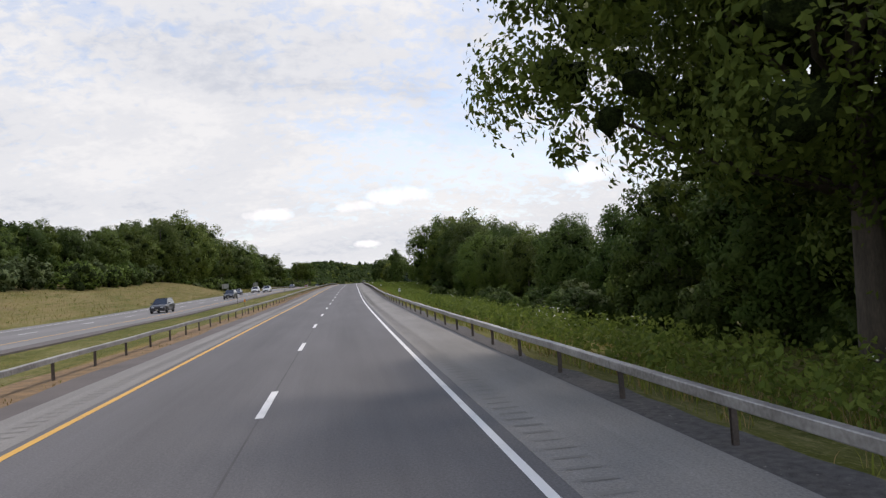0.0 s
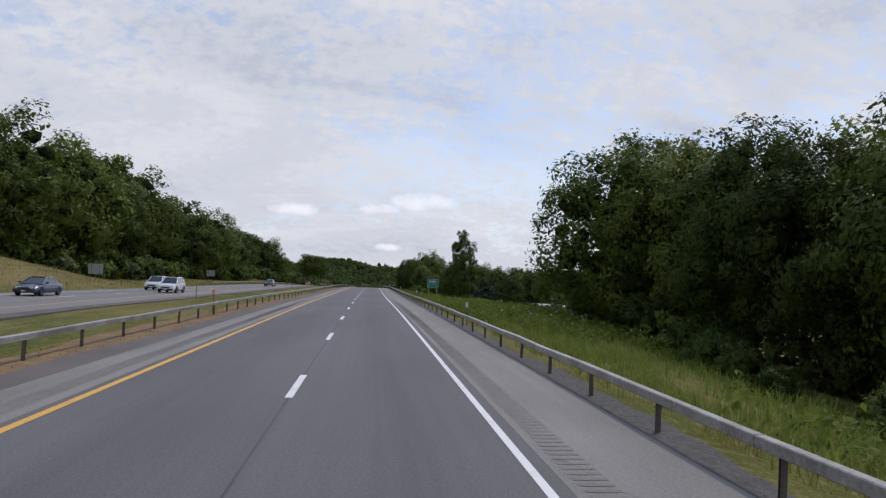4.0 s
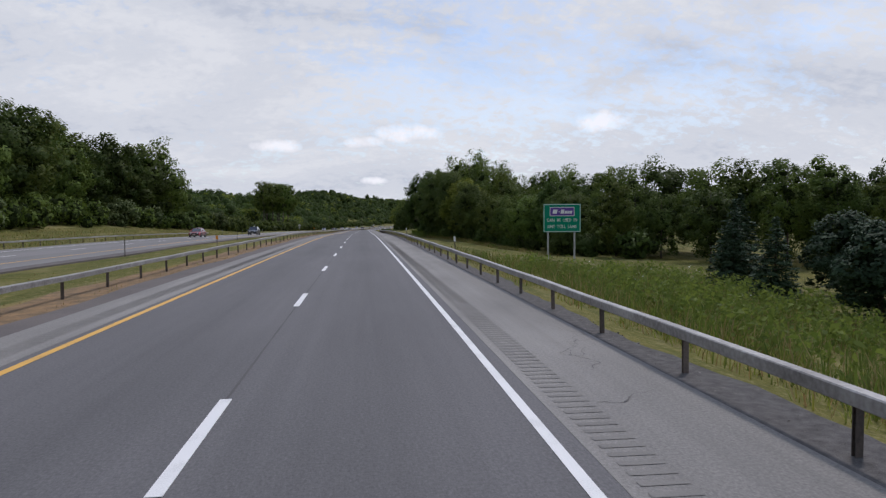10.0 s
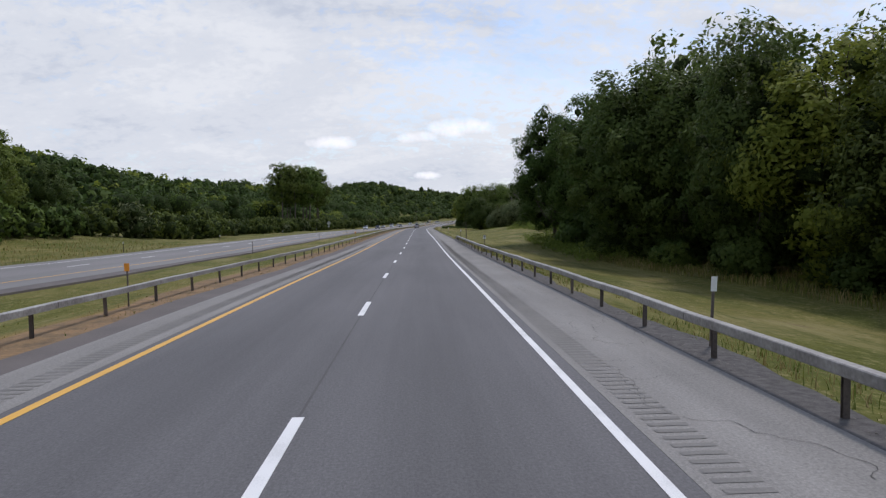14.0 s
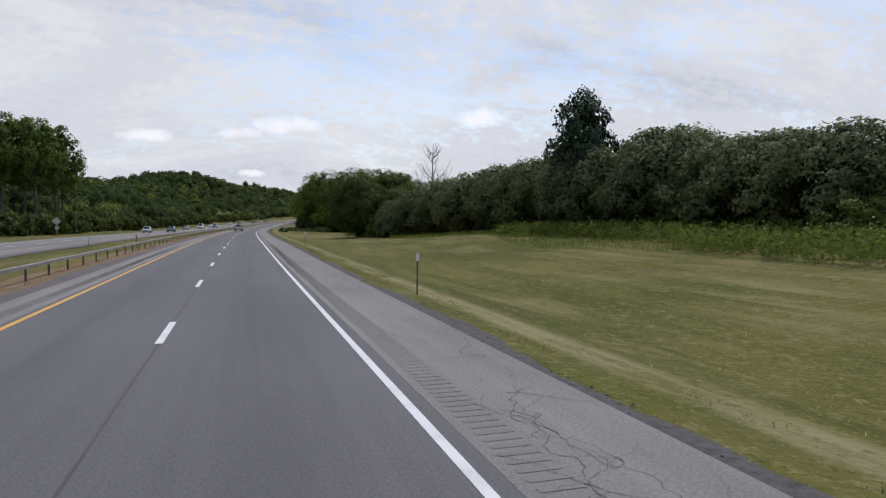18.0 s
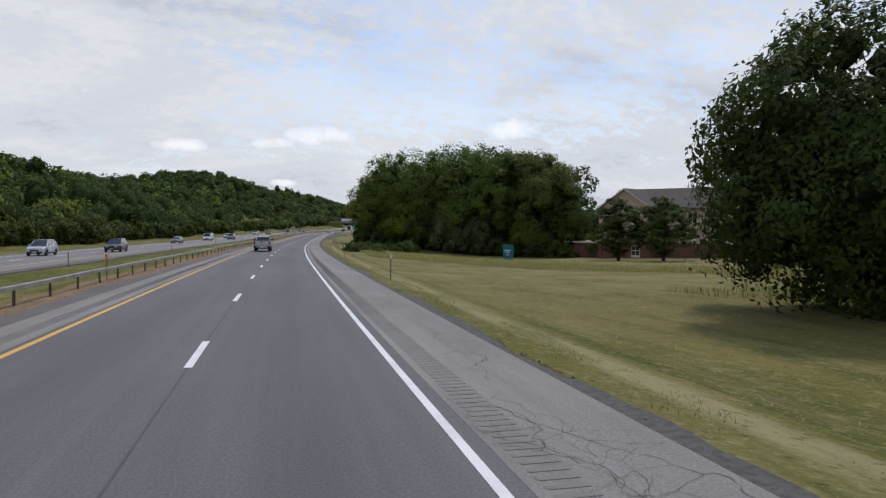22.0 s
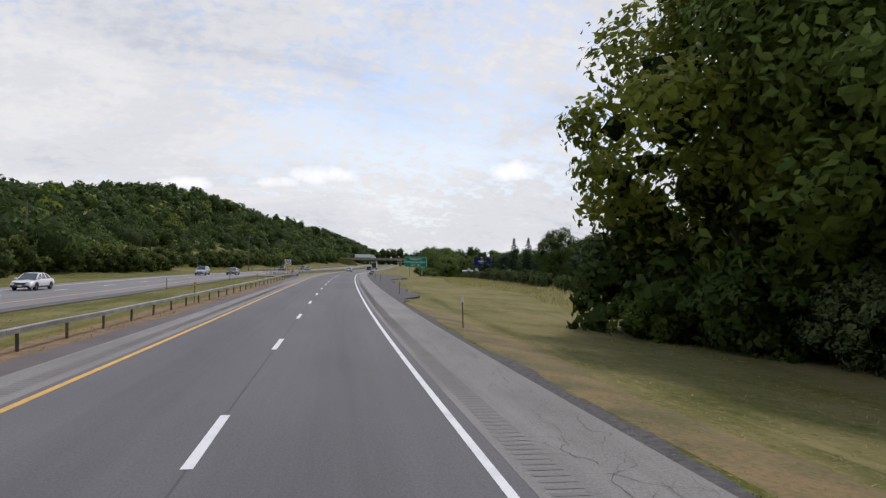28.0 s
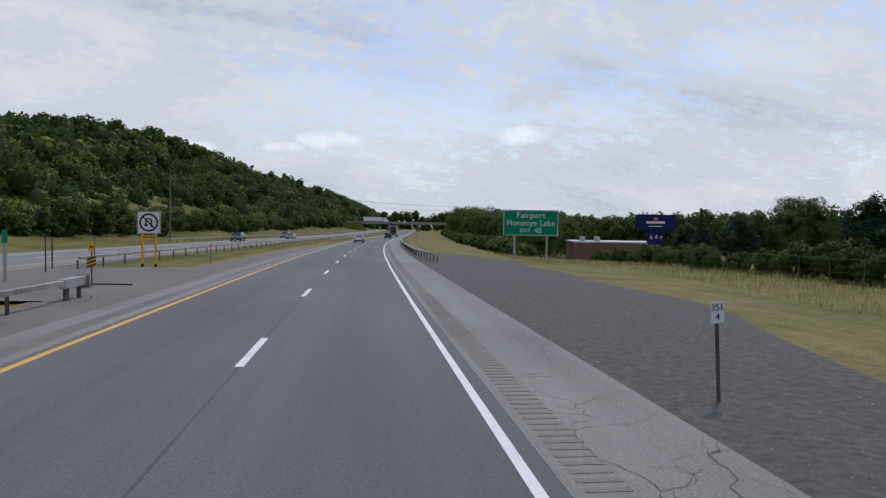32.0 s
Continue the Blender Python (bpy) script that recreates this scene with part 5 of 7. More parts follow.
post_me = bpy.data.meshes.new("post")
post_bm.to_mesh(post_me)
post_bm.free()
post_me.materials.append(M_POST)


def guardrail(s0, s1, u, label, base=0.0, gap=3.5, dip0=0.0, dip1=0.0, tall=0.155):
    """A run of beam panels with a post every gap metres; dip: length over which an end bends down into the ground."""
    uf = u if callable(u) else (lambda s: u)
    g = thing("guardrail", pose(0, 0, 0), label, "guardrail")
    side = 1 if uf(s0) > 0 else -1

    def top(s):
        z = 0.67 + base
        if dip1 and s > s1 - dip1:
            z -= 0.62 * ((s - (s1 - dip1)) / dip1) ** 1.4
        if dip0 and s < s0 + dip0:
            z -= 0.62 * ((s0 + dip0 - s) / dip0) ** 1.4
        return z + 0.012 * math.sin(s * 0.7)
    n = max(1, round((s1 - s0) / (2 * gap)))
    for i in range(n):
        a, b = s0 + (s1 - s0) * i / n, s0 + (s1 - s0) * (i + 1) / n
        ss = [a + 0.012, (a + b) / 2, b - 0.012]
        v, f = [], []
        for s in ss:
            z, du = top(s), uf(s) + 0.01 * math.sin(s)
            ring = [(-0.066, -tall), (-0.08, -tall + 0.015), (-0.08, -0.015), (-0.066, 0), (0.06, 0), (0.075, -0.015), (0.075, -tall)]
            v += [rp(s, du + x, z + y) for x, y in ring]
        m = 7
        for r in range(2):
            f += [(r * m + k, r * m + (k + 1) % m, (r + 1) * m + (k + 1) % m, (r + 1) * m + k) for k in range(m)]
        f += [tuple(range(m)), tuple(range(3 * m - 1, 2 * m - 1, -1))]
        mesh_object("beam", v, f, M_STEEL, g)
    for i in range(round((s1 - s0) / gap) + 1):
        s = s0 + gap * i
        if top(s) < 0.4 + base:
            continue
        p = new("post", post_me)
        p.parent = g
        p.matrix_basis = rpose(s, uf(s) + side * 0.10, base - 0.08 + (top(s) - 0.67 - base) * 0.9) @ Matrix.Rotation(crng.uniform(-0.03, 0.03), 4, "Y")
    return g


guardrail(-48, 478, lambda s: 6.28 + 0.035 * max(0, s - 468), "long galvanised box-beam guardrail along the outer shoulder", dip1=9)
guardrail(-48, 213, -6.95, "galvanised box-beam guardrail along the median")
guardrail(210, 897, lambda s: -6.95 - 0.25 * max(0, (216 - s) / 6), "weathered box-beam guardrail along the median", gap=3.6)
guardrail(926, 1010, lambda s: 6.5 + max(0, 940 - s) * 0.05, "rusty-posted guardrail beyond the gravel pull-off", gap=2.0)
guardrail(914, 1150, lambda s: -13.2 + 0.006 * (s - 914), "double-beam guardrail beside the far carriageway")
guardrail(246, 418, -30.0, "far guardrail along the oncoming carriageway", base=-0.1)
guardrail(1005, 1300, -6.9, "guardrail along the median in the distance", gap=4)
guardrail(985, 1300, -29.8, "guardrail beside the wooded hill", gap=4)

end_box = thing("guardrail_end", rpose(898.5, -7.05, -0.1), "grey steel box terminal at the guardrail's end", "guardrail terminal")
part("casing", boxes(((-0.10, -1.3, 0.50), (0.12, 0.25, 0.80)), bevel=0.025), M_GALV, end_box)
part("end_plate", boxes(((-0.22, 0.25, 0.38), (0.22, 0.31, 0.84)), bevel=0.01), M_STEEL, end_box)
for y in (-1.1, -0.1):
    part("foot", boxes(((-0.05, y, -0.3), (0.05, y + 0.12, 0.52))), M_POST, end_box)
part("strut", boxes(((-0.03, -1.0, 0.02), (0.03, 0.0, 0.10))), M_POST, end_box)


# ---------- delineators and small posts ----------
def text_part(name, body, size, m, material, parent, label="", depth=0.004, spacing=1.0):
    cu = bpy.data.curves.new(name, "FONT")
    cu.body, cu.size, cu.align_x, cu.align_y, cu.extrude, cu.space_character = body, size, "CENTER", "CENTER", depth, spacing
    tmp = new(name + "_curve", cu)
    me = bpy.data.meshes.new_from_object(tmp.evaluated_get(bpy.context.evaluated_depsgraph_get()))
    bpy.data.objects.remove(tmp)
    me.materials.clear()
    me.materials.append(material)
    ob = new(name, me)
    ob.parent = parent
    ob.matrix_basis = m
    return tagged(ob, label) if label else ob


FACE = Matrix.Rotation(radians(90), 4, "X")   # text that faces back down the road


def u_post(h, w=0.045):
    return boxes(((-w / 2, -0.012, -0.4), (w / 2, 0.0, h)), ((-w / 2, 0.0, -0.4), (-w / 2 + 0.01, 0.02, h)), ((w / 2 - 0.01, 0.0, -0.4), (w / 2, 0.02, h)))


def plate(w, h, z, y=-0.02, bevel=0.008):
    return boxes(((-w / 2, y - 0.004, z - h / 2), (w / 2, y, z + h / 2)))


marker = thing("roadside_marker", rpose(101.5, 6.85, -0.1), "dark steel post with a small white reflector plate", "road marker", "delineators along the shoulder")
part("post", u_post(1.36), M_POST, marker)
part("reflector_plate", plate(0.11, 0.27, 1.28), M_WHITE_SIGN, marker)
for i, s in enumerate((142, 182.7, 224.6, 268.3, 308.5, 350, 394, 478, 517, 599, 642.5, 674.5, 705, 757.6, 798, 829.3, 865.4)):
    copy_thing(marker, rpose(s, 6.75 if s < 470 else (7.25 if s < 815 else 7.1), lie(s, 7.25), crng.uniform(-6, 6)) @ Matrix.Rotation(crng.uniform(-0.05, 0.05), 4, "Y"))
for s, lines in ((60.85, None), (436.7, None), (559.9, None), (884.3, ("351", "4"))):
    mm = thing("mile_marker", rpose(s, 6.72 if s < 500 else (7.2 if s < 800 else 7.05), -0.1 if s < 500 else lie(s, 7.2), 3) @ Matrix.Rotation(0.03 if s < 800 else -0.06, 4, "Y"), "white mile marker plate on a thin dark post", "mile marker", "mile markers")
    part("post", u_post(1.25), M_POST, mm)
    part("plate", plate(0.2, 0.3, 1.3), M_WHITE_SIGN, mm)
    if lines:
        text_part("number", lines[0], 0.13, pose(0, -0.028, 1.37) @ FACE, M_BLUE_SIGN, mm)
        text_part("number", lines[1], 0.13, pose(0, -0.028, 1.24) @ FACE, M_BLUE_SIGN, mm)
    else:
        for dz, w in ((0.06, 0.13), (-0.07, 0.05)):
            part("writing", boxes(((-w / 2, -0.027, 1.3 + dz - 0.035), (w / 2, -0.0245, 1.3 + dz + 0.035))), M_BLACK, mm)

om = thing("median_marker", rpose(60.8, -7.35, -0.15), "thin post with an orange plate behind the median guardrail", "road marker", "orange median markers")
part("post", u_post(1.35, 0.04), M_POST, om)
part("plate", plate(0.15, 0.24, 1.32), M_ORANGE, om)
for s in (145.6, 230.6, 316, 403, 477, 560, 644.6, 720, 781, 815, 847, 884):
    copy_thing(om, rpose(s, -7.35, -0.15, crng.uniform(-5, 5)))
pm = thing("median_post", rpose(170, -14.2, -0.15), "bare dark marker post beside the far carriageway", "road marker", "posts along the far carriageway")
part("post", u_post(1.15, 0.05), M_POST, pm)
for s in (30, 100, 245, 320, 362, 400, 447, 490, 532, 575, 620, 662, 705, 748, 790, 836, 870):
    copy_thing(pm, rpose(s, -14.2, -0.15))
fm = thing("far_post", rpose(120, -29.6, -0.1), "small marker post on the far verge", "road marker", "posts on the far verge")
part("post", u_post(1.1, 0.05), M_POST, fm)
part("plate", plate(0.1, 0.2, 1.05), M_WHITE_SIGN, fm)
for s in (60, 180, 430, 455, 490, 540, 590, 640, 690, 740):
    copy_thing(fm, rpose(s, -29.6, -0.1))

# ---------- signs ----------
def big_sign(name, m, w, h, z0, posts, label, face, post_mat=M_GALV, post_w=0.09, border=True, down=3.0):
    t = thing(name, m, label, "road sign")
    part("panel", boxes(((-w / 2, -0.03, z0), (w / 2, 0.0, z0 + h)), bevel=0.004), face, t)
    if border:
        b, i = 0.05, 0.05
        x0, x1, a, c = -w / 2 + i, w / 2 - i, z0 + i, z0 + h - i
        part("border", boxes(((x0, -0.036, a), (x1, -0.0305, a + b)), ((x0, -0.036, c - b), (x1, -0.0305, c)), ((x0, -0.036, a + b), (x0 + b, -0.0305, c - b)), ((x1 - b, -0.036, a + b), (x1, -0.0305, c - b))), M_WHITE_SIGN, t)
    for x in posts:
        part("post", boxes(((x - post_w, 0.005, -down), (x + post_w, 0.02, z0 + h * 0.9)), ((x - post_w, 0.11, -down), (x + post_w, 0.125, z0 + h * 0.9)), ((x - 0.01, 0.02, -down), (x + 0.01, 0.11, z0 + h * 0.9))), post_mat, t)
    return t


toll = big_sign("toll_lane_sign", rpose(340.8, 22.3, 0, -6), 3.9, 2.95, 0.75, (-1.45, 1.3), "green toll sign with white lettering on two steel posts", M_GREEN_SIGN, down=3.2)
part("logo_panel", boxes(((-1.28, -0.04, 2.42), (1.28, -0.0305, 3.36))), M_WHITE_SIGN, toll)
part("logo_field", boxes(((-1.22, -0.046, 2.48), (1.22, -0.0405, 3.30))), M_PURPLE, toll)
lg = bmesh.new()
for x0, x1 in ((-1.0, -0.55), (-0.42, -0.30), (-0.18, 0.18), (0.24, 0.48), (0.52, 0.74), (0.78, 1.0)):
    tall = 0.42 if x0 < 0.2 and x1 - x0 > 0.2 else (0.10 if x1 - x0 < 0.2 else 0.28)
    z = 2.68 if tall > 0.2 else 2.83
    vs = [lg.verts.new(p) for p in ((x0, -0.049, z), (x1, -0.049, z), (x1 + 0.08, -0.049, z + tall), (x0 + 0.08, -0.049, z + tall))]
    lg.faces.new(vs)
part("logo_shapes", lg, M_WHITE_SIGN, toll)
text_part("lettering", "CAN  BE  USED  IN", 0.46, pose(0, -0.034, 2.0) @ FACE @ Matrix.Diagonal((0.82, 1, 1, 1)), M_WHITE_SIGN, toll)
text_part("lettering", "ANY  TOLL  LANE", 0.46, pose(0, -0.034, 1.33) @ FACE @ Matrix.Diagonal((0.82, 1, 1, 1)), M_WHITE_SIGN, toll)

exit_sign = big_sign("exit_sign", rpose(943, 18.2, 0.0, -4), 5.6, 2.6, 2.0, (-1.6, 1.65), "green exit sign with white place names on two posts", M_GREEN_SIGN, M_GALV, 0.09, down=1.5)
text_part("lettering", "Fairport", 0.80, pose(0, -0.034, 4.06) @ FACE, M_WHITE_SIGN, exit_sign, spacing=1.1)
text_part("lettering", "Honeoye Lake", 0.80, pose(0, -0.034, 3.28) @ FACE @ Matrix.Diagonal((0.94, 1, 1, 1)), M_WHITE_SIGN, exit_sign, spacing=1.1)
text_part("lettering", "EXIT", 0.52, pose(-0.55, -0.034, 2.52) @ FACE, M_WHITE_SIGN, exit_sign)
text_part("lettering", "45", 0.74, pose(0.75, -0.034, 2.54) @ FACE, M_WHITE_SIGN, exit_sign)

nou = thing("no_u_turn_sign", rpose(918, -10.85, -0.15), "white no-turn sign on two yellow posts at the crossover", "road sign")
for x in (-0.38, 0.38):
    part("post", boxes(((x - 0.07, 0, -0.3), (x + 0.07, 0.07, 2.05))), M_YELLOW_POST, nou)
    part("post_base", boxes(((x - 0.075, -0.004, -0.3), (x + 0.075, 0.074, 0.25))), M_BLACK, nou)
part("name_plate", boxes(((-0.45, -0.015, 1.72), (0.45, 0.0, 1.98))), M_YELLOW_POST, nou)
part("writing", boxes(*[((x, -0.019, 1.79), (x + 0.07, -0.0155, 1.91)) for x in (-0.36, -0.24, -0.12, 0.06, 0.18, 0.3)]), M_BLACK, nou)
part("panel", boxes(((-0.68, -0.03, 2.05), (0.68, 0.0, 3.40)), bevel=0.004), M_WHITE_SIGN, nou)


def ring_bm(cx, cz, r0, r1, y, a0=0.0, a1=360.0, n=36):
    bm = bmesh.new()
    pts = []
    for i in range(n + 1):
        a = radians(a0 + (a1 - a0) * i / n)
        pts.append((bm.verts.new((cx + r0 * math.cos(a), y, cz + r0 * math.sin(a))), bm.verts.new((cx + r1 * math.cos(a), y, cz + r1 * math.sin(a)))))
    for p, q in zip(pts, pts[1:]):
        bm.faces.new((p[0], p[1], q[1], q[0]))
    return bm


part("black_border", boxes(((-0.66, -0.034, 2.07), (0.66, -0.0305, 2.10)), ((-0.66, -0.034, 3.35), (0.66, -0.0305, 3.38)), ((-0.66, -0.034, 2.10), (-0.63, -0.0305, 3.35)), ((0.63, -0.034, 2.10), (0.66, -0.0305, 3.35))), M_BLACK, nou)
part("ring", ring_bm(0, 2.73, 0.44, 0.55, -0.036), M_BLACK, nou, "dark ring")
ub = ring_bm(0.0, 2.80, 0.11, 0.20, -0.034, 0, 180, 14)
box(ub, (0.11, -0.035, 2.45), (0.20, -0.033, 2.80)), box(ub, (-0.20, -0.035, 2.62), (-0.11, -0.033, 2.80))
ub.faces.new([ub.verts.new(p) for p in ((-0.30, -0.034, 2.64), (-0.155, -0.034, 2.45), (-0.01, -0.034, 2.64))])
part("arrow", ub, M_BLACK, nou)
sl = bmesh.new()
sl.faces.new([sl.verts.new(p) for p in ((-0.37, -0.039, 3.05), (-0.31, -0.039, 3.11), (0.37, -0.039, 2.41), (0.31, -0.039, 2.35))])
part("slash", sl, M_BLACK, nou)

gp = thing("green_marker", rpose(905.2, -12.6, -0.1), "tall grey post with a green plate beside the crossover", "road marker")
part("post", boxes(((-0.06, -0.03, -0.3), (0.06, 0.03, 1.75))), M_GALV, gp)
part("plate", plate(0.22, 0.55, 1.95, -0.03), M_GREEN_SIGN, gp)
hz = thing("hazard_marker", rpose(902.8, -8.3, -0.1), "thin post with a yellow plate and a striped board", "road marker")
part("post", u_post(1.75), M_POST, hz)
part("plate", plate(0.22, 0.40, 1.65), M_YELLOW_POST, hz)
part("bar", plate(0.16, 0.08, 1.62, -0.026), M_RED, hz)
part("striped_board", plate(0.36, 0.36, 1.05), M_YELLOW_POST, hz)
st = bmesh.new()
for k in (-0.14, 0.0, 0.14):
    st.faces.new([st.verts.new(p) for p in ((-0.17, -0.028, 1.05 + k - 0.10), (-0.17, -0.028, 1.05 + k - 0.03), (0.17, -0.028, 1.05 + k + 0.10), (0.17, -0.028, 1.05 + k + 0.03))])
part("stripes", st, M_BLACK, hz)
copy_thing(om, rpose(920.9, -7.9, -0.15))
for s, u in ((911, -13.6), (914, -14.6), (916.5, -13.4)):
    copy_thing(pm, rpose(s, u, -0.1) @ Matrix.Diagonal((1.3, 1.3, 1.6, 1)))
cable = thing("hose", rpose(903.5, -8.9, 0.02), "dark hose lying on the asphalt by the crossover", "hose")
tb = bmesh.new()
tube(tb, [(-1.6, -0.8, 0.02), (0, 0.0, 0.02), (0.9, 0.0, 0.02), (1.9, -0.1, 0.02)], [0.03] * 4, 6)
part("body", tb, M_BLACK, cable)

tall_post = thing("marker_pole", rpose(471.2, 7.6, -0.3), "tall dark bare pole beside the guardrail's end", "pole")
part("pole", boxes(((-0.05, -0.03, -0.4), (0.05, 0.03, 2.6))), M_POST, tall_post)
blank = thing("sign_back", rpose(262, -34, 0.0), "grey unpainted back of a road sign across the road", "road sign", "backs of signs across the road")
part("panel", boxes(((-0.9, 0, 1.6), (0.9, 0.03, 2.9)), bevel=0.004), M_GALV, blank)
for x in (-0.5, 0.5):
    part("post", u_post(2.8, 0.07), M_POST, blank)
    bpy.data.objects[blank.children[-1].name].location.x = x
copy_thing(blank, rpose(196, -33.0, 0.0))
dia = thing("warning_sign", rpose(640, -33.0, -0.1), "grey back of a diamond sign on a post across the road", "road sign")
db = bmesh.new()
box(db, (-0.55, 0, -0.55), (0.55, 0.03, 0.55))
bmesh.ops.rotate(db, verts=db.verts, matrix=Matrix.Rotation(radians(45), 3, "Y"))
bmesh.ops.translate(db, verts=db.verts, vec=(0, 0, 3.0))
part("panel", db, M_GALV, dia)
part("lower_panel", boxes(((-0.35, 0, 1.45), (0.35, 0.03, 2.05))), M_GALV, dia)
part("post", u_post(3.2, 0.08), M_GALV, dia)

motel = thing("motel_sign", rpose(960, 38.0, -0.3, -22) @ Matrix.Diagonal((0.9, 0.9, 0.98, 1)), "tall dark blue motel sign with a price board", "sign")
part("header", boxes(((-2.7, -0.3, 3.2), (2.7, 0.3, 5.3)), bevel=0.12), M_BLUE_SIGN, motel)
part("column", boxes(((-1.15, -0.28, 0.0), (1.15, 0.28, 3.2)), bevel=0.04), M_BLUE_SIGN, motel)
part("name_shape", boxes(((-1.25, -0.32, 4.12), (1.25, -0.305, 4.42))), M_WHITE_SIGN, motel)
part("name_shape", boxes(((-0.9, -0.32, 3.72), (0.9, -0.305, 3.82))), M_WHITE_SIGN, motel)
fan = bmesh.new()
for k in range(5):
    a = radians(30 + 30 * k)
    fan.faces.new([fan.verts.new(p) for p in ((0, -0.315, 4.55), (0.30 * math.cos(a - 0.2), -0.315, 4.55 + 0.30 * math.sin(a - 0.2)), (0.45 * math.cos(a), -0.315, 4.55 + 0.45 * math.sin(a)), (0.30 * math.cos(a + 0.2), -0.315, 4.55 + 0.30 * math.sin(a + 0.2)))])
part("emblem", fan, M_YELLOW_POST, motel)
text_part("price", "6 4", 0.85, pose(-0.2, -0.30, 2.35) @ FACE, M_WHITE_SIGN, motel)
part("writing", boxes(((0.62, -0.30, 2.4), (0.98, -0.285, 2.5)), ((0.62, -0.30, 2.2), (0.9, -0.285, 2.3))), M_WHITE_SIGN, motel)
teal = thing("hotel_sign", rpose(705.5, 33.7, lie(705.5, 33.7), -34), "teal hotel sign board standing in the tall grass", "sign")
part("board", boxes(((-0.75, -0.3, -0.3), (0.75, 0.3, 2.2)), bevel=0.02), M_TEAL_SIGN, teal)
part("side_panel", boxes(((-0.79, -0.31, -0.3), (-0.751, 0.31, 2.22))), M_BLUE_SIGN, teal)
part("name_shape", boxes(((-0.5, -0.315, 1.35), (0.55, -0.302, 1.5)), ((-0.4, -0.315, 1.1), (0.35, -0.302, 1.22)), ((-0.25, -0.315, 0.7), (0.25, -0.302, 0.8))), M_WHITE_SIGN, teal)

# ---------- poles and wires ----------
def utility_pole(s, u, h, label="weathered wooden utility pole with a crossarm", arm=True):
    t = thing("utility_pole", rpose(s, u, lie(s, u) - 0.2), label, "utility pole", "utility poles")
    b = bmesh.new()
    tube(b, [(0, 0, 0), (0, 0, h * 0.5), (0, 0, h)], [0.17, 0.15, 0.12], 10)
    part("pole", b, M_WOODPOLE, t)
    if arm:
        part("crossarm", boxes(((-1.2, -0.06, h - 0.7), (1.2, 0.06, h - 0.56))), M_WOODPOLE, t)
        for x in (-1.1, -0.4, 0.4, 1.1):
            ib = bmesh.new()
            tube(ib, [(x, 0, h - 0.56), (x, 0, h - 0.40)], [0.05, 0.03], 6)
            part("insulator", ib, M_GALV, t)
    return t


utility_pole(997, -33.6, 11.5), utility_pole(1085, 33, 12.5), utility_pole(880, -46, 11, arm=False)
wires = thing("wires", pose(0, 0, 0), "thin power wires sagging across the road", "power lines")
for dx, dz in ((-1.1, 0.0), (1.1, 0.0), (0.0, -1.2)):
    a, b = on(997, -33.6, 11.0 + dz), on(1085, 33, 12.0 + dz)
    a.x, b.x = a.x + dx * 0.3, b.x + dx * 0.3
    wb = bmesh.new()
    pts = [a.lerp(b, k / 12) - Vector((0, 0, 1.4 * (1 - (k / 6 - 1) ** 2))) for k in range(13)]
    tube(wb, pts, [0.02] * 13, 5)
    part("wire", wb, M_BLACK, wires)
lamp = thing("street_lamp", rpose(722, 56, -1.6), "dark parking-lot lamp post with a flat head", "street lamp", "parking lot lamps")
part("pole", boxes(((-0.07, -0.07, 0), (0.07, 0.07, 5.2))), M_BLACK, lamp)
part("head", boxes(((-0.1, -0.15, 5.05), (0.8, 0.15, 5.25)), bevel=0.03), M_BLACK, lamp)
copy_thing(lamp, rpose(868, 46, -0.8, 30) @ Matrix.Diagonal((1, 1, 1.2, 1)))
copy_thing(lamp, rpose(822, 40, -1.0, 10) @ Matrix.Diagonal((1, 1, 1.2, 1)))

# ---------- wire fence ----------
fence = thing("fence", pose(0, 0, 0), "grey chain-link fence along the edge of the grass", "fence")
fs_, fu_ = frange(806, 935, 3.0), lambda s: 28.5 + 1.5 * math.sin((s - 800) / 70)
for s in fs_:
    fb = bmesh.new()
    tube(fb, [(0, 0, -0.3), (0, 0, 1.75)], [0.035, 0.035], 6)
    p = part("post", fb, M_POST, fence)
    p.matrix_basis = rpose(s, fu_(s), lie(s, fu_(s)))
for z in (0.05, 0.45, 0.9, 1.3, 1.7):
    fb = bmesh.new()
    tube(fb, [on(s, fu_(s), z) for s in fs_], [0.022 if z > 1.6 else 0.008] * len(fs_), 5)
    part("top_rail" if z > 1.6 else "wire", fb, M_POST, fence)
# ---------- buildings ----------
def window(parent, x, z, w, h, y, sill=True):
    """A two-sash window in a wall whose outside faces -y."""
    win = part("window", boxes(((x - w / 2 - 0.08, y - 0.05, z - 0.08), (x - w / 2, y + 0.06, z + h + 0.08)), ((x + w / 2, y - 0.05, z - 0.08), (x + w / 2 + 0.08, y + 0.06, z + h + 0.08)),
                               ((x - w / 2, y - 0.05, z + h), (x + w / 2, y + 0.06, z + h + 0.08)), ((x - w / 2, y - 0.05, z - 0.08), (x + w / 2, y + 0.06, z)),
                               ((x - 0.04, y - 0.04, z), (x + 0.04, y + 0.04, z + h)), ((x - w / 2, y - 0.04, z + h / 2 - 0.04), (x + w / 2, y + 0.04, z + h / 2 + 0.04))), M_TRIM, parent, "cream window frame")
    part("pane", boxes(((x - w / 2, y - 0.015, z), (x + w / 2, y - 0.005, z + h))), M_WINDOW, win)
    if sill:
        part("sill", boxes(((x - w / 2 - 0.1, y - 0.10, z - 0.42), (x + w / 2 + 0.1, y + 0.02, z - 0.08))), M_TRIM, win)


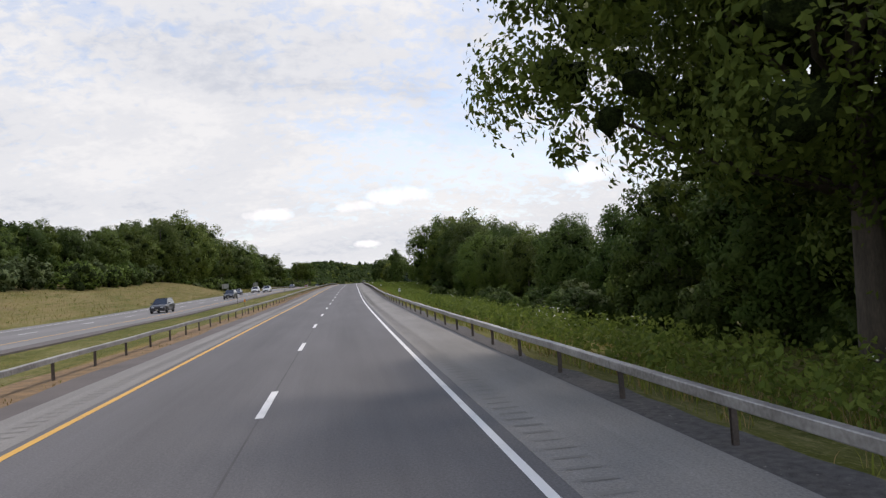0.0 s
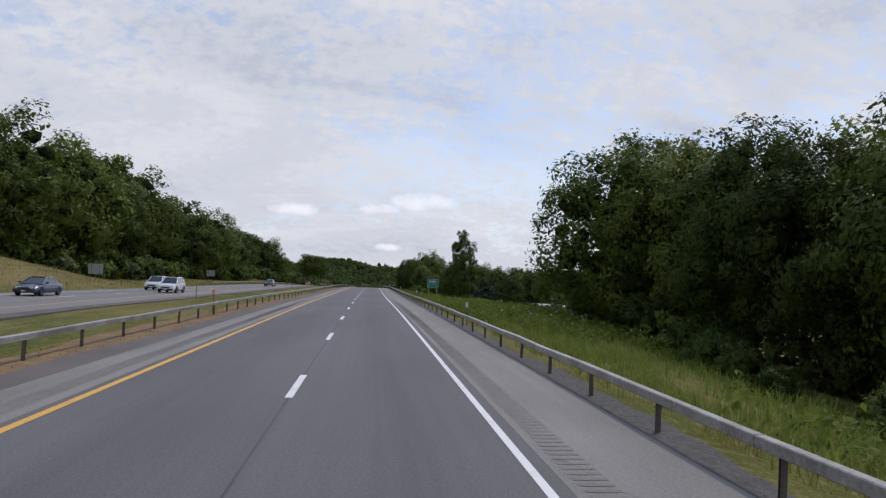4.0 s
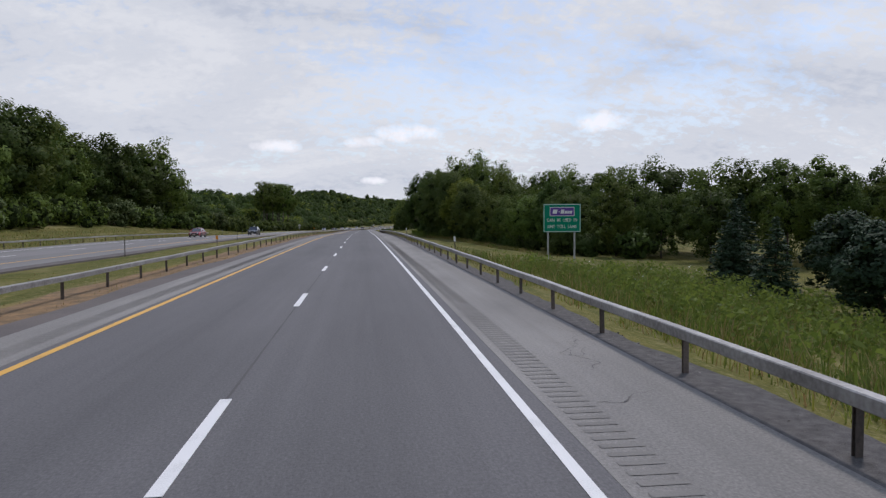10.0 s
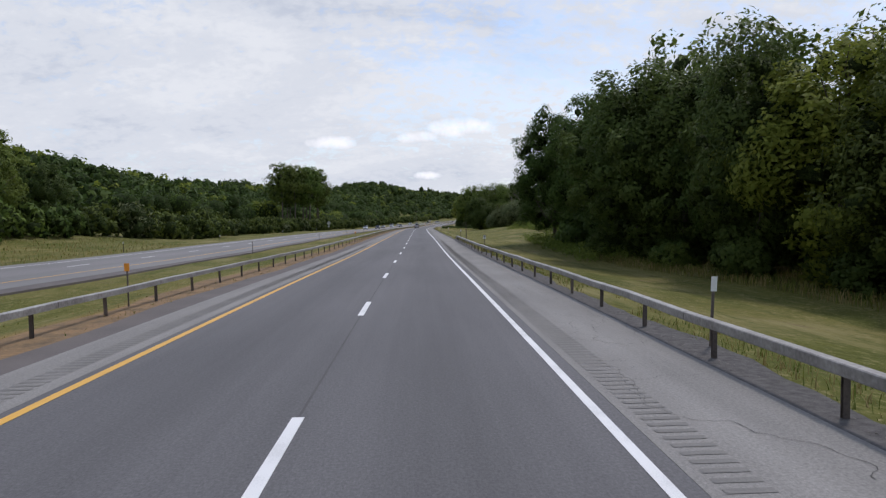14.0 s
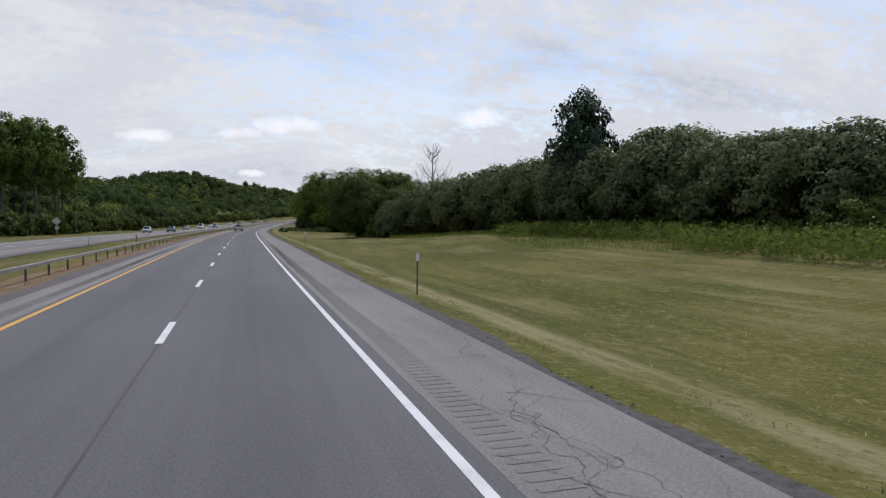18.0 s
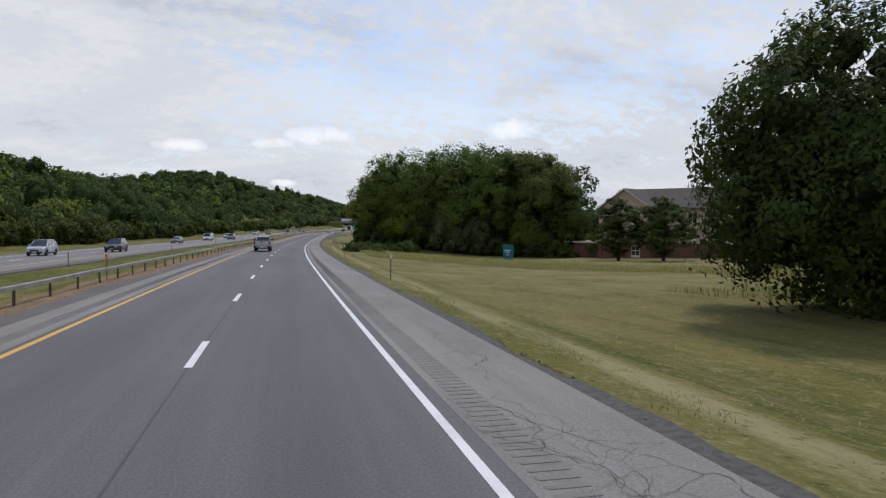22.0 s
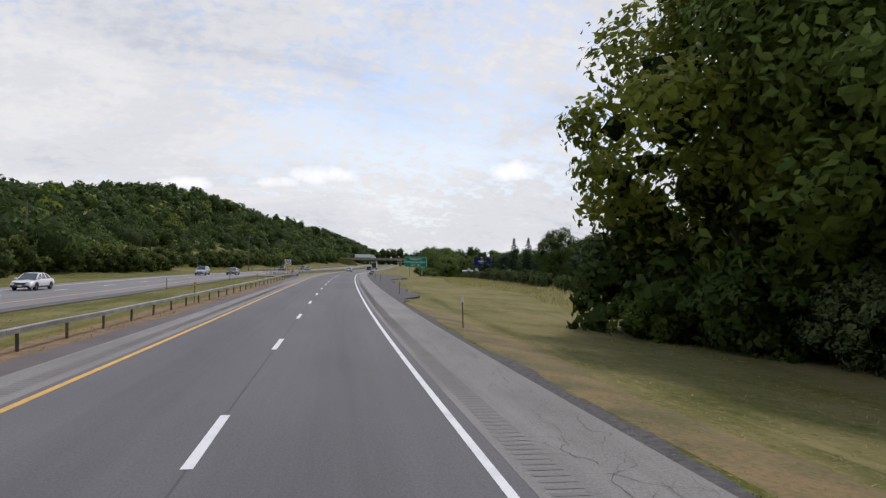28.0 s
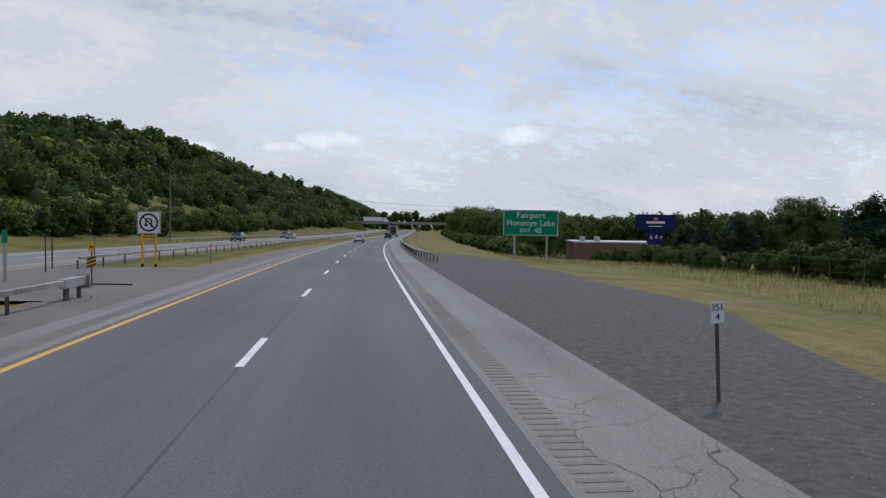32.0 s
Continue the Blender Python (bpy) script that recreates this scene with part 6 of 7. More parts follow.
def gable(parent, x0, x1, y, z, rise, thick, wall):
    b = bmesh.new()
    xm = (x0 + x1) / 2
    f0 = [b.verts.new(p) for p in ((x0, y, z), (x1, y, z), (xm, y, z + rise))]
    f1 = [b.verts.new(p) for p in ((x0, y + thick, z), (x1, y + thick, z), (xm, y + thick, z + rise))]
    b.faces.new(f0), b.faces.new(list(reversed(f1)))
    for i in range(3):
        b.faces.new((f0[i], f1[i], f1[(i + 1) % 3], f0[(i + 1) % 3]))
    part("gable", b, wall, parent)


def prism_roof(parent, x0, x1, y0, y1, z, rise, over=0.6, along="y", material=None):
    """Pitched roof; its ridge runs along y or x."""
    b = bmesh.new()
    x0, x1, y0, y1 = x0 - over, x1 + over, y0 - over, y1 + over
    t = 0.18
    if along == "y":
        xm = (x0 + x1) / 2
        prof = [(x0, z - 0.1), (xm, z + rise), (x1, z - 0.1), (x1, z - 0.1 + t), (xm, z + rise + t), (x0, z - 0.1 + t)]
        r0, r1 = [b.verts.new((x, y0, q)) for x, q in prof], [b.verts.new((x, y1, q)) for x, q in prof]
    else:
        ym = (y0 + y1) / 2
        prof = [(y0, z - 0.1), (ym, z + rise), (y1, z - 0.1), (y1, z - 0.1 + t), (ym, z + rise + t), (y0, z - 0.1 + t)]
        r0, r1 = [b.verts.new((x0, y, q)) for y, q in prof], [b.verts.new((x1, y, q)) for y, q in prof]
    for i in range(6):
        b.faces.new((r0[i], r0[(i + 1) % 6], r1[(i + 1) % 6], r1[i]))
    b.faces.new((r0[0], r0[5], r0[4], r0[1])), b.faces.new((r0[1], r0[4], r0[3], r0[2]))
    b.faces.new((r1[0], r1[1], r1[4], r1[5])), b.faces.new((r1[1], r1[2], r1[3], r1[4]))
    part("roof", b, material or M_ROOF, parent)


# three-storey hotel: local x runs along its front, -y faces the road
hotel = thing("hotel", rpose(732, 60.5, -1.9, -51), "beige three-storey hotel with brown gabled roofs and a brick base", "hotel")
W3, D3, H3 = 62.0, 17.0, 8.9
part("wall", boxes(((0, 0, 2.7), (W3, D3, H3))), M_STUCCO, hotel)
part("brick_base", boxes(((-0.08, -0.08, -1.5), (W3 + 0.08, D3 + 0.08, 2.7))), M_BRICK, hotel)
part("band", boxes(((-0.12, -0.12, 2.7), (W3 + 0.12, D3 + 0.12, 2.9))), M_TRIM, hotel)
part("band", boxes(((-0.12, -0.12, H3 - 0.25), (W3 + 0.12, D3 + 0.12, H3))), M_TRIM, hotel)
prism_roof(hotel, 0, W3, 0, D3, H3, 4.0, 0.6, "x")
for gx in (0.0, 26.0, 48.0):
    w = 10.5
    part("wing", boxes(((gx, -1.6, 2.7), (gx + w, 0.0, H3))), M_STUCCO, hotel)
    part("brick_base", boxes(((gx - 0.06, -1.68, -1.5), (gx + w + 0.06, -0.085, 2.7))), M_BRICK, hotel)
    part("band", boxes(((gx - 0.1, -1.72, H3 - 0.25), (gx + w + 0.1, -0.13, H3 + 0.02))), M_TRIM, hotel)
    gable(hotel, gx, gx + w, -1.6, H3, 3.7, 0.3, M_STUCCO)
    prism_roof(hotel, gx, gx + w, -1.6, D3 / 2 - 1.0, H3, 3.75, 0.5, "y")
    for s_ in (-1, 1):
        rb = bmesh.new()
        x0, x1 = (gx - 0.5, gx + w / 2) if s_ < 0 else (gx + w + 0.5, gx + w / 2)
        rb.faces.new([rb.verts.new(p) for p in ((x0, -2.13, H3 - 0.2), (x0, -2.13, H3 + 0.1), (x1, -2.13, H3 + 3.95), (x1, -2.13, H3 + 3.65))])
        part("verge_board", rb, M_TRIM, hotel)
    for z in (0.3, 3.6, 6.4):
        for x in ((gx + 7.6,) if gx == 0.0 else (gx + 2.6, gx + 7.9)):
            window(hotel, x, z, 1.5, 1.7, -1.6 if z > 2 else -1.68)
for x in (13.5, 17.5, 21.5, 39.5, 43.5):
    for z in (3.6, 6.4):
        window(hotel, x, z, 1.5, 1.7, 0.0)
for z in (3.6, 6.4):
    e = new("end_window")
    e.empty_display_size, e.parent = 0.1, hotel
    e.matrix_basis = pose(0, D3 * 0.35, 0, 0, 0, -90)
    window(e, 0, z, 1.3, 1.7, 0.0)
part("drainpipe", boxes(((37.2, -0.2, 0), (37.4, -0.05, H3))), M_TRIM, hotel)
part("entrance_wing", boxes(((-9.5, 3, -1.5), (-0.2, 13, 2.2))), M_BRICK, hotel, "low brick wing with a flat roof")
part("wing_roof", boxes(((-10, 2.4, 2.2), (0.0, 13.6, 2.5))), M_TRIM, hotel)

# long brown flat-roofed building above the bank
shed = thing("flat_building", rpose(503, 40.5, 1.2, 0), "long brown flat-roofed building behind the bushes", "building")
part("wall", boxes(((0, 0, -1), (18, 33, 3.9))), M_BROWN_WALL, shed)
part("fascia", boxes(((-0.35, -0.35, 3.9), (18.35, 33.35, 4.35))), M_BLACK, shed, "dark roof edge")
part("band", boxes(((-0.06, 1, 2.9), (-0.002, 32, 3.2))), M_BLACK, shed)
for i in range(9):
    part("louvre", boxes(((-0.05, 2.0 + 3.4 * i, 2.3), (-0.003, 4.6 + 3.4 * i, 2.8))), M_BLACK, shed)

# low buildings down in the valley
def low_building(s, u, w, d, h, turn, wall, label):
    b = thing("low_building", rpose(s, u, lie(s, u) - 0.3, turn), label, "building", "low buildings in the valley")
    part("wall", boxes(((0, 0, -0.5), (w, d, h))), wall, b)
    part("roof", boxes(((-0.6, -0.6, h), (w + 0.6, d + 0.6, h + 0.35))), M_METAL_ROOF, b, "pale flat metal roof")
    for i in range(int(d / 3.2)):
        part("window_bay", boxes(((-0.05, 0.8 + 3.2 * i, 0.9), (-0.004, 2.6 + 3.2 * i, h - 0.8))), M_WINDOW, b)
        part("pier", boxes(((-0.12, 2.85 + 3.2 * i, -0.2), (-0.002, 3.2 + 3.2 * i, h))), M_TRIM, b)


low_building(262, 47, 16, 36, 3.5, 0, M_BROWN_WALL, "low dark building with a pale flat roof in the valley")
low_building(322, 78, 20, 16, 3.4, 12, M_TAN_BRICK, "low brick building with a pale roof among the trees")

brick = thing("brick_building", rpose(992, 36, -3.3, -8), "low brown brick commercial building with a flat roof", "building")
part("wall", boxes(((0, 0, -0.5), (15, 12, 4.1))), M_TAN_BRICK, brick)
part("coping", boxes(((-0.15, -0.15, 4.1), (15.15, 12.15, 4.35))), M_METAL_ROOF, brick)
part("door", boxes(((6.5, -0.05, 0), (8.4, -0.004, 1.9))), M_BLACK, brick, "dark double door")
part("side_door", boxes(((9.3, -0.05, 0), (10.1, -0.004, 1.5))), M_BLACK, brick)
part("notice", boxes(((9.5, -0.08, 0.8), (9.9, -0.054, 1.3))), M_WHITE_SIGN, brick)
for x in (1.5, 4.0):
    part("roof_unit", boxes(((x, 3, 4.35), (x + 0.9, 4.2, 5.1)), bevel=0.05), M_GALV, brick)

house = thing("house", rpose(872, 62, -0.9, 20), "pale grey house with a dark pitched roof behind the fence", "house")
part("wall", boxes(((0, 0, -0.5), (14, 9, 3.0))), M_TRIM, house)
gable(house, 4, 9, -0.5, 3.0, 2.2, 0.3, M_TRIM)
part("porch_wall", boxes(((4, -0.5, -0.5), (9, -0.004, 3.0))), M_TRIM, house)
prism_roof(house, 0, 14, 0, 9, 3.0, 2.6, 0.5, "x")
prism_roof(house, 4, 9, -0.5, 4, 3.0, 2.25, 0.3, "y")
for x in (2.0, 11.5):
    window(house, x, 1.0, 1.2, 1.3, 0.0)
window(house, 6.5, 1.0, 1.4, 1.4, -0.5)

# ---------- the overpass far ahead ----------
M_CONCRETE = mat("stained_concrete", (0.30, 0.28, 0.25), (0.17, 0.16, 0.145), 0.9, scale=0.5, fine=8, bump=0.3)
overpass = thing("overpass", rpose(1385, 0, 0, 12), "low concrete road bridge crossing over the highway", "bridge", kind="structure")
part("deck", boxes(((-34, -5, 4.9), (36, 5, 5.9))), M_CONCRETE, overpass)
for y in (-5.0, 4.7):
    part("parapet", boxes(((-46, y, 5.9), (46, y + 0.3, 6.7)), bevel=0.03), M_CONCRETE, overpass)
for x in (-14, 8, 30):
    part("pier", boxes(((x - 0.6, -4, -1.5), (x + 0.6, 4, 4.3)), ((x - 0.8, -4.6, 4.3), (x + 0.8, 4.6, 4.92)), bevel=0.05), M_CONCRETE, overpass)
for x0, x1, x2 in ((-120, -46, -30), (120, 46, 34)):
    b = bmesh.new()
    pts = [(x0, 0.0), (x1, 5.8), (x2 + (x1 - x2) * 0.4, 5.8), (x2, -1.0), (x0, -1.0)]
    rings = [[b.verts.new((x, y, z)) for x, z in pts] for y in (-11, 11)]
    b.faces.new(rings[0]), b.faces.new(rings[1][::-1])
    for i in range(5):
        b.faces.new((rings[0][i], rings[0][(i + 1) % 5], rings[1][(i + 1) % 5], rings[1][i]))
    bmesh.ops.recalc_face_normals(b, faces=b.faces)
    part("embankment", b, M_GRASS, overpass, "grassed approach bank")
# ---------- vehicles: local +y is forward, x to the right, wheels on z = 0 ----------
def paint(name, c, metal=0.35):
    return mat(name, c, tuple(v * 0.9 for v in c), 0.32, metal, scale=0.8, fine=200, bump=0.0, coat=0.8)


P_SILVER, P_WHITE, P_BLACK, P_RED, P_GREY, P_BLUE = (paint("silver_paint", (0.50, 0.52, 0.56), 0.12), paint("white_car_paint", (0.78, 0.78, 0.77), 0.0), paint("black_car_paint", (0.015, 0.015, 0.018), 0.2),
                                                     paint("red_car_paint", (0.26, 0.02, 0.025), 0.3), paint("grey_car_paint", (0.16, 0.165, 0.175)), paint("blue_car_paint", (0.03, 0.05, 0.11)))


def loft(sections, close=True):
    """Skin over cross-sections, each a list of points with the same count; the ends are closed."""
    bm = bmesh.new()
    rings = [[bm.verts.new(p) for p in sec] for sec in sections]
    n = len(rings[0])
    for a, b in zip(rings, rings[1:]):
        for i in range(n):
            bm.faces.new((a[i], a[(i + 1) % n], b[(i + 1) % n], b[i]))
    if close:
        bm.faces.new(list(reversed(rings[0]))), bm.faces.new(rings[-1])
    bmesh.ops.recalc_face_normals(bm, faces=bm.faces)
    return bm


def hull(profile, w, low, tuck=0.10, crown=0.04):
    """Body shell: profile is a list of (y, top z); w the full width. Rounded shoulders and tucked sills."""
    secs = []
    for y, top, k in profile:
        h = w / 2 * k
        secs.append([(-h + tuck, y, low), (-h, y, low + 0.14), (-h - 0.012, y, (low + top) / 2), (-h + 0.02, y, top - 0.09), (-h + 0.10, y, top - 0.015), (0, y, top + crown * 0.4),
                     (h - 0.10, y, top - 0.015), (h - 0.02, y, top - 0.09), (h + 0.012, y, (low + top) / 2), (h, y, low + 0.14), (h - tuck, y, low)])
    return loft(secs)


def wheel(parent, x, y, r, w):
    b = bmesh.new()
    sgn = 1 if x > 0 else -1
    ring = [(w / 2, r * 0.62), (w / 2 - 0.01, r * 0.92), (w / 2 - 0.05, r), (-w / 2 + 0.05, r), (-w / 2 + 0.01, r * 0.92), (-w / 2, r * 0.62)]
    n, rows = 20, []
    for k in range(n):
        a = 2 * math.pi * k / n
        rows.append([b.verts.new((x + q, y + rr * math.cos(a), r + rr * math.sin(a))) for q, rr in ring])
    for k in range(n):
        p, q = rows[k], rows[(k + 1) % n]
        for i in range(len(ring)):
            b.faces.new((p[i], p[(i + 1) % len(ring)], q[(i + 1) % len(ring)], q[i]))
    wh = part("wheel", b, M_TYRE, parent, smooth=True)
    b = bmesh.new()
    xo = x + sgn * (w / 2 - 0.03)
    hub = [b.verts.new((xo + sgn * 0.015, y + 0.2 * r * math.cos(t), r + 0.2 * r * math.sin(t))) for t in [2 * math.pi * i / 10 for i in range(10)]]
    b.faces.new(hub)
    for k in range(5):
        a = 2 * math.pi * k / 5
        pts = [(0.15, -0.35), (0.15, 0.35), (0.62, 0.16), (0.62, -0.16)]
        b.faces.new([b.verts.new((xo, y + r * rr * math.cos(a + da), r + r * rr * math.sin(a + da))) for rr, da in pts])
    rim = [[b.verts.new((xo, y + rr * r * math.cos(t), r + rr * r * math.sin(t))) for rr in (0.56, 0.64)] for t in [2 * math.pi * i / 24 for i in range(24)]]
    for i in range(24):
        b.faces.new((rim[i][0], rim[i][1], rim[(i + 1) % 24][1], rim[(i + 1) % 24][0]))
    part("rim", b, M_RIM, wh, "five-spoke alloy rim")
    b = bmesh.new()
    b.faces.new([b.verts.new((xo - sgn * 0.05, y + 0.62 * r * math.cos(t), r + 0.62 * r * math.sin(t))) for t in [2 * math.pi * i / 20 for i in range(20)]])
    part("brake_well", b, M_BLACK, wh)


def quad(pts):
    b = bmesh.new()
    b.faces.new([b.verts.new(p) for p in pts])
    return b


def arch(parent, x, y, r, colour):
    """Dark wheel arch lining with a lip."""
    b = bmesh.new()
    sgn = 1 if x > 0 else -1
    inner = [(x, y + r * math.cos(t), max(0.28, r * 0.86 + r * math.sin(t))) for t in [math.pi * i / 14 for i in range(15)]]
    b.faces.new([b.verts.new(p) for p in inner])
    part("wheel_arch", b, M_BLACK, parent)


def greenhouse(parent, y0, y1, y2, y3, w0, w1, z0, z1, colour, pillars=(0.5,)):
    """Cabin: glass all round between belt and roof, a roof panel and pillars. y0 rear foot, y1 rear top, y2 front top, y3 front foot."""
    a, b = w0 / 2, w1 / 2
    part("roof", loft([[(-b, y1, z1 - 0.03), (-b + 0.08, y1, z1 + 0.02), (b - 0.08, y1, z1 + 0.02), (b, y1, z1 - 0.03)], [(-b - 0.01, (y1 + y2) / 2, z1), (-b + 0.08, (y1 + y2) / 2, z1 + 0.06), (b - 0.08, (y1 + y2) / 2, z1 + 0.06), (b + 0.01, (y1 + y2) / 2, z1)],
                       [(-b, y2, z1 - 0.03), (-b + 0.08, y2, z1 + 0.02), (b - 0.08, y2, z1 + 0.02), (b, y2, z1 - 0.03)]]), colour, parent)
    part("rear_window", quad([(-a + 0.1, y0, z0), (a - 0.1, y0, z0), (b - 0.06, y1, z1 - 0.02), (-b + 0.06, y1, z1 - 0.02)]), M_GLASS, parent)
    part("windscreen", quad([(a - 0.06, y3, z0), (-a + 0.06, y3, z0), (-b + 0.04, y2, z1 - 0.02), (b - 0.04, y2, z1 - 0.02)]), M_GLASS, parent)
    for sg in (-1, 1):
        cuts = [0.0, *pillars, 1.0]
        for c0, c1 in zip(cuts, cuts[1:]):
            f = lambda k, lo: (y0 + (y3 - y0) * k) if lo else (y1 + (y2 - y1) * k)
            e = 0.022
            pts = [(sg * a, f(c0 + e, True), z0), (sg * a, f(c1 - e, True), z0), (sg * b, f(c1 - e, False), z1 - 0.03), (sg * b, f(c0 + e, False), z1 - 0.03)]
            part("side_window", quad(pts if sg > 0 else pts[::-1]), M_GLASS, parent)
        for k in cuts:
            f0, f1 = y0 + (y3 - y0) * k, y1 + (y2 - y1) * k
            d = 0.055 if 0 < k < 1 else 0.07
            part("pillar", loft([[(sg * (a + 0.006), f0 - d, z0 - 0.03), (sg * (a + 0.006), f0 + d, z0 - 0.03), (sg * (a - 0.06), f0 + d, z0 - 0.03), (sg * (a - 0.06), f0 - d, z0 - 0.03)],
                                 [(sg * (b + 0.006), f1 - d, z1), (sg * (b + 0.006), f1 + d, z1), (sg * (b - 0.06), f1 + d, z1), (sg * (b - 0.06), f1 - d, z1)]]), colour, parent)


def car(m, kind, colour, label, group="oncoming cars"):
    t = thing("car", m, label, "car", group)
    if kind == "sedan":
        L, w, r, wb = 4.7, 1.82, 0.33, 2.75
        prof = [(-L / 2, 0.72, 0.90), (-L / 2 + 0.12, 0.93, 0.95), (-1.45, 0.98, 1.0), (0.85, 0.93, 1.0), (1.9, 0.80, 0.97), (L / 2 - 0.12, 0.66, 0.90), (L / 2, 0.52, 0.84)]
        cab = (-1.75, -1.05, 0.25, 1.15, 1.62, 1.22, 0.93, 1.42)
    elif kind == "van":
        L, w, r, wb = 5.3, 2.0, 0.36, 3.2
        prof = [(-L / 2, 1.0, 0.95), (-L / 2 + 0.1, 1.16, 0.98), (-1.0, 1.18, 1.0), (1.3, 1.12, 1.0), (2.2, 0.95, 0.97), (L / 2 - 0.1, 0.8, 0.92), (L / 2, 0.6, 0.88)]
        cab = (-2.55, -2.45, 0.9, 1.75, 1.85, 1.62, 1.14, 1.98)
    else:
        L, w, r, wb = 4.6, 1.86, 0.36, 2.7
        prof = [(-L / 2, 0.85, 0.92), (-L / 2 + 0.1, 1.03, 0.96), (-1.3, 1.08, 1.0), (0.8, 1.04, 1.0), (1.75, 0.98, 0.97), (L / 2 - 0.12, 0.82, 0.92), (L / 2, 0.6, 0.86)]
        cab = (-2.12, -1.75, 0.2, 1.05, 1.70, 1.36, 1.04, 1.66)
    part("body", hull(prof, w, 0.26), colour, t, smooth=False)
    greenhouse(t, *cab, colour, (0.33, 0.66))
    for sg in (-1, 1):
        for y in (-wb / 2 - 0.05, wb / 2 + 0.05):
            arch(t, sg * (w / 2 + 0.016), y, r + 0.06, colour)
            wheel(t, sg * (w / 2 - 0.09), y, r, 0.22)
        part("headlight", boxes(((sg * (w / 2 - 0.44) - 0.16, L / 2 - 0.20, 0.58), (sg * (w / 2 - 0.44) + 0.16, L / 2 - 0.03, 0.73)), bevel=0.02), M_LAMP, t)
        part("tail_light", boxes(((sg * (w / 2 - 0.24) - 0.15, -L / 2 - 0.015, 0.70), (sg * (w / 2 - 0.24) + 0.15, -L / 2 + 0.15, 0.86)), bevel=0.02), M_RED, t)
        part("mirror", boxes(((sg * (w / 2 + 0.08) - 0.1, cab[3] - 0.35, cab[6] + 0.02), (sg * (w / 2 + 0.08) + 0.1, cab[3] - 0.25, cab[6] + 0.16)), bevel=0.02), colour, t)
        part("sill", boxes(((sg * (w / 2 - 0.03) - 0.03, -wb / 2 + 0.4, 0.24), (sg * (w / 2 - 0.03) + 0.03, wb / 2 - 0.4, 0.36))), M_PLASTIC, t)
    part("grille", boxes(((-0.42, L / 2 - 0.06, 0.50), (0.42, L / 2 + 0.012, 0.66))), M_PLASTIC, t)
    part("front_bumper", boxes(((-w * 0.40, L / 2 - 0.12, 0.26), (w * 0.40, L / 2 + 0.035, 0.46)), bevel=0.03), M_PLASTIC, t)
    part("rear_bumper", boxes(((-w * 0.43, -L / 2 - 0.04, 0.28), (w * 0.43, -L / 2 + 0.12, 0.55)), bevel=0.03), M_PLASTIC, t)
    part("number_plate", boxes(((-0.16, L / 2 + 0.036, 0.36), (0.16, L / 2 + 0.046, 0.46))), M_PLATE, t)
    return t


NEAR, FAR = -20.0, -24.2
for s, u, kind, colour, label in (
        (82, NEAR, "suv", P_BLACK, "black sport utility car on the far carriageway"),
        (128, NEAR, "suv", P_BLACK, "dark sport utility car coming towards the camera"),
        (162, FAR, "sedan", P_BLUE, "dark blue sedan on the far carriageway"),
        (183, NEAR, "suv", P_WHITE, "white sport utility car in the lane by the median"),
        (192, FAR, "suv", P_WHITE, "white car in the outer oncoming lane"),
        (255, NEAR, "sedan", P_BLACK, "black sedan far off on the oncoming lanes"),
        (384, FAR, "sedan", P_RED, "dark red sedan on the far carriageway"),
        (413, NEAR, "suv", P_BLACK, "dark car with lit-up windscreen on the far carriageway"),
        (687, FAR, "suv", P_SILVER, "silver sport utility car in the outer oncoming lane"),
        (700, NEAR, "suv", P_BLACK, "black car by the median on the far carriageway"),
        (762, FAR, "sedan", P_GREY, "dark grey sedan on the far carriageway"),
        (800, FAR, "van", P_WHITE, "white van in the outer oncoming lane"),
        (812, NEAR, "suv", P_GREY, "grey car in the oncoming lane by the median"),
        (832, FAR, "sedan", P_WHITE, "white sedan on the far carriageway"),
        (899, FAR, "suv", P_SILVER, "silver-blue sport utility car near the crossover"),
        (906, NEAR, "sedan", P_BLACK, "black sedan passing the crossover"),
        (1006, FAR, "suv", P_BLACK, "black sport utility car beyond the crossover"),
        (1040, NEAR, "sedan", P_GREY, "grey sedan beyond the crossover"),
        (1056, FAR, "suv", P_GREY, "grey car in the distance on the oncoming lanes")):
    car(rpose(s, u, -0.048, 180, True), kind, colour, label)
car(rpose(1010, -1.8, 0.001, 0, True), "sedan", P_WHITE, "white car far ahead in the same direction", "cars ahead")
car(rpose(1075, 1.8, 0.001, 0, True), "suv", P_BLACK, "dark car far ahead in the same direction", "cars ahead")

# ---------- the silver pickup ----------
pk = thing("pickup_truck", rpose(698.5, -1.75, 0.001, 0, True), "silver single-cab pickup truck in the passing lane", "pickup truck")
W, R = 2.0, 0.41
part("bed_side", boxes(((-W / 2, -2.78, 0.62), (-W / 2 + 0.12, -0.32, 1.36)), bevel=0.035), P_SILVER, pk)
part("bed_side", boxes(((W / 2 - 0.12, -2.78, 0.62), (W / 2, -0.32, 1.36)), bevel=0.035), P_SILVER, pk)
part("bed_floor", boxes(((-W / 2 + 0.12, -2.74, 0.62), (W / 2 - 0.12, -0.34, 0.78))), M_PLASTIC, pk)
part("bed_cover", boxes(((-W / 2 + 0.02, -2.80, 1.36), (W / 2 - 0.02, -0.36, 1.42)), bevel=0.02), M_PLASTIC, pk, "black folding bed cover")
gate = part("tailgate", boxes(((-0.83, -2.86, 0.76), (0.83, -2.78, 1.34)), bevel=0.02), P_SILVER, pk)
part("handle", boxes(((-0.14, -2.885, 1.16), (0.14, -2.861, 1.28)), bevel=0.01), M_PLASTIC, gate, "black tailgate handle")
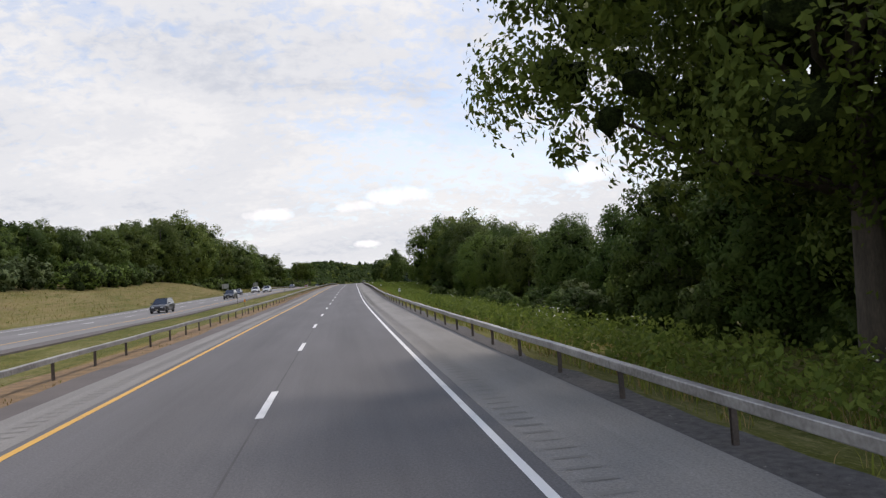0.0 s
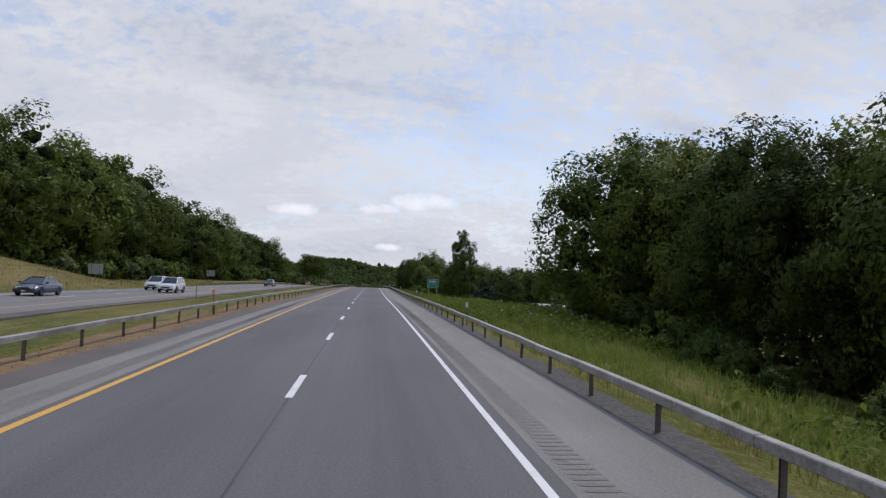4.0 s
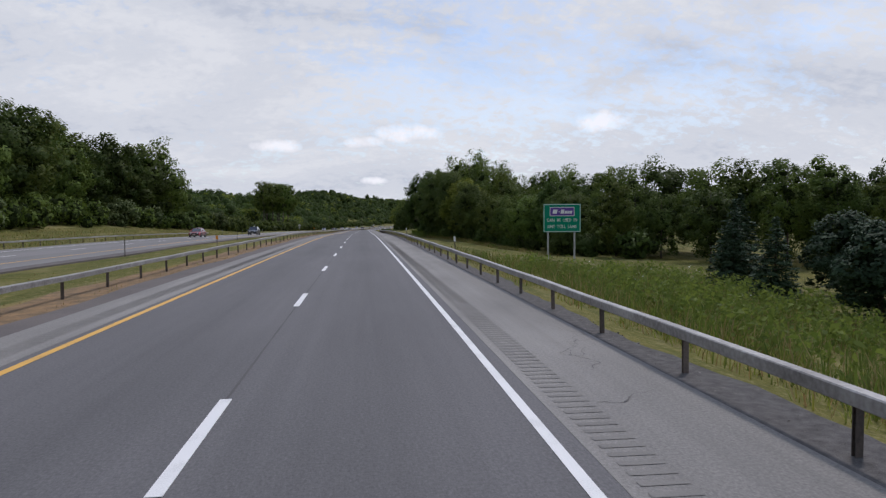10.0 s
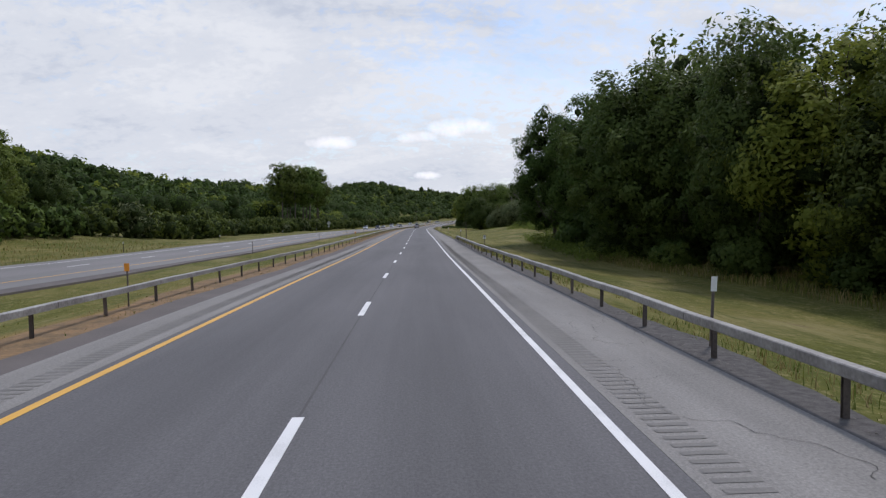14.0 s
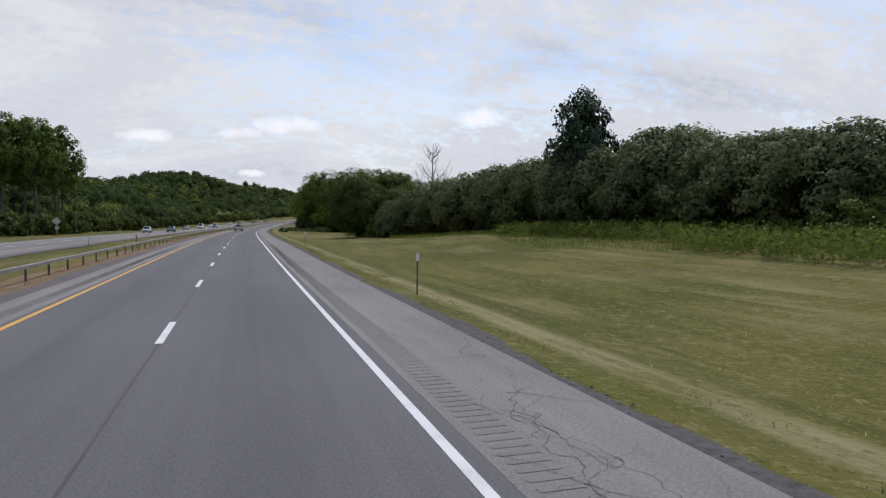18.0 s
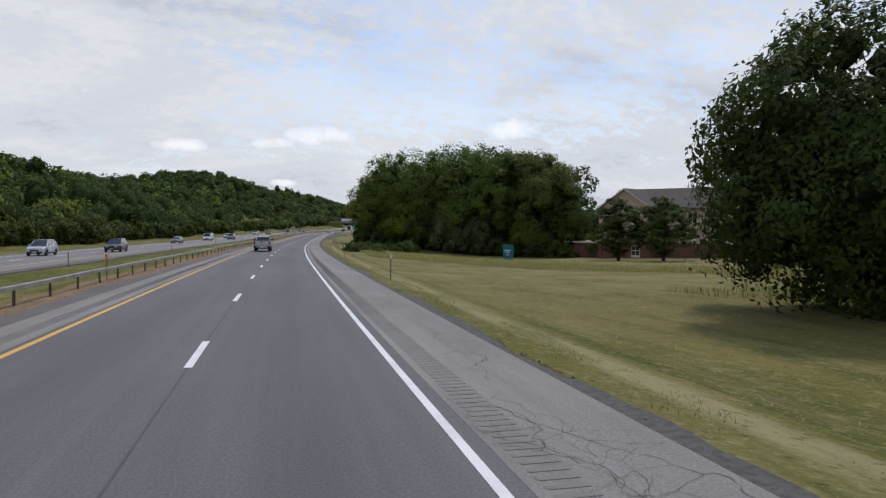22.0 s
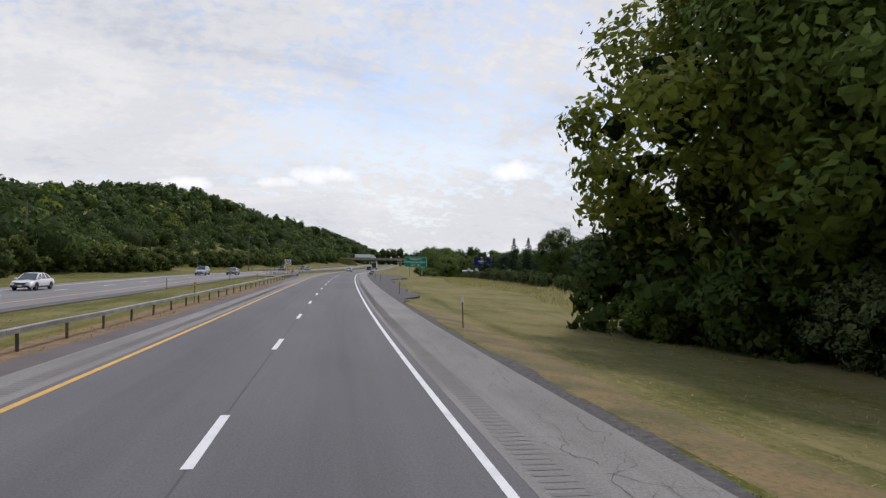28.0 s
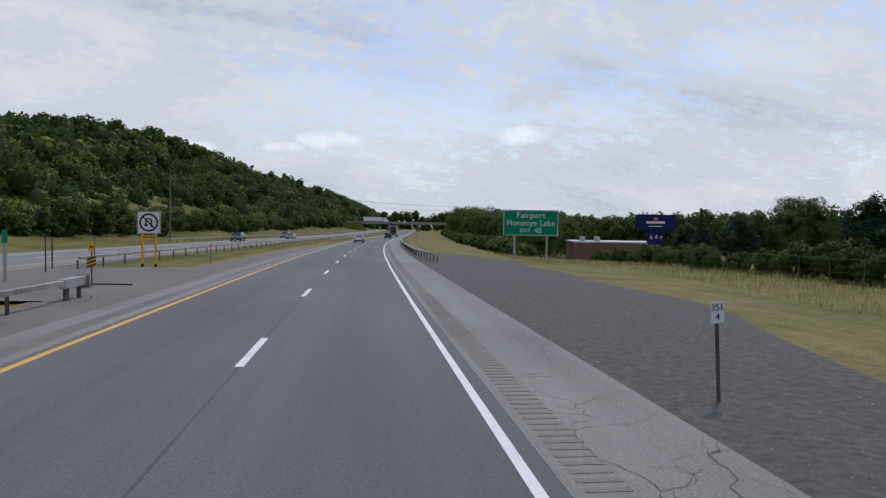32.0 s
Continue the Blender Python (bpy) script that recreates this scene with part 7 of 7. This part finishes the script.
part("emblem", boxes(((-0.15, -2.885, 1.03), (0.15, -2.862, 1.07)), ((-0.07, -2.888, 1.01), (0.07, -2.8855, 1.09))), M_YELLOW_POST, gate)
part("crease", boxes(((-0.80, -2.868, 0.915), (0.80, -2.861, 0.93))), M_PLASTIC, gate)
for sg in (-1, 1):
    x0, x1 = sorted((sg * 0.84, sg * (W / 2 + 0.004)))
    part("tail_light", boxes(((x0, -2.84, 0.88), (x1, -2.66, 1.31)), bevel=0.02), M_RED, pk)
    part("corner_panel", boxes(((x0, -2.80, 0.60), (x1, -2.60, 0.88))), P_SILVER, pk)
    part("bumper_corner", boxes((tuple(min(a, b) for a, b in zip((sg * 0.70, -2.98, 0.50), (sg * 1.0, -2.98, 0.50))), (max(sg * 0.70, sg * 1.0), -2.72, 0.74)), bevel=0.03), M_PLASTIC, pk)
    part("mirror", boxes(((min(sg * 1.02, sg * 1.24), 0.92, 1.42), (max(sg * 1.02, sg * 1.24), 1.04, 1.64)), bevel=0.03), M_PLASTIC, pk)
    for y in (-1.62, 1.95):
        arch(pk, sg * (W / 2 + 0.012), y, R + 0.10, P_SILVER)
        wheel(pk, sg * (W / 2 - 0.12), y, R, 0.28)
    part("door_handle", boxes(((min(sg * 1.0, sg * 1.03), 0.0, 1.12), (max(sg * 1.0, sg * 1.03), 0.2, 1.16))), P_SILVER, pk)
    part("rocker", boxes(((min(sg * 0.92, sg * 0.99), -1.0, 0.42), (max(sg * 0.92, sg * 0.99), 1.3, 0.60))), M_PLASTIC, pk)
part("rear_bumper", boxes(((-0.70, -3.0, 0.52), (0.70, -2.78, 0.72)), bevel=0.03), M_CHROME, pk, "chrome step bumper")
part("number_plate", boxes(((-0.17, -3.012, 0.55), (0.17, -3.002, 0.70))), M_PLATE, pk)
part("hitch", boxes(((-0.06, -3.02, 0.40), (0.06, -2.6, 0.50))), M_BLACK, pk)
part("cab_body", hull([(-0.30, 1.34, 1.0), (1.15, 1.30, 1.0), (1.4, 1.27, 1.0), (2.6, 1.20, 0.98), (2.86, 1.08, 0.94), (2.92, 0.7, 0.92)], W, 0.46), P_SILVER, pk)
greenhouse(pk, -0.27, -0.12, 0.75, 1.35, 1.84, 1.52, 1.32, 1.86, P_SILVER, (0.06,))
part("high_brake_light", boxes(((-0.2, -0.16, 1.855), (0.2, -0.10, 1.90))), M_RED, pk)
part("axle", boxes(((-0.8, -1.7, 0.36), (0.8, -1.55, 0.46)), ((-0.14, -1.78, 0.30), (0.14, -1.46, 0.52))), M_BLACK, pk)
part("frame_rails", boxes(((-0.5, -2.7, 0.48), (-0.4, 2.5, 0.60)), ((0.4, -2.7, 0.48), (0.5, 2.5, 0.60))), M_BLACK, pk)
part("headlight", boxes(((-0.98, 2.75, 0.82), (-0.60, 2.93, 1.06)), bevel=0.02), M_LAMP, pk)
part("headlight", boxes(((0.60, 2.75, 0.82), (0.98, 2.93, 1.06)), bevel=0.02), M_LAMP, pk)
part("grille", boxes(((-0.58, 2.86, 0.66), (0.58, 2.95, 1.08)), bevel=0.02), M_CHROME, pk)

# ---------- a lorry far ahead ----------
tr = thing("box_truck", rpose(1120, 1.8, 0.001), "box truck far ahead with a dark rear door", "truck")
part("cargo_box", boxes(((-1.25, -4, 1.1), (1.25, 3, 3.9)), bevel=0.04), M_TRIM, tr)
part("rear_door", boxes(((-1.1, -4.03, 1.2), (1.1, -4.004, 3.7))), M_PLASTIC, tr)
part("chassis", boxes(((-0.6, -4, 0.7), (0.6, 4.6, 1.1))), M_BLACK, tr)
part("cab", boxes(((-1.15, 3.1, 0.7), (1.15, 5.0, 2.9)), bevel=0.12), P_WHITE, tr)
for sg in (-1, 1):
    part("tail_light", boxes(((sg * 1.0 - 0.12, -4.03, 0.85), (sg * 1.0 + 0.12, -3.95, 1.02))), M_RED, tr)
    for y in (-2.6, 3.9):
        wheel(tr, sg * 1.0, y, 0.48, 0.3)

# ---------- the semi-trailer on the overpass ----------
semi = thing("semi_trailer_truck", rpose(1385, 0, 5.9, 12) @ pose(-18, 1.5, 0.0, 0, 0, -90), "white tractor with a long white box trailer crossing the bridge", "truck")
part("trailer", boxes(((-1.28, -14.5, 1.1), (1.28, -0.6, 4.05)), bevel=0.04), M_WHITE_SIGN, semi)
part("underride_frame", boxes(((-0.5, -14.3, 0.85), (0.5, -0.8, 1.1)), ((-1.1, -14.5, 0.55), (1.1, -14.4, 0.7))), M_BLACK, semi)
part("cab", boxes(((-1.2, -0.2, 0.7), (1.2, 2.6, 3.6)), ((-1.0, 2.5, 0.7), (1.0, 4.3, 2.1)), bevel=0.12), M_WHITE_SIGN, semi)
part("windscreen", boxes(((-1.05, 2.6, 2.2), (1.05, 2.64, 3.1)), bevel=0.01), M_GLASS, semi)
part("fuel_tank", boxes(((-1.2, 0.2, 0.4), (-0.8, 2.0, 0.9)), ((0.8, 0.2, 0.4), (1.2, 2.0, 0.9)), bevel=0.08), M_CHROME, semi)
for y in (-13.2, -11.9, -0.9, 0.4, 3.4):
    for sg in (-1, 1):
        wheel(semi, sg * 1.05, y, 0.5, 0.3)
# ---------- grass, weeds and flowers: uncountable ----------
def blades(name, label, spots, height, width, materials, seed, lean=0.35):
    """Thin grass blades at the given spots (s, u); each blade is a bent sliver."""
    g = np.random.default_rng(seed)
    n = len(spots)
    base = on_many(spots, -0.03)
    h = g.uniform(height[0], height[1], n)
    a = g.uniform(0, 2 * np.pi, n)
    d = np.stack([np.cos(a), np.sin(a), np.zeros(n)], 1)
    side = np.stack([-np.sin(a), np.cos(a), np.zeros(n)], 1)
    w = width * g.uniform(0.6, 1.4, n)
    bend = g.uniform(0.05, lean, n)
    mid = base + d * (h * bend * 0.3)[:, None] + np.array((0, 0, 1)) * (h * 0.6)[:, None]
    tip = base + d * (h * bend)[:, None] + np.array((0, 0, 1)) * h[:, None]
    sw = side * w[:, None] / 2
    v = np.stack([base - sw, base + sw, mid + sw * 0.8, mid - sw * 0.8, tip], 1).reshape(-1, 3)
    k = 5 * np.arange(n)
    f = [np.stack([k, k + 1, k + 2, k + 3], 1), np.stack([k + 3, k + 2, k + 4], 1)]
    mi = np.tile(g.integers(0, len(materials), n), 2)
    ob = new(name, np_mesh(name, v, f, materials, mi))
    return tagged(ob, label, "grass", kind="stuff")


def scatter(rng, s0, s1, u0, u1, n, edge=None, clump=0.0):
    out = []
    while len(out) < n:
        s, u = rng.uniform(s0, s1), rng.uniform(u0, u1)
        if edge and not edge(s, u):
            continue
        if clump and noise.noise((s / 2.3, u / 1.6, clump)) < -0.05:
            continue
        out.append((s, u))
    return out


gr = random.Random(21)
TALL_EDGE = tops((610, 38), (640, 36.5), (662, 33), (676, 23.5), (686, 17.5), (697, 13), (709, 12), (745, 15))
blades("tall_grass", "tall green grass and weeds behind the guardrail", scatter(gr, -5, 300, 7.5, 13.5, 40000, clump=1.3), (0.12, 0.5), 0.022, [M_BLADE, M_BLADE, M_WEED, M_BLADE_DRY], 1, 1.3)
blades("tall_grass", "rank green grass on the embankment", scatter(gr, 60, 250, 8.5, 22, 26000, clump=4.3), (0.3, 0.85), 0.035, [M_BLADE, M_WEED], 2, 1.2)
blades("tall_grass", "grass under the guardrail and along the ditch", scatter(gr, 300, 480, 6.8, 9.5, 9000, clump=2.3), (0.08, 0.26), 0.02, [M_BLADE, M_BLADE_DRY], 3, 1.3)
blades("tall_grass", "band of unmown grass in front of the wood", scatter(gr, 330, 450, 17, 24, 10000, lambda s, u: u > 25 - (s - 330) * 0.07), (0.3, 0.7), 0.03, [M_BLADE, M_BLADE_DRY], 4, 0.8)
blades("dry_grass", "dry straw-coloured grass under the median guardrail", scatter(gr, -5, 900, -8.2, -6.3, 24000, clump=3.1), (0.04, 0.20), 0.02, [M_BLADE_DRY, M_BLADE_DRY, M_BLADE_DRY, M_BLADE], 5, 1.3)
blades("median_grass", "short green grass on the median", scatter(gr, 0, 900, -14.4, -8.2, 20000), (0.03, 0.09), 0.04, [M_BLADE, M_BLADE_DRY], 6)
blades("verge_grass", "short ragged grass along the edge of the shoulder", scatter(gr, 470, 822, 6.72, 8.1, 26000, clump=9.9), (0.03, 0.11), 0.014, [M_BLADE, M_WEED, M_BLADE_DRY], 7, 1.6)
blades("verge_grass", "mown grass with loose clippings on the verge", scatter(gr, 470, 900, 7.6, 17, 52000, lambda s, u: not (818 < s < 968 and u < PULL_OFF(s) + 0.4)), (0.03, 0.07), 0.02, [M_BLADE_DRY, M_BLADE, M_BLADE_DRY], 8, 4.0)
blades("tall_grass", "tall pale seeding grass at the far edge of the mown field", scatter(gr, 610, 745, 11, 60, 78000, lambda s, u: u > TALL_EDGE(s) + 1.0 * math.sin(s / 4) and u < TALL_EDGE(s) + 13), (0.25, 0.85), 0.014, [M_SEED, M_BLADE, M_SEED, M_BLADE], 9, 1.7)
blades("tall_grass", "long tawny grass before the fence", scatter(gr, 800, 1000, 17, 34, 34000, lambda s, u: u > 20.5 + 1.5 * math.sin(s / 11)), (0.2, 0.65), 0.018, [M_SEED, M_BLADE_DRY, M_BLADE], 10, 1.3)
blades("tall_grass", "rough green grass below the bushes on the bank", scatter(gr, 480, 640, 22, 33, 16000, lambda s, u: u > 24 + 2 * math.sin(s / 8)), (0.2, 0.6), 0.03, [M_BLADE, M_WEED, M_WEED], 11, 0.9)
blades("dry_grass", "tawny grass on the bank across the road", scatter(gr, 20, 480, -44, -29, 18000), (0.15, 0.4), 0.05, [M_BLADE_DRY, M_BLADE, M_BLADE_DRY], 12, 0.9)

blades("tall_grass", "rank green and tawny weeds on the slope down to the evergreens", scatter(gr, 236, 325, 8.5, 24, 26000, clump=12.1), (0.3, 0.95), 0.03, [M_BLADE, M_WEED, M_WEED, M_BLADE_DRY], 13, 0.9)

# broad-leaved weeds with pale flowers between guardrail and wood
wg = np.random.default_rng(31)
spots = on_many(scatter(gr, 145, 235, 8, 24, 2600, clump=6.1) + scatter(gr, 235, 320, 11, 26, 2000, clump=6.7) + scatter(gr, 470, 560, 23, 33, 3200, lambda s, u: u > 23.5 + 1.2 * math.sin(s / 7) + 0.06 * max(0, s - 500)) + scatter(gr, 440, 475, 15.5, 24, 900) + scatter(gr, -2, 60, 9, 15, 900, clump=7.1) + scatter(gr, 60, 120, 9.5, 15, 700, clump=8.8))
n = 16
c = np.repeat(spots, n, 0)
hh = np.repeat(wg.uniform(0.5, 1.35, len(spots)), n)
off = wg.normal(0, 0.22, (len(c), 3))
off[:, 2] = wg.random(len(c)) ** 0.7 * hh
d = wg.normal(0, 1, (len(c), 3))
d[:, 2] = np.abs(d[:, 2]) + 0.4
v, f = leaf_quads(wg, c + off, d / np.linalg.norm(d, axis=1)[:, None], 0.105)
tagged(new("weeds", np_mesh("weeds", v, f, [M_WEED])), "thick green broad-leaved weeds behind the guardrail", "weeds", kind="stuff")
fl = spots[wg.random(len(spots)) < 0.025]
c = np.repeat(fl, 3, 0) + wg.normal(0, 0.15, (3 * len(fl), 3)) + np.array((0, 0, 1.15))
v, f = leaf_quads(wg, c, np.tile((0.0, 0.0, 1.0), (len(c), 1)), 0.06)
tagged(new("wild_flowers", np_mesh("wild_flowers", v, f, [M_FLOWER])), "scattered white flower heads among the weeds", "flowers", kind="stuff")

# loose stones on the gravel beside the shoulder
OCTA = np.array(((1, 0, 0), (-1, 0, 0), (0, 1, 0), (0, -1, 0), (0, 0, 1), (0, 0, -1)), dtype=float)
OCTA_F = np.array(((0, 2, 4), (2, 1, 4), (1, 3, 4), (3, 0, 4), (2, 0, 5), (1, 2, 5), (3, 1, 5), (0, 3, 5)))


def stones(label, spots, size, seed):
    g = np.random.default_rng(seed)
    base = on_many(spots, 0.0, -0.02)
    k = g.uniform(size[0], size[1], (len(base), 1)) * g.uniform(0.6, 1.3, (len(base), 3)) * np.array((1, 1, 0.6))
    v = (base[:, None, :] + OCTA[None] * k[:, None, :] + g.normal(0, 0.004, (len(base), 6, 3))).reshape(-1, 3)
    f = (OCTA_F[None] + 6 * np.arange(len(base))[:, None, None]).reshape(-1, 3)
    return tagged(new("gravel_stones", np_mesh("gravel_stones", v, f, [M_STONE])), label, "gravel", kind="stuff")


stones("loose grey stones on the gravel pull-off", scatter(gr, 826, 915, 6.2, 12.8, 13000, lambda s, u: u < PULL_OFF(s) - 0.3), (0.012, 0.05), 51)
stones("loose grey stones along the edge of the shoulder", scatter(gr, 0, 480, 6.08, 6.7, 7000), (0.012, 0.035), 52)
stones("crumbled asphalt and stones along the shoulder", scatter(gr, 480, 820, 6.06, 6.42, 5000), (0.012, 0.035), 53)
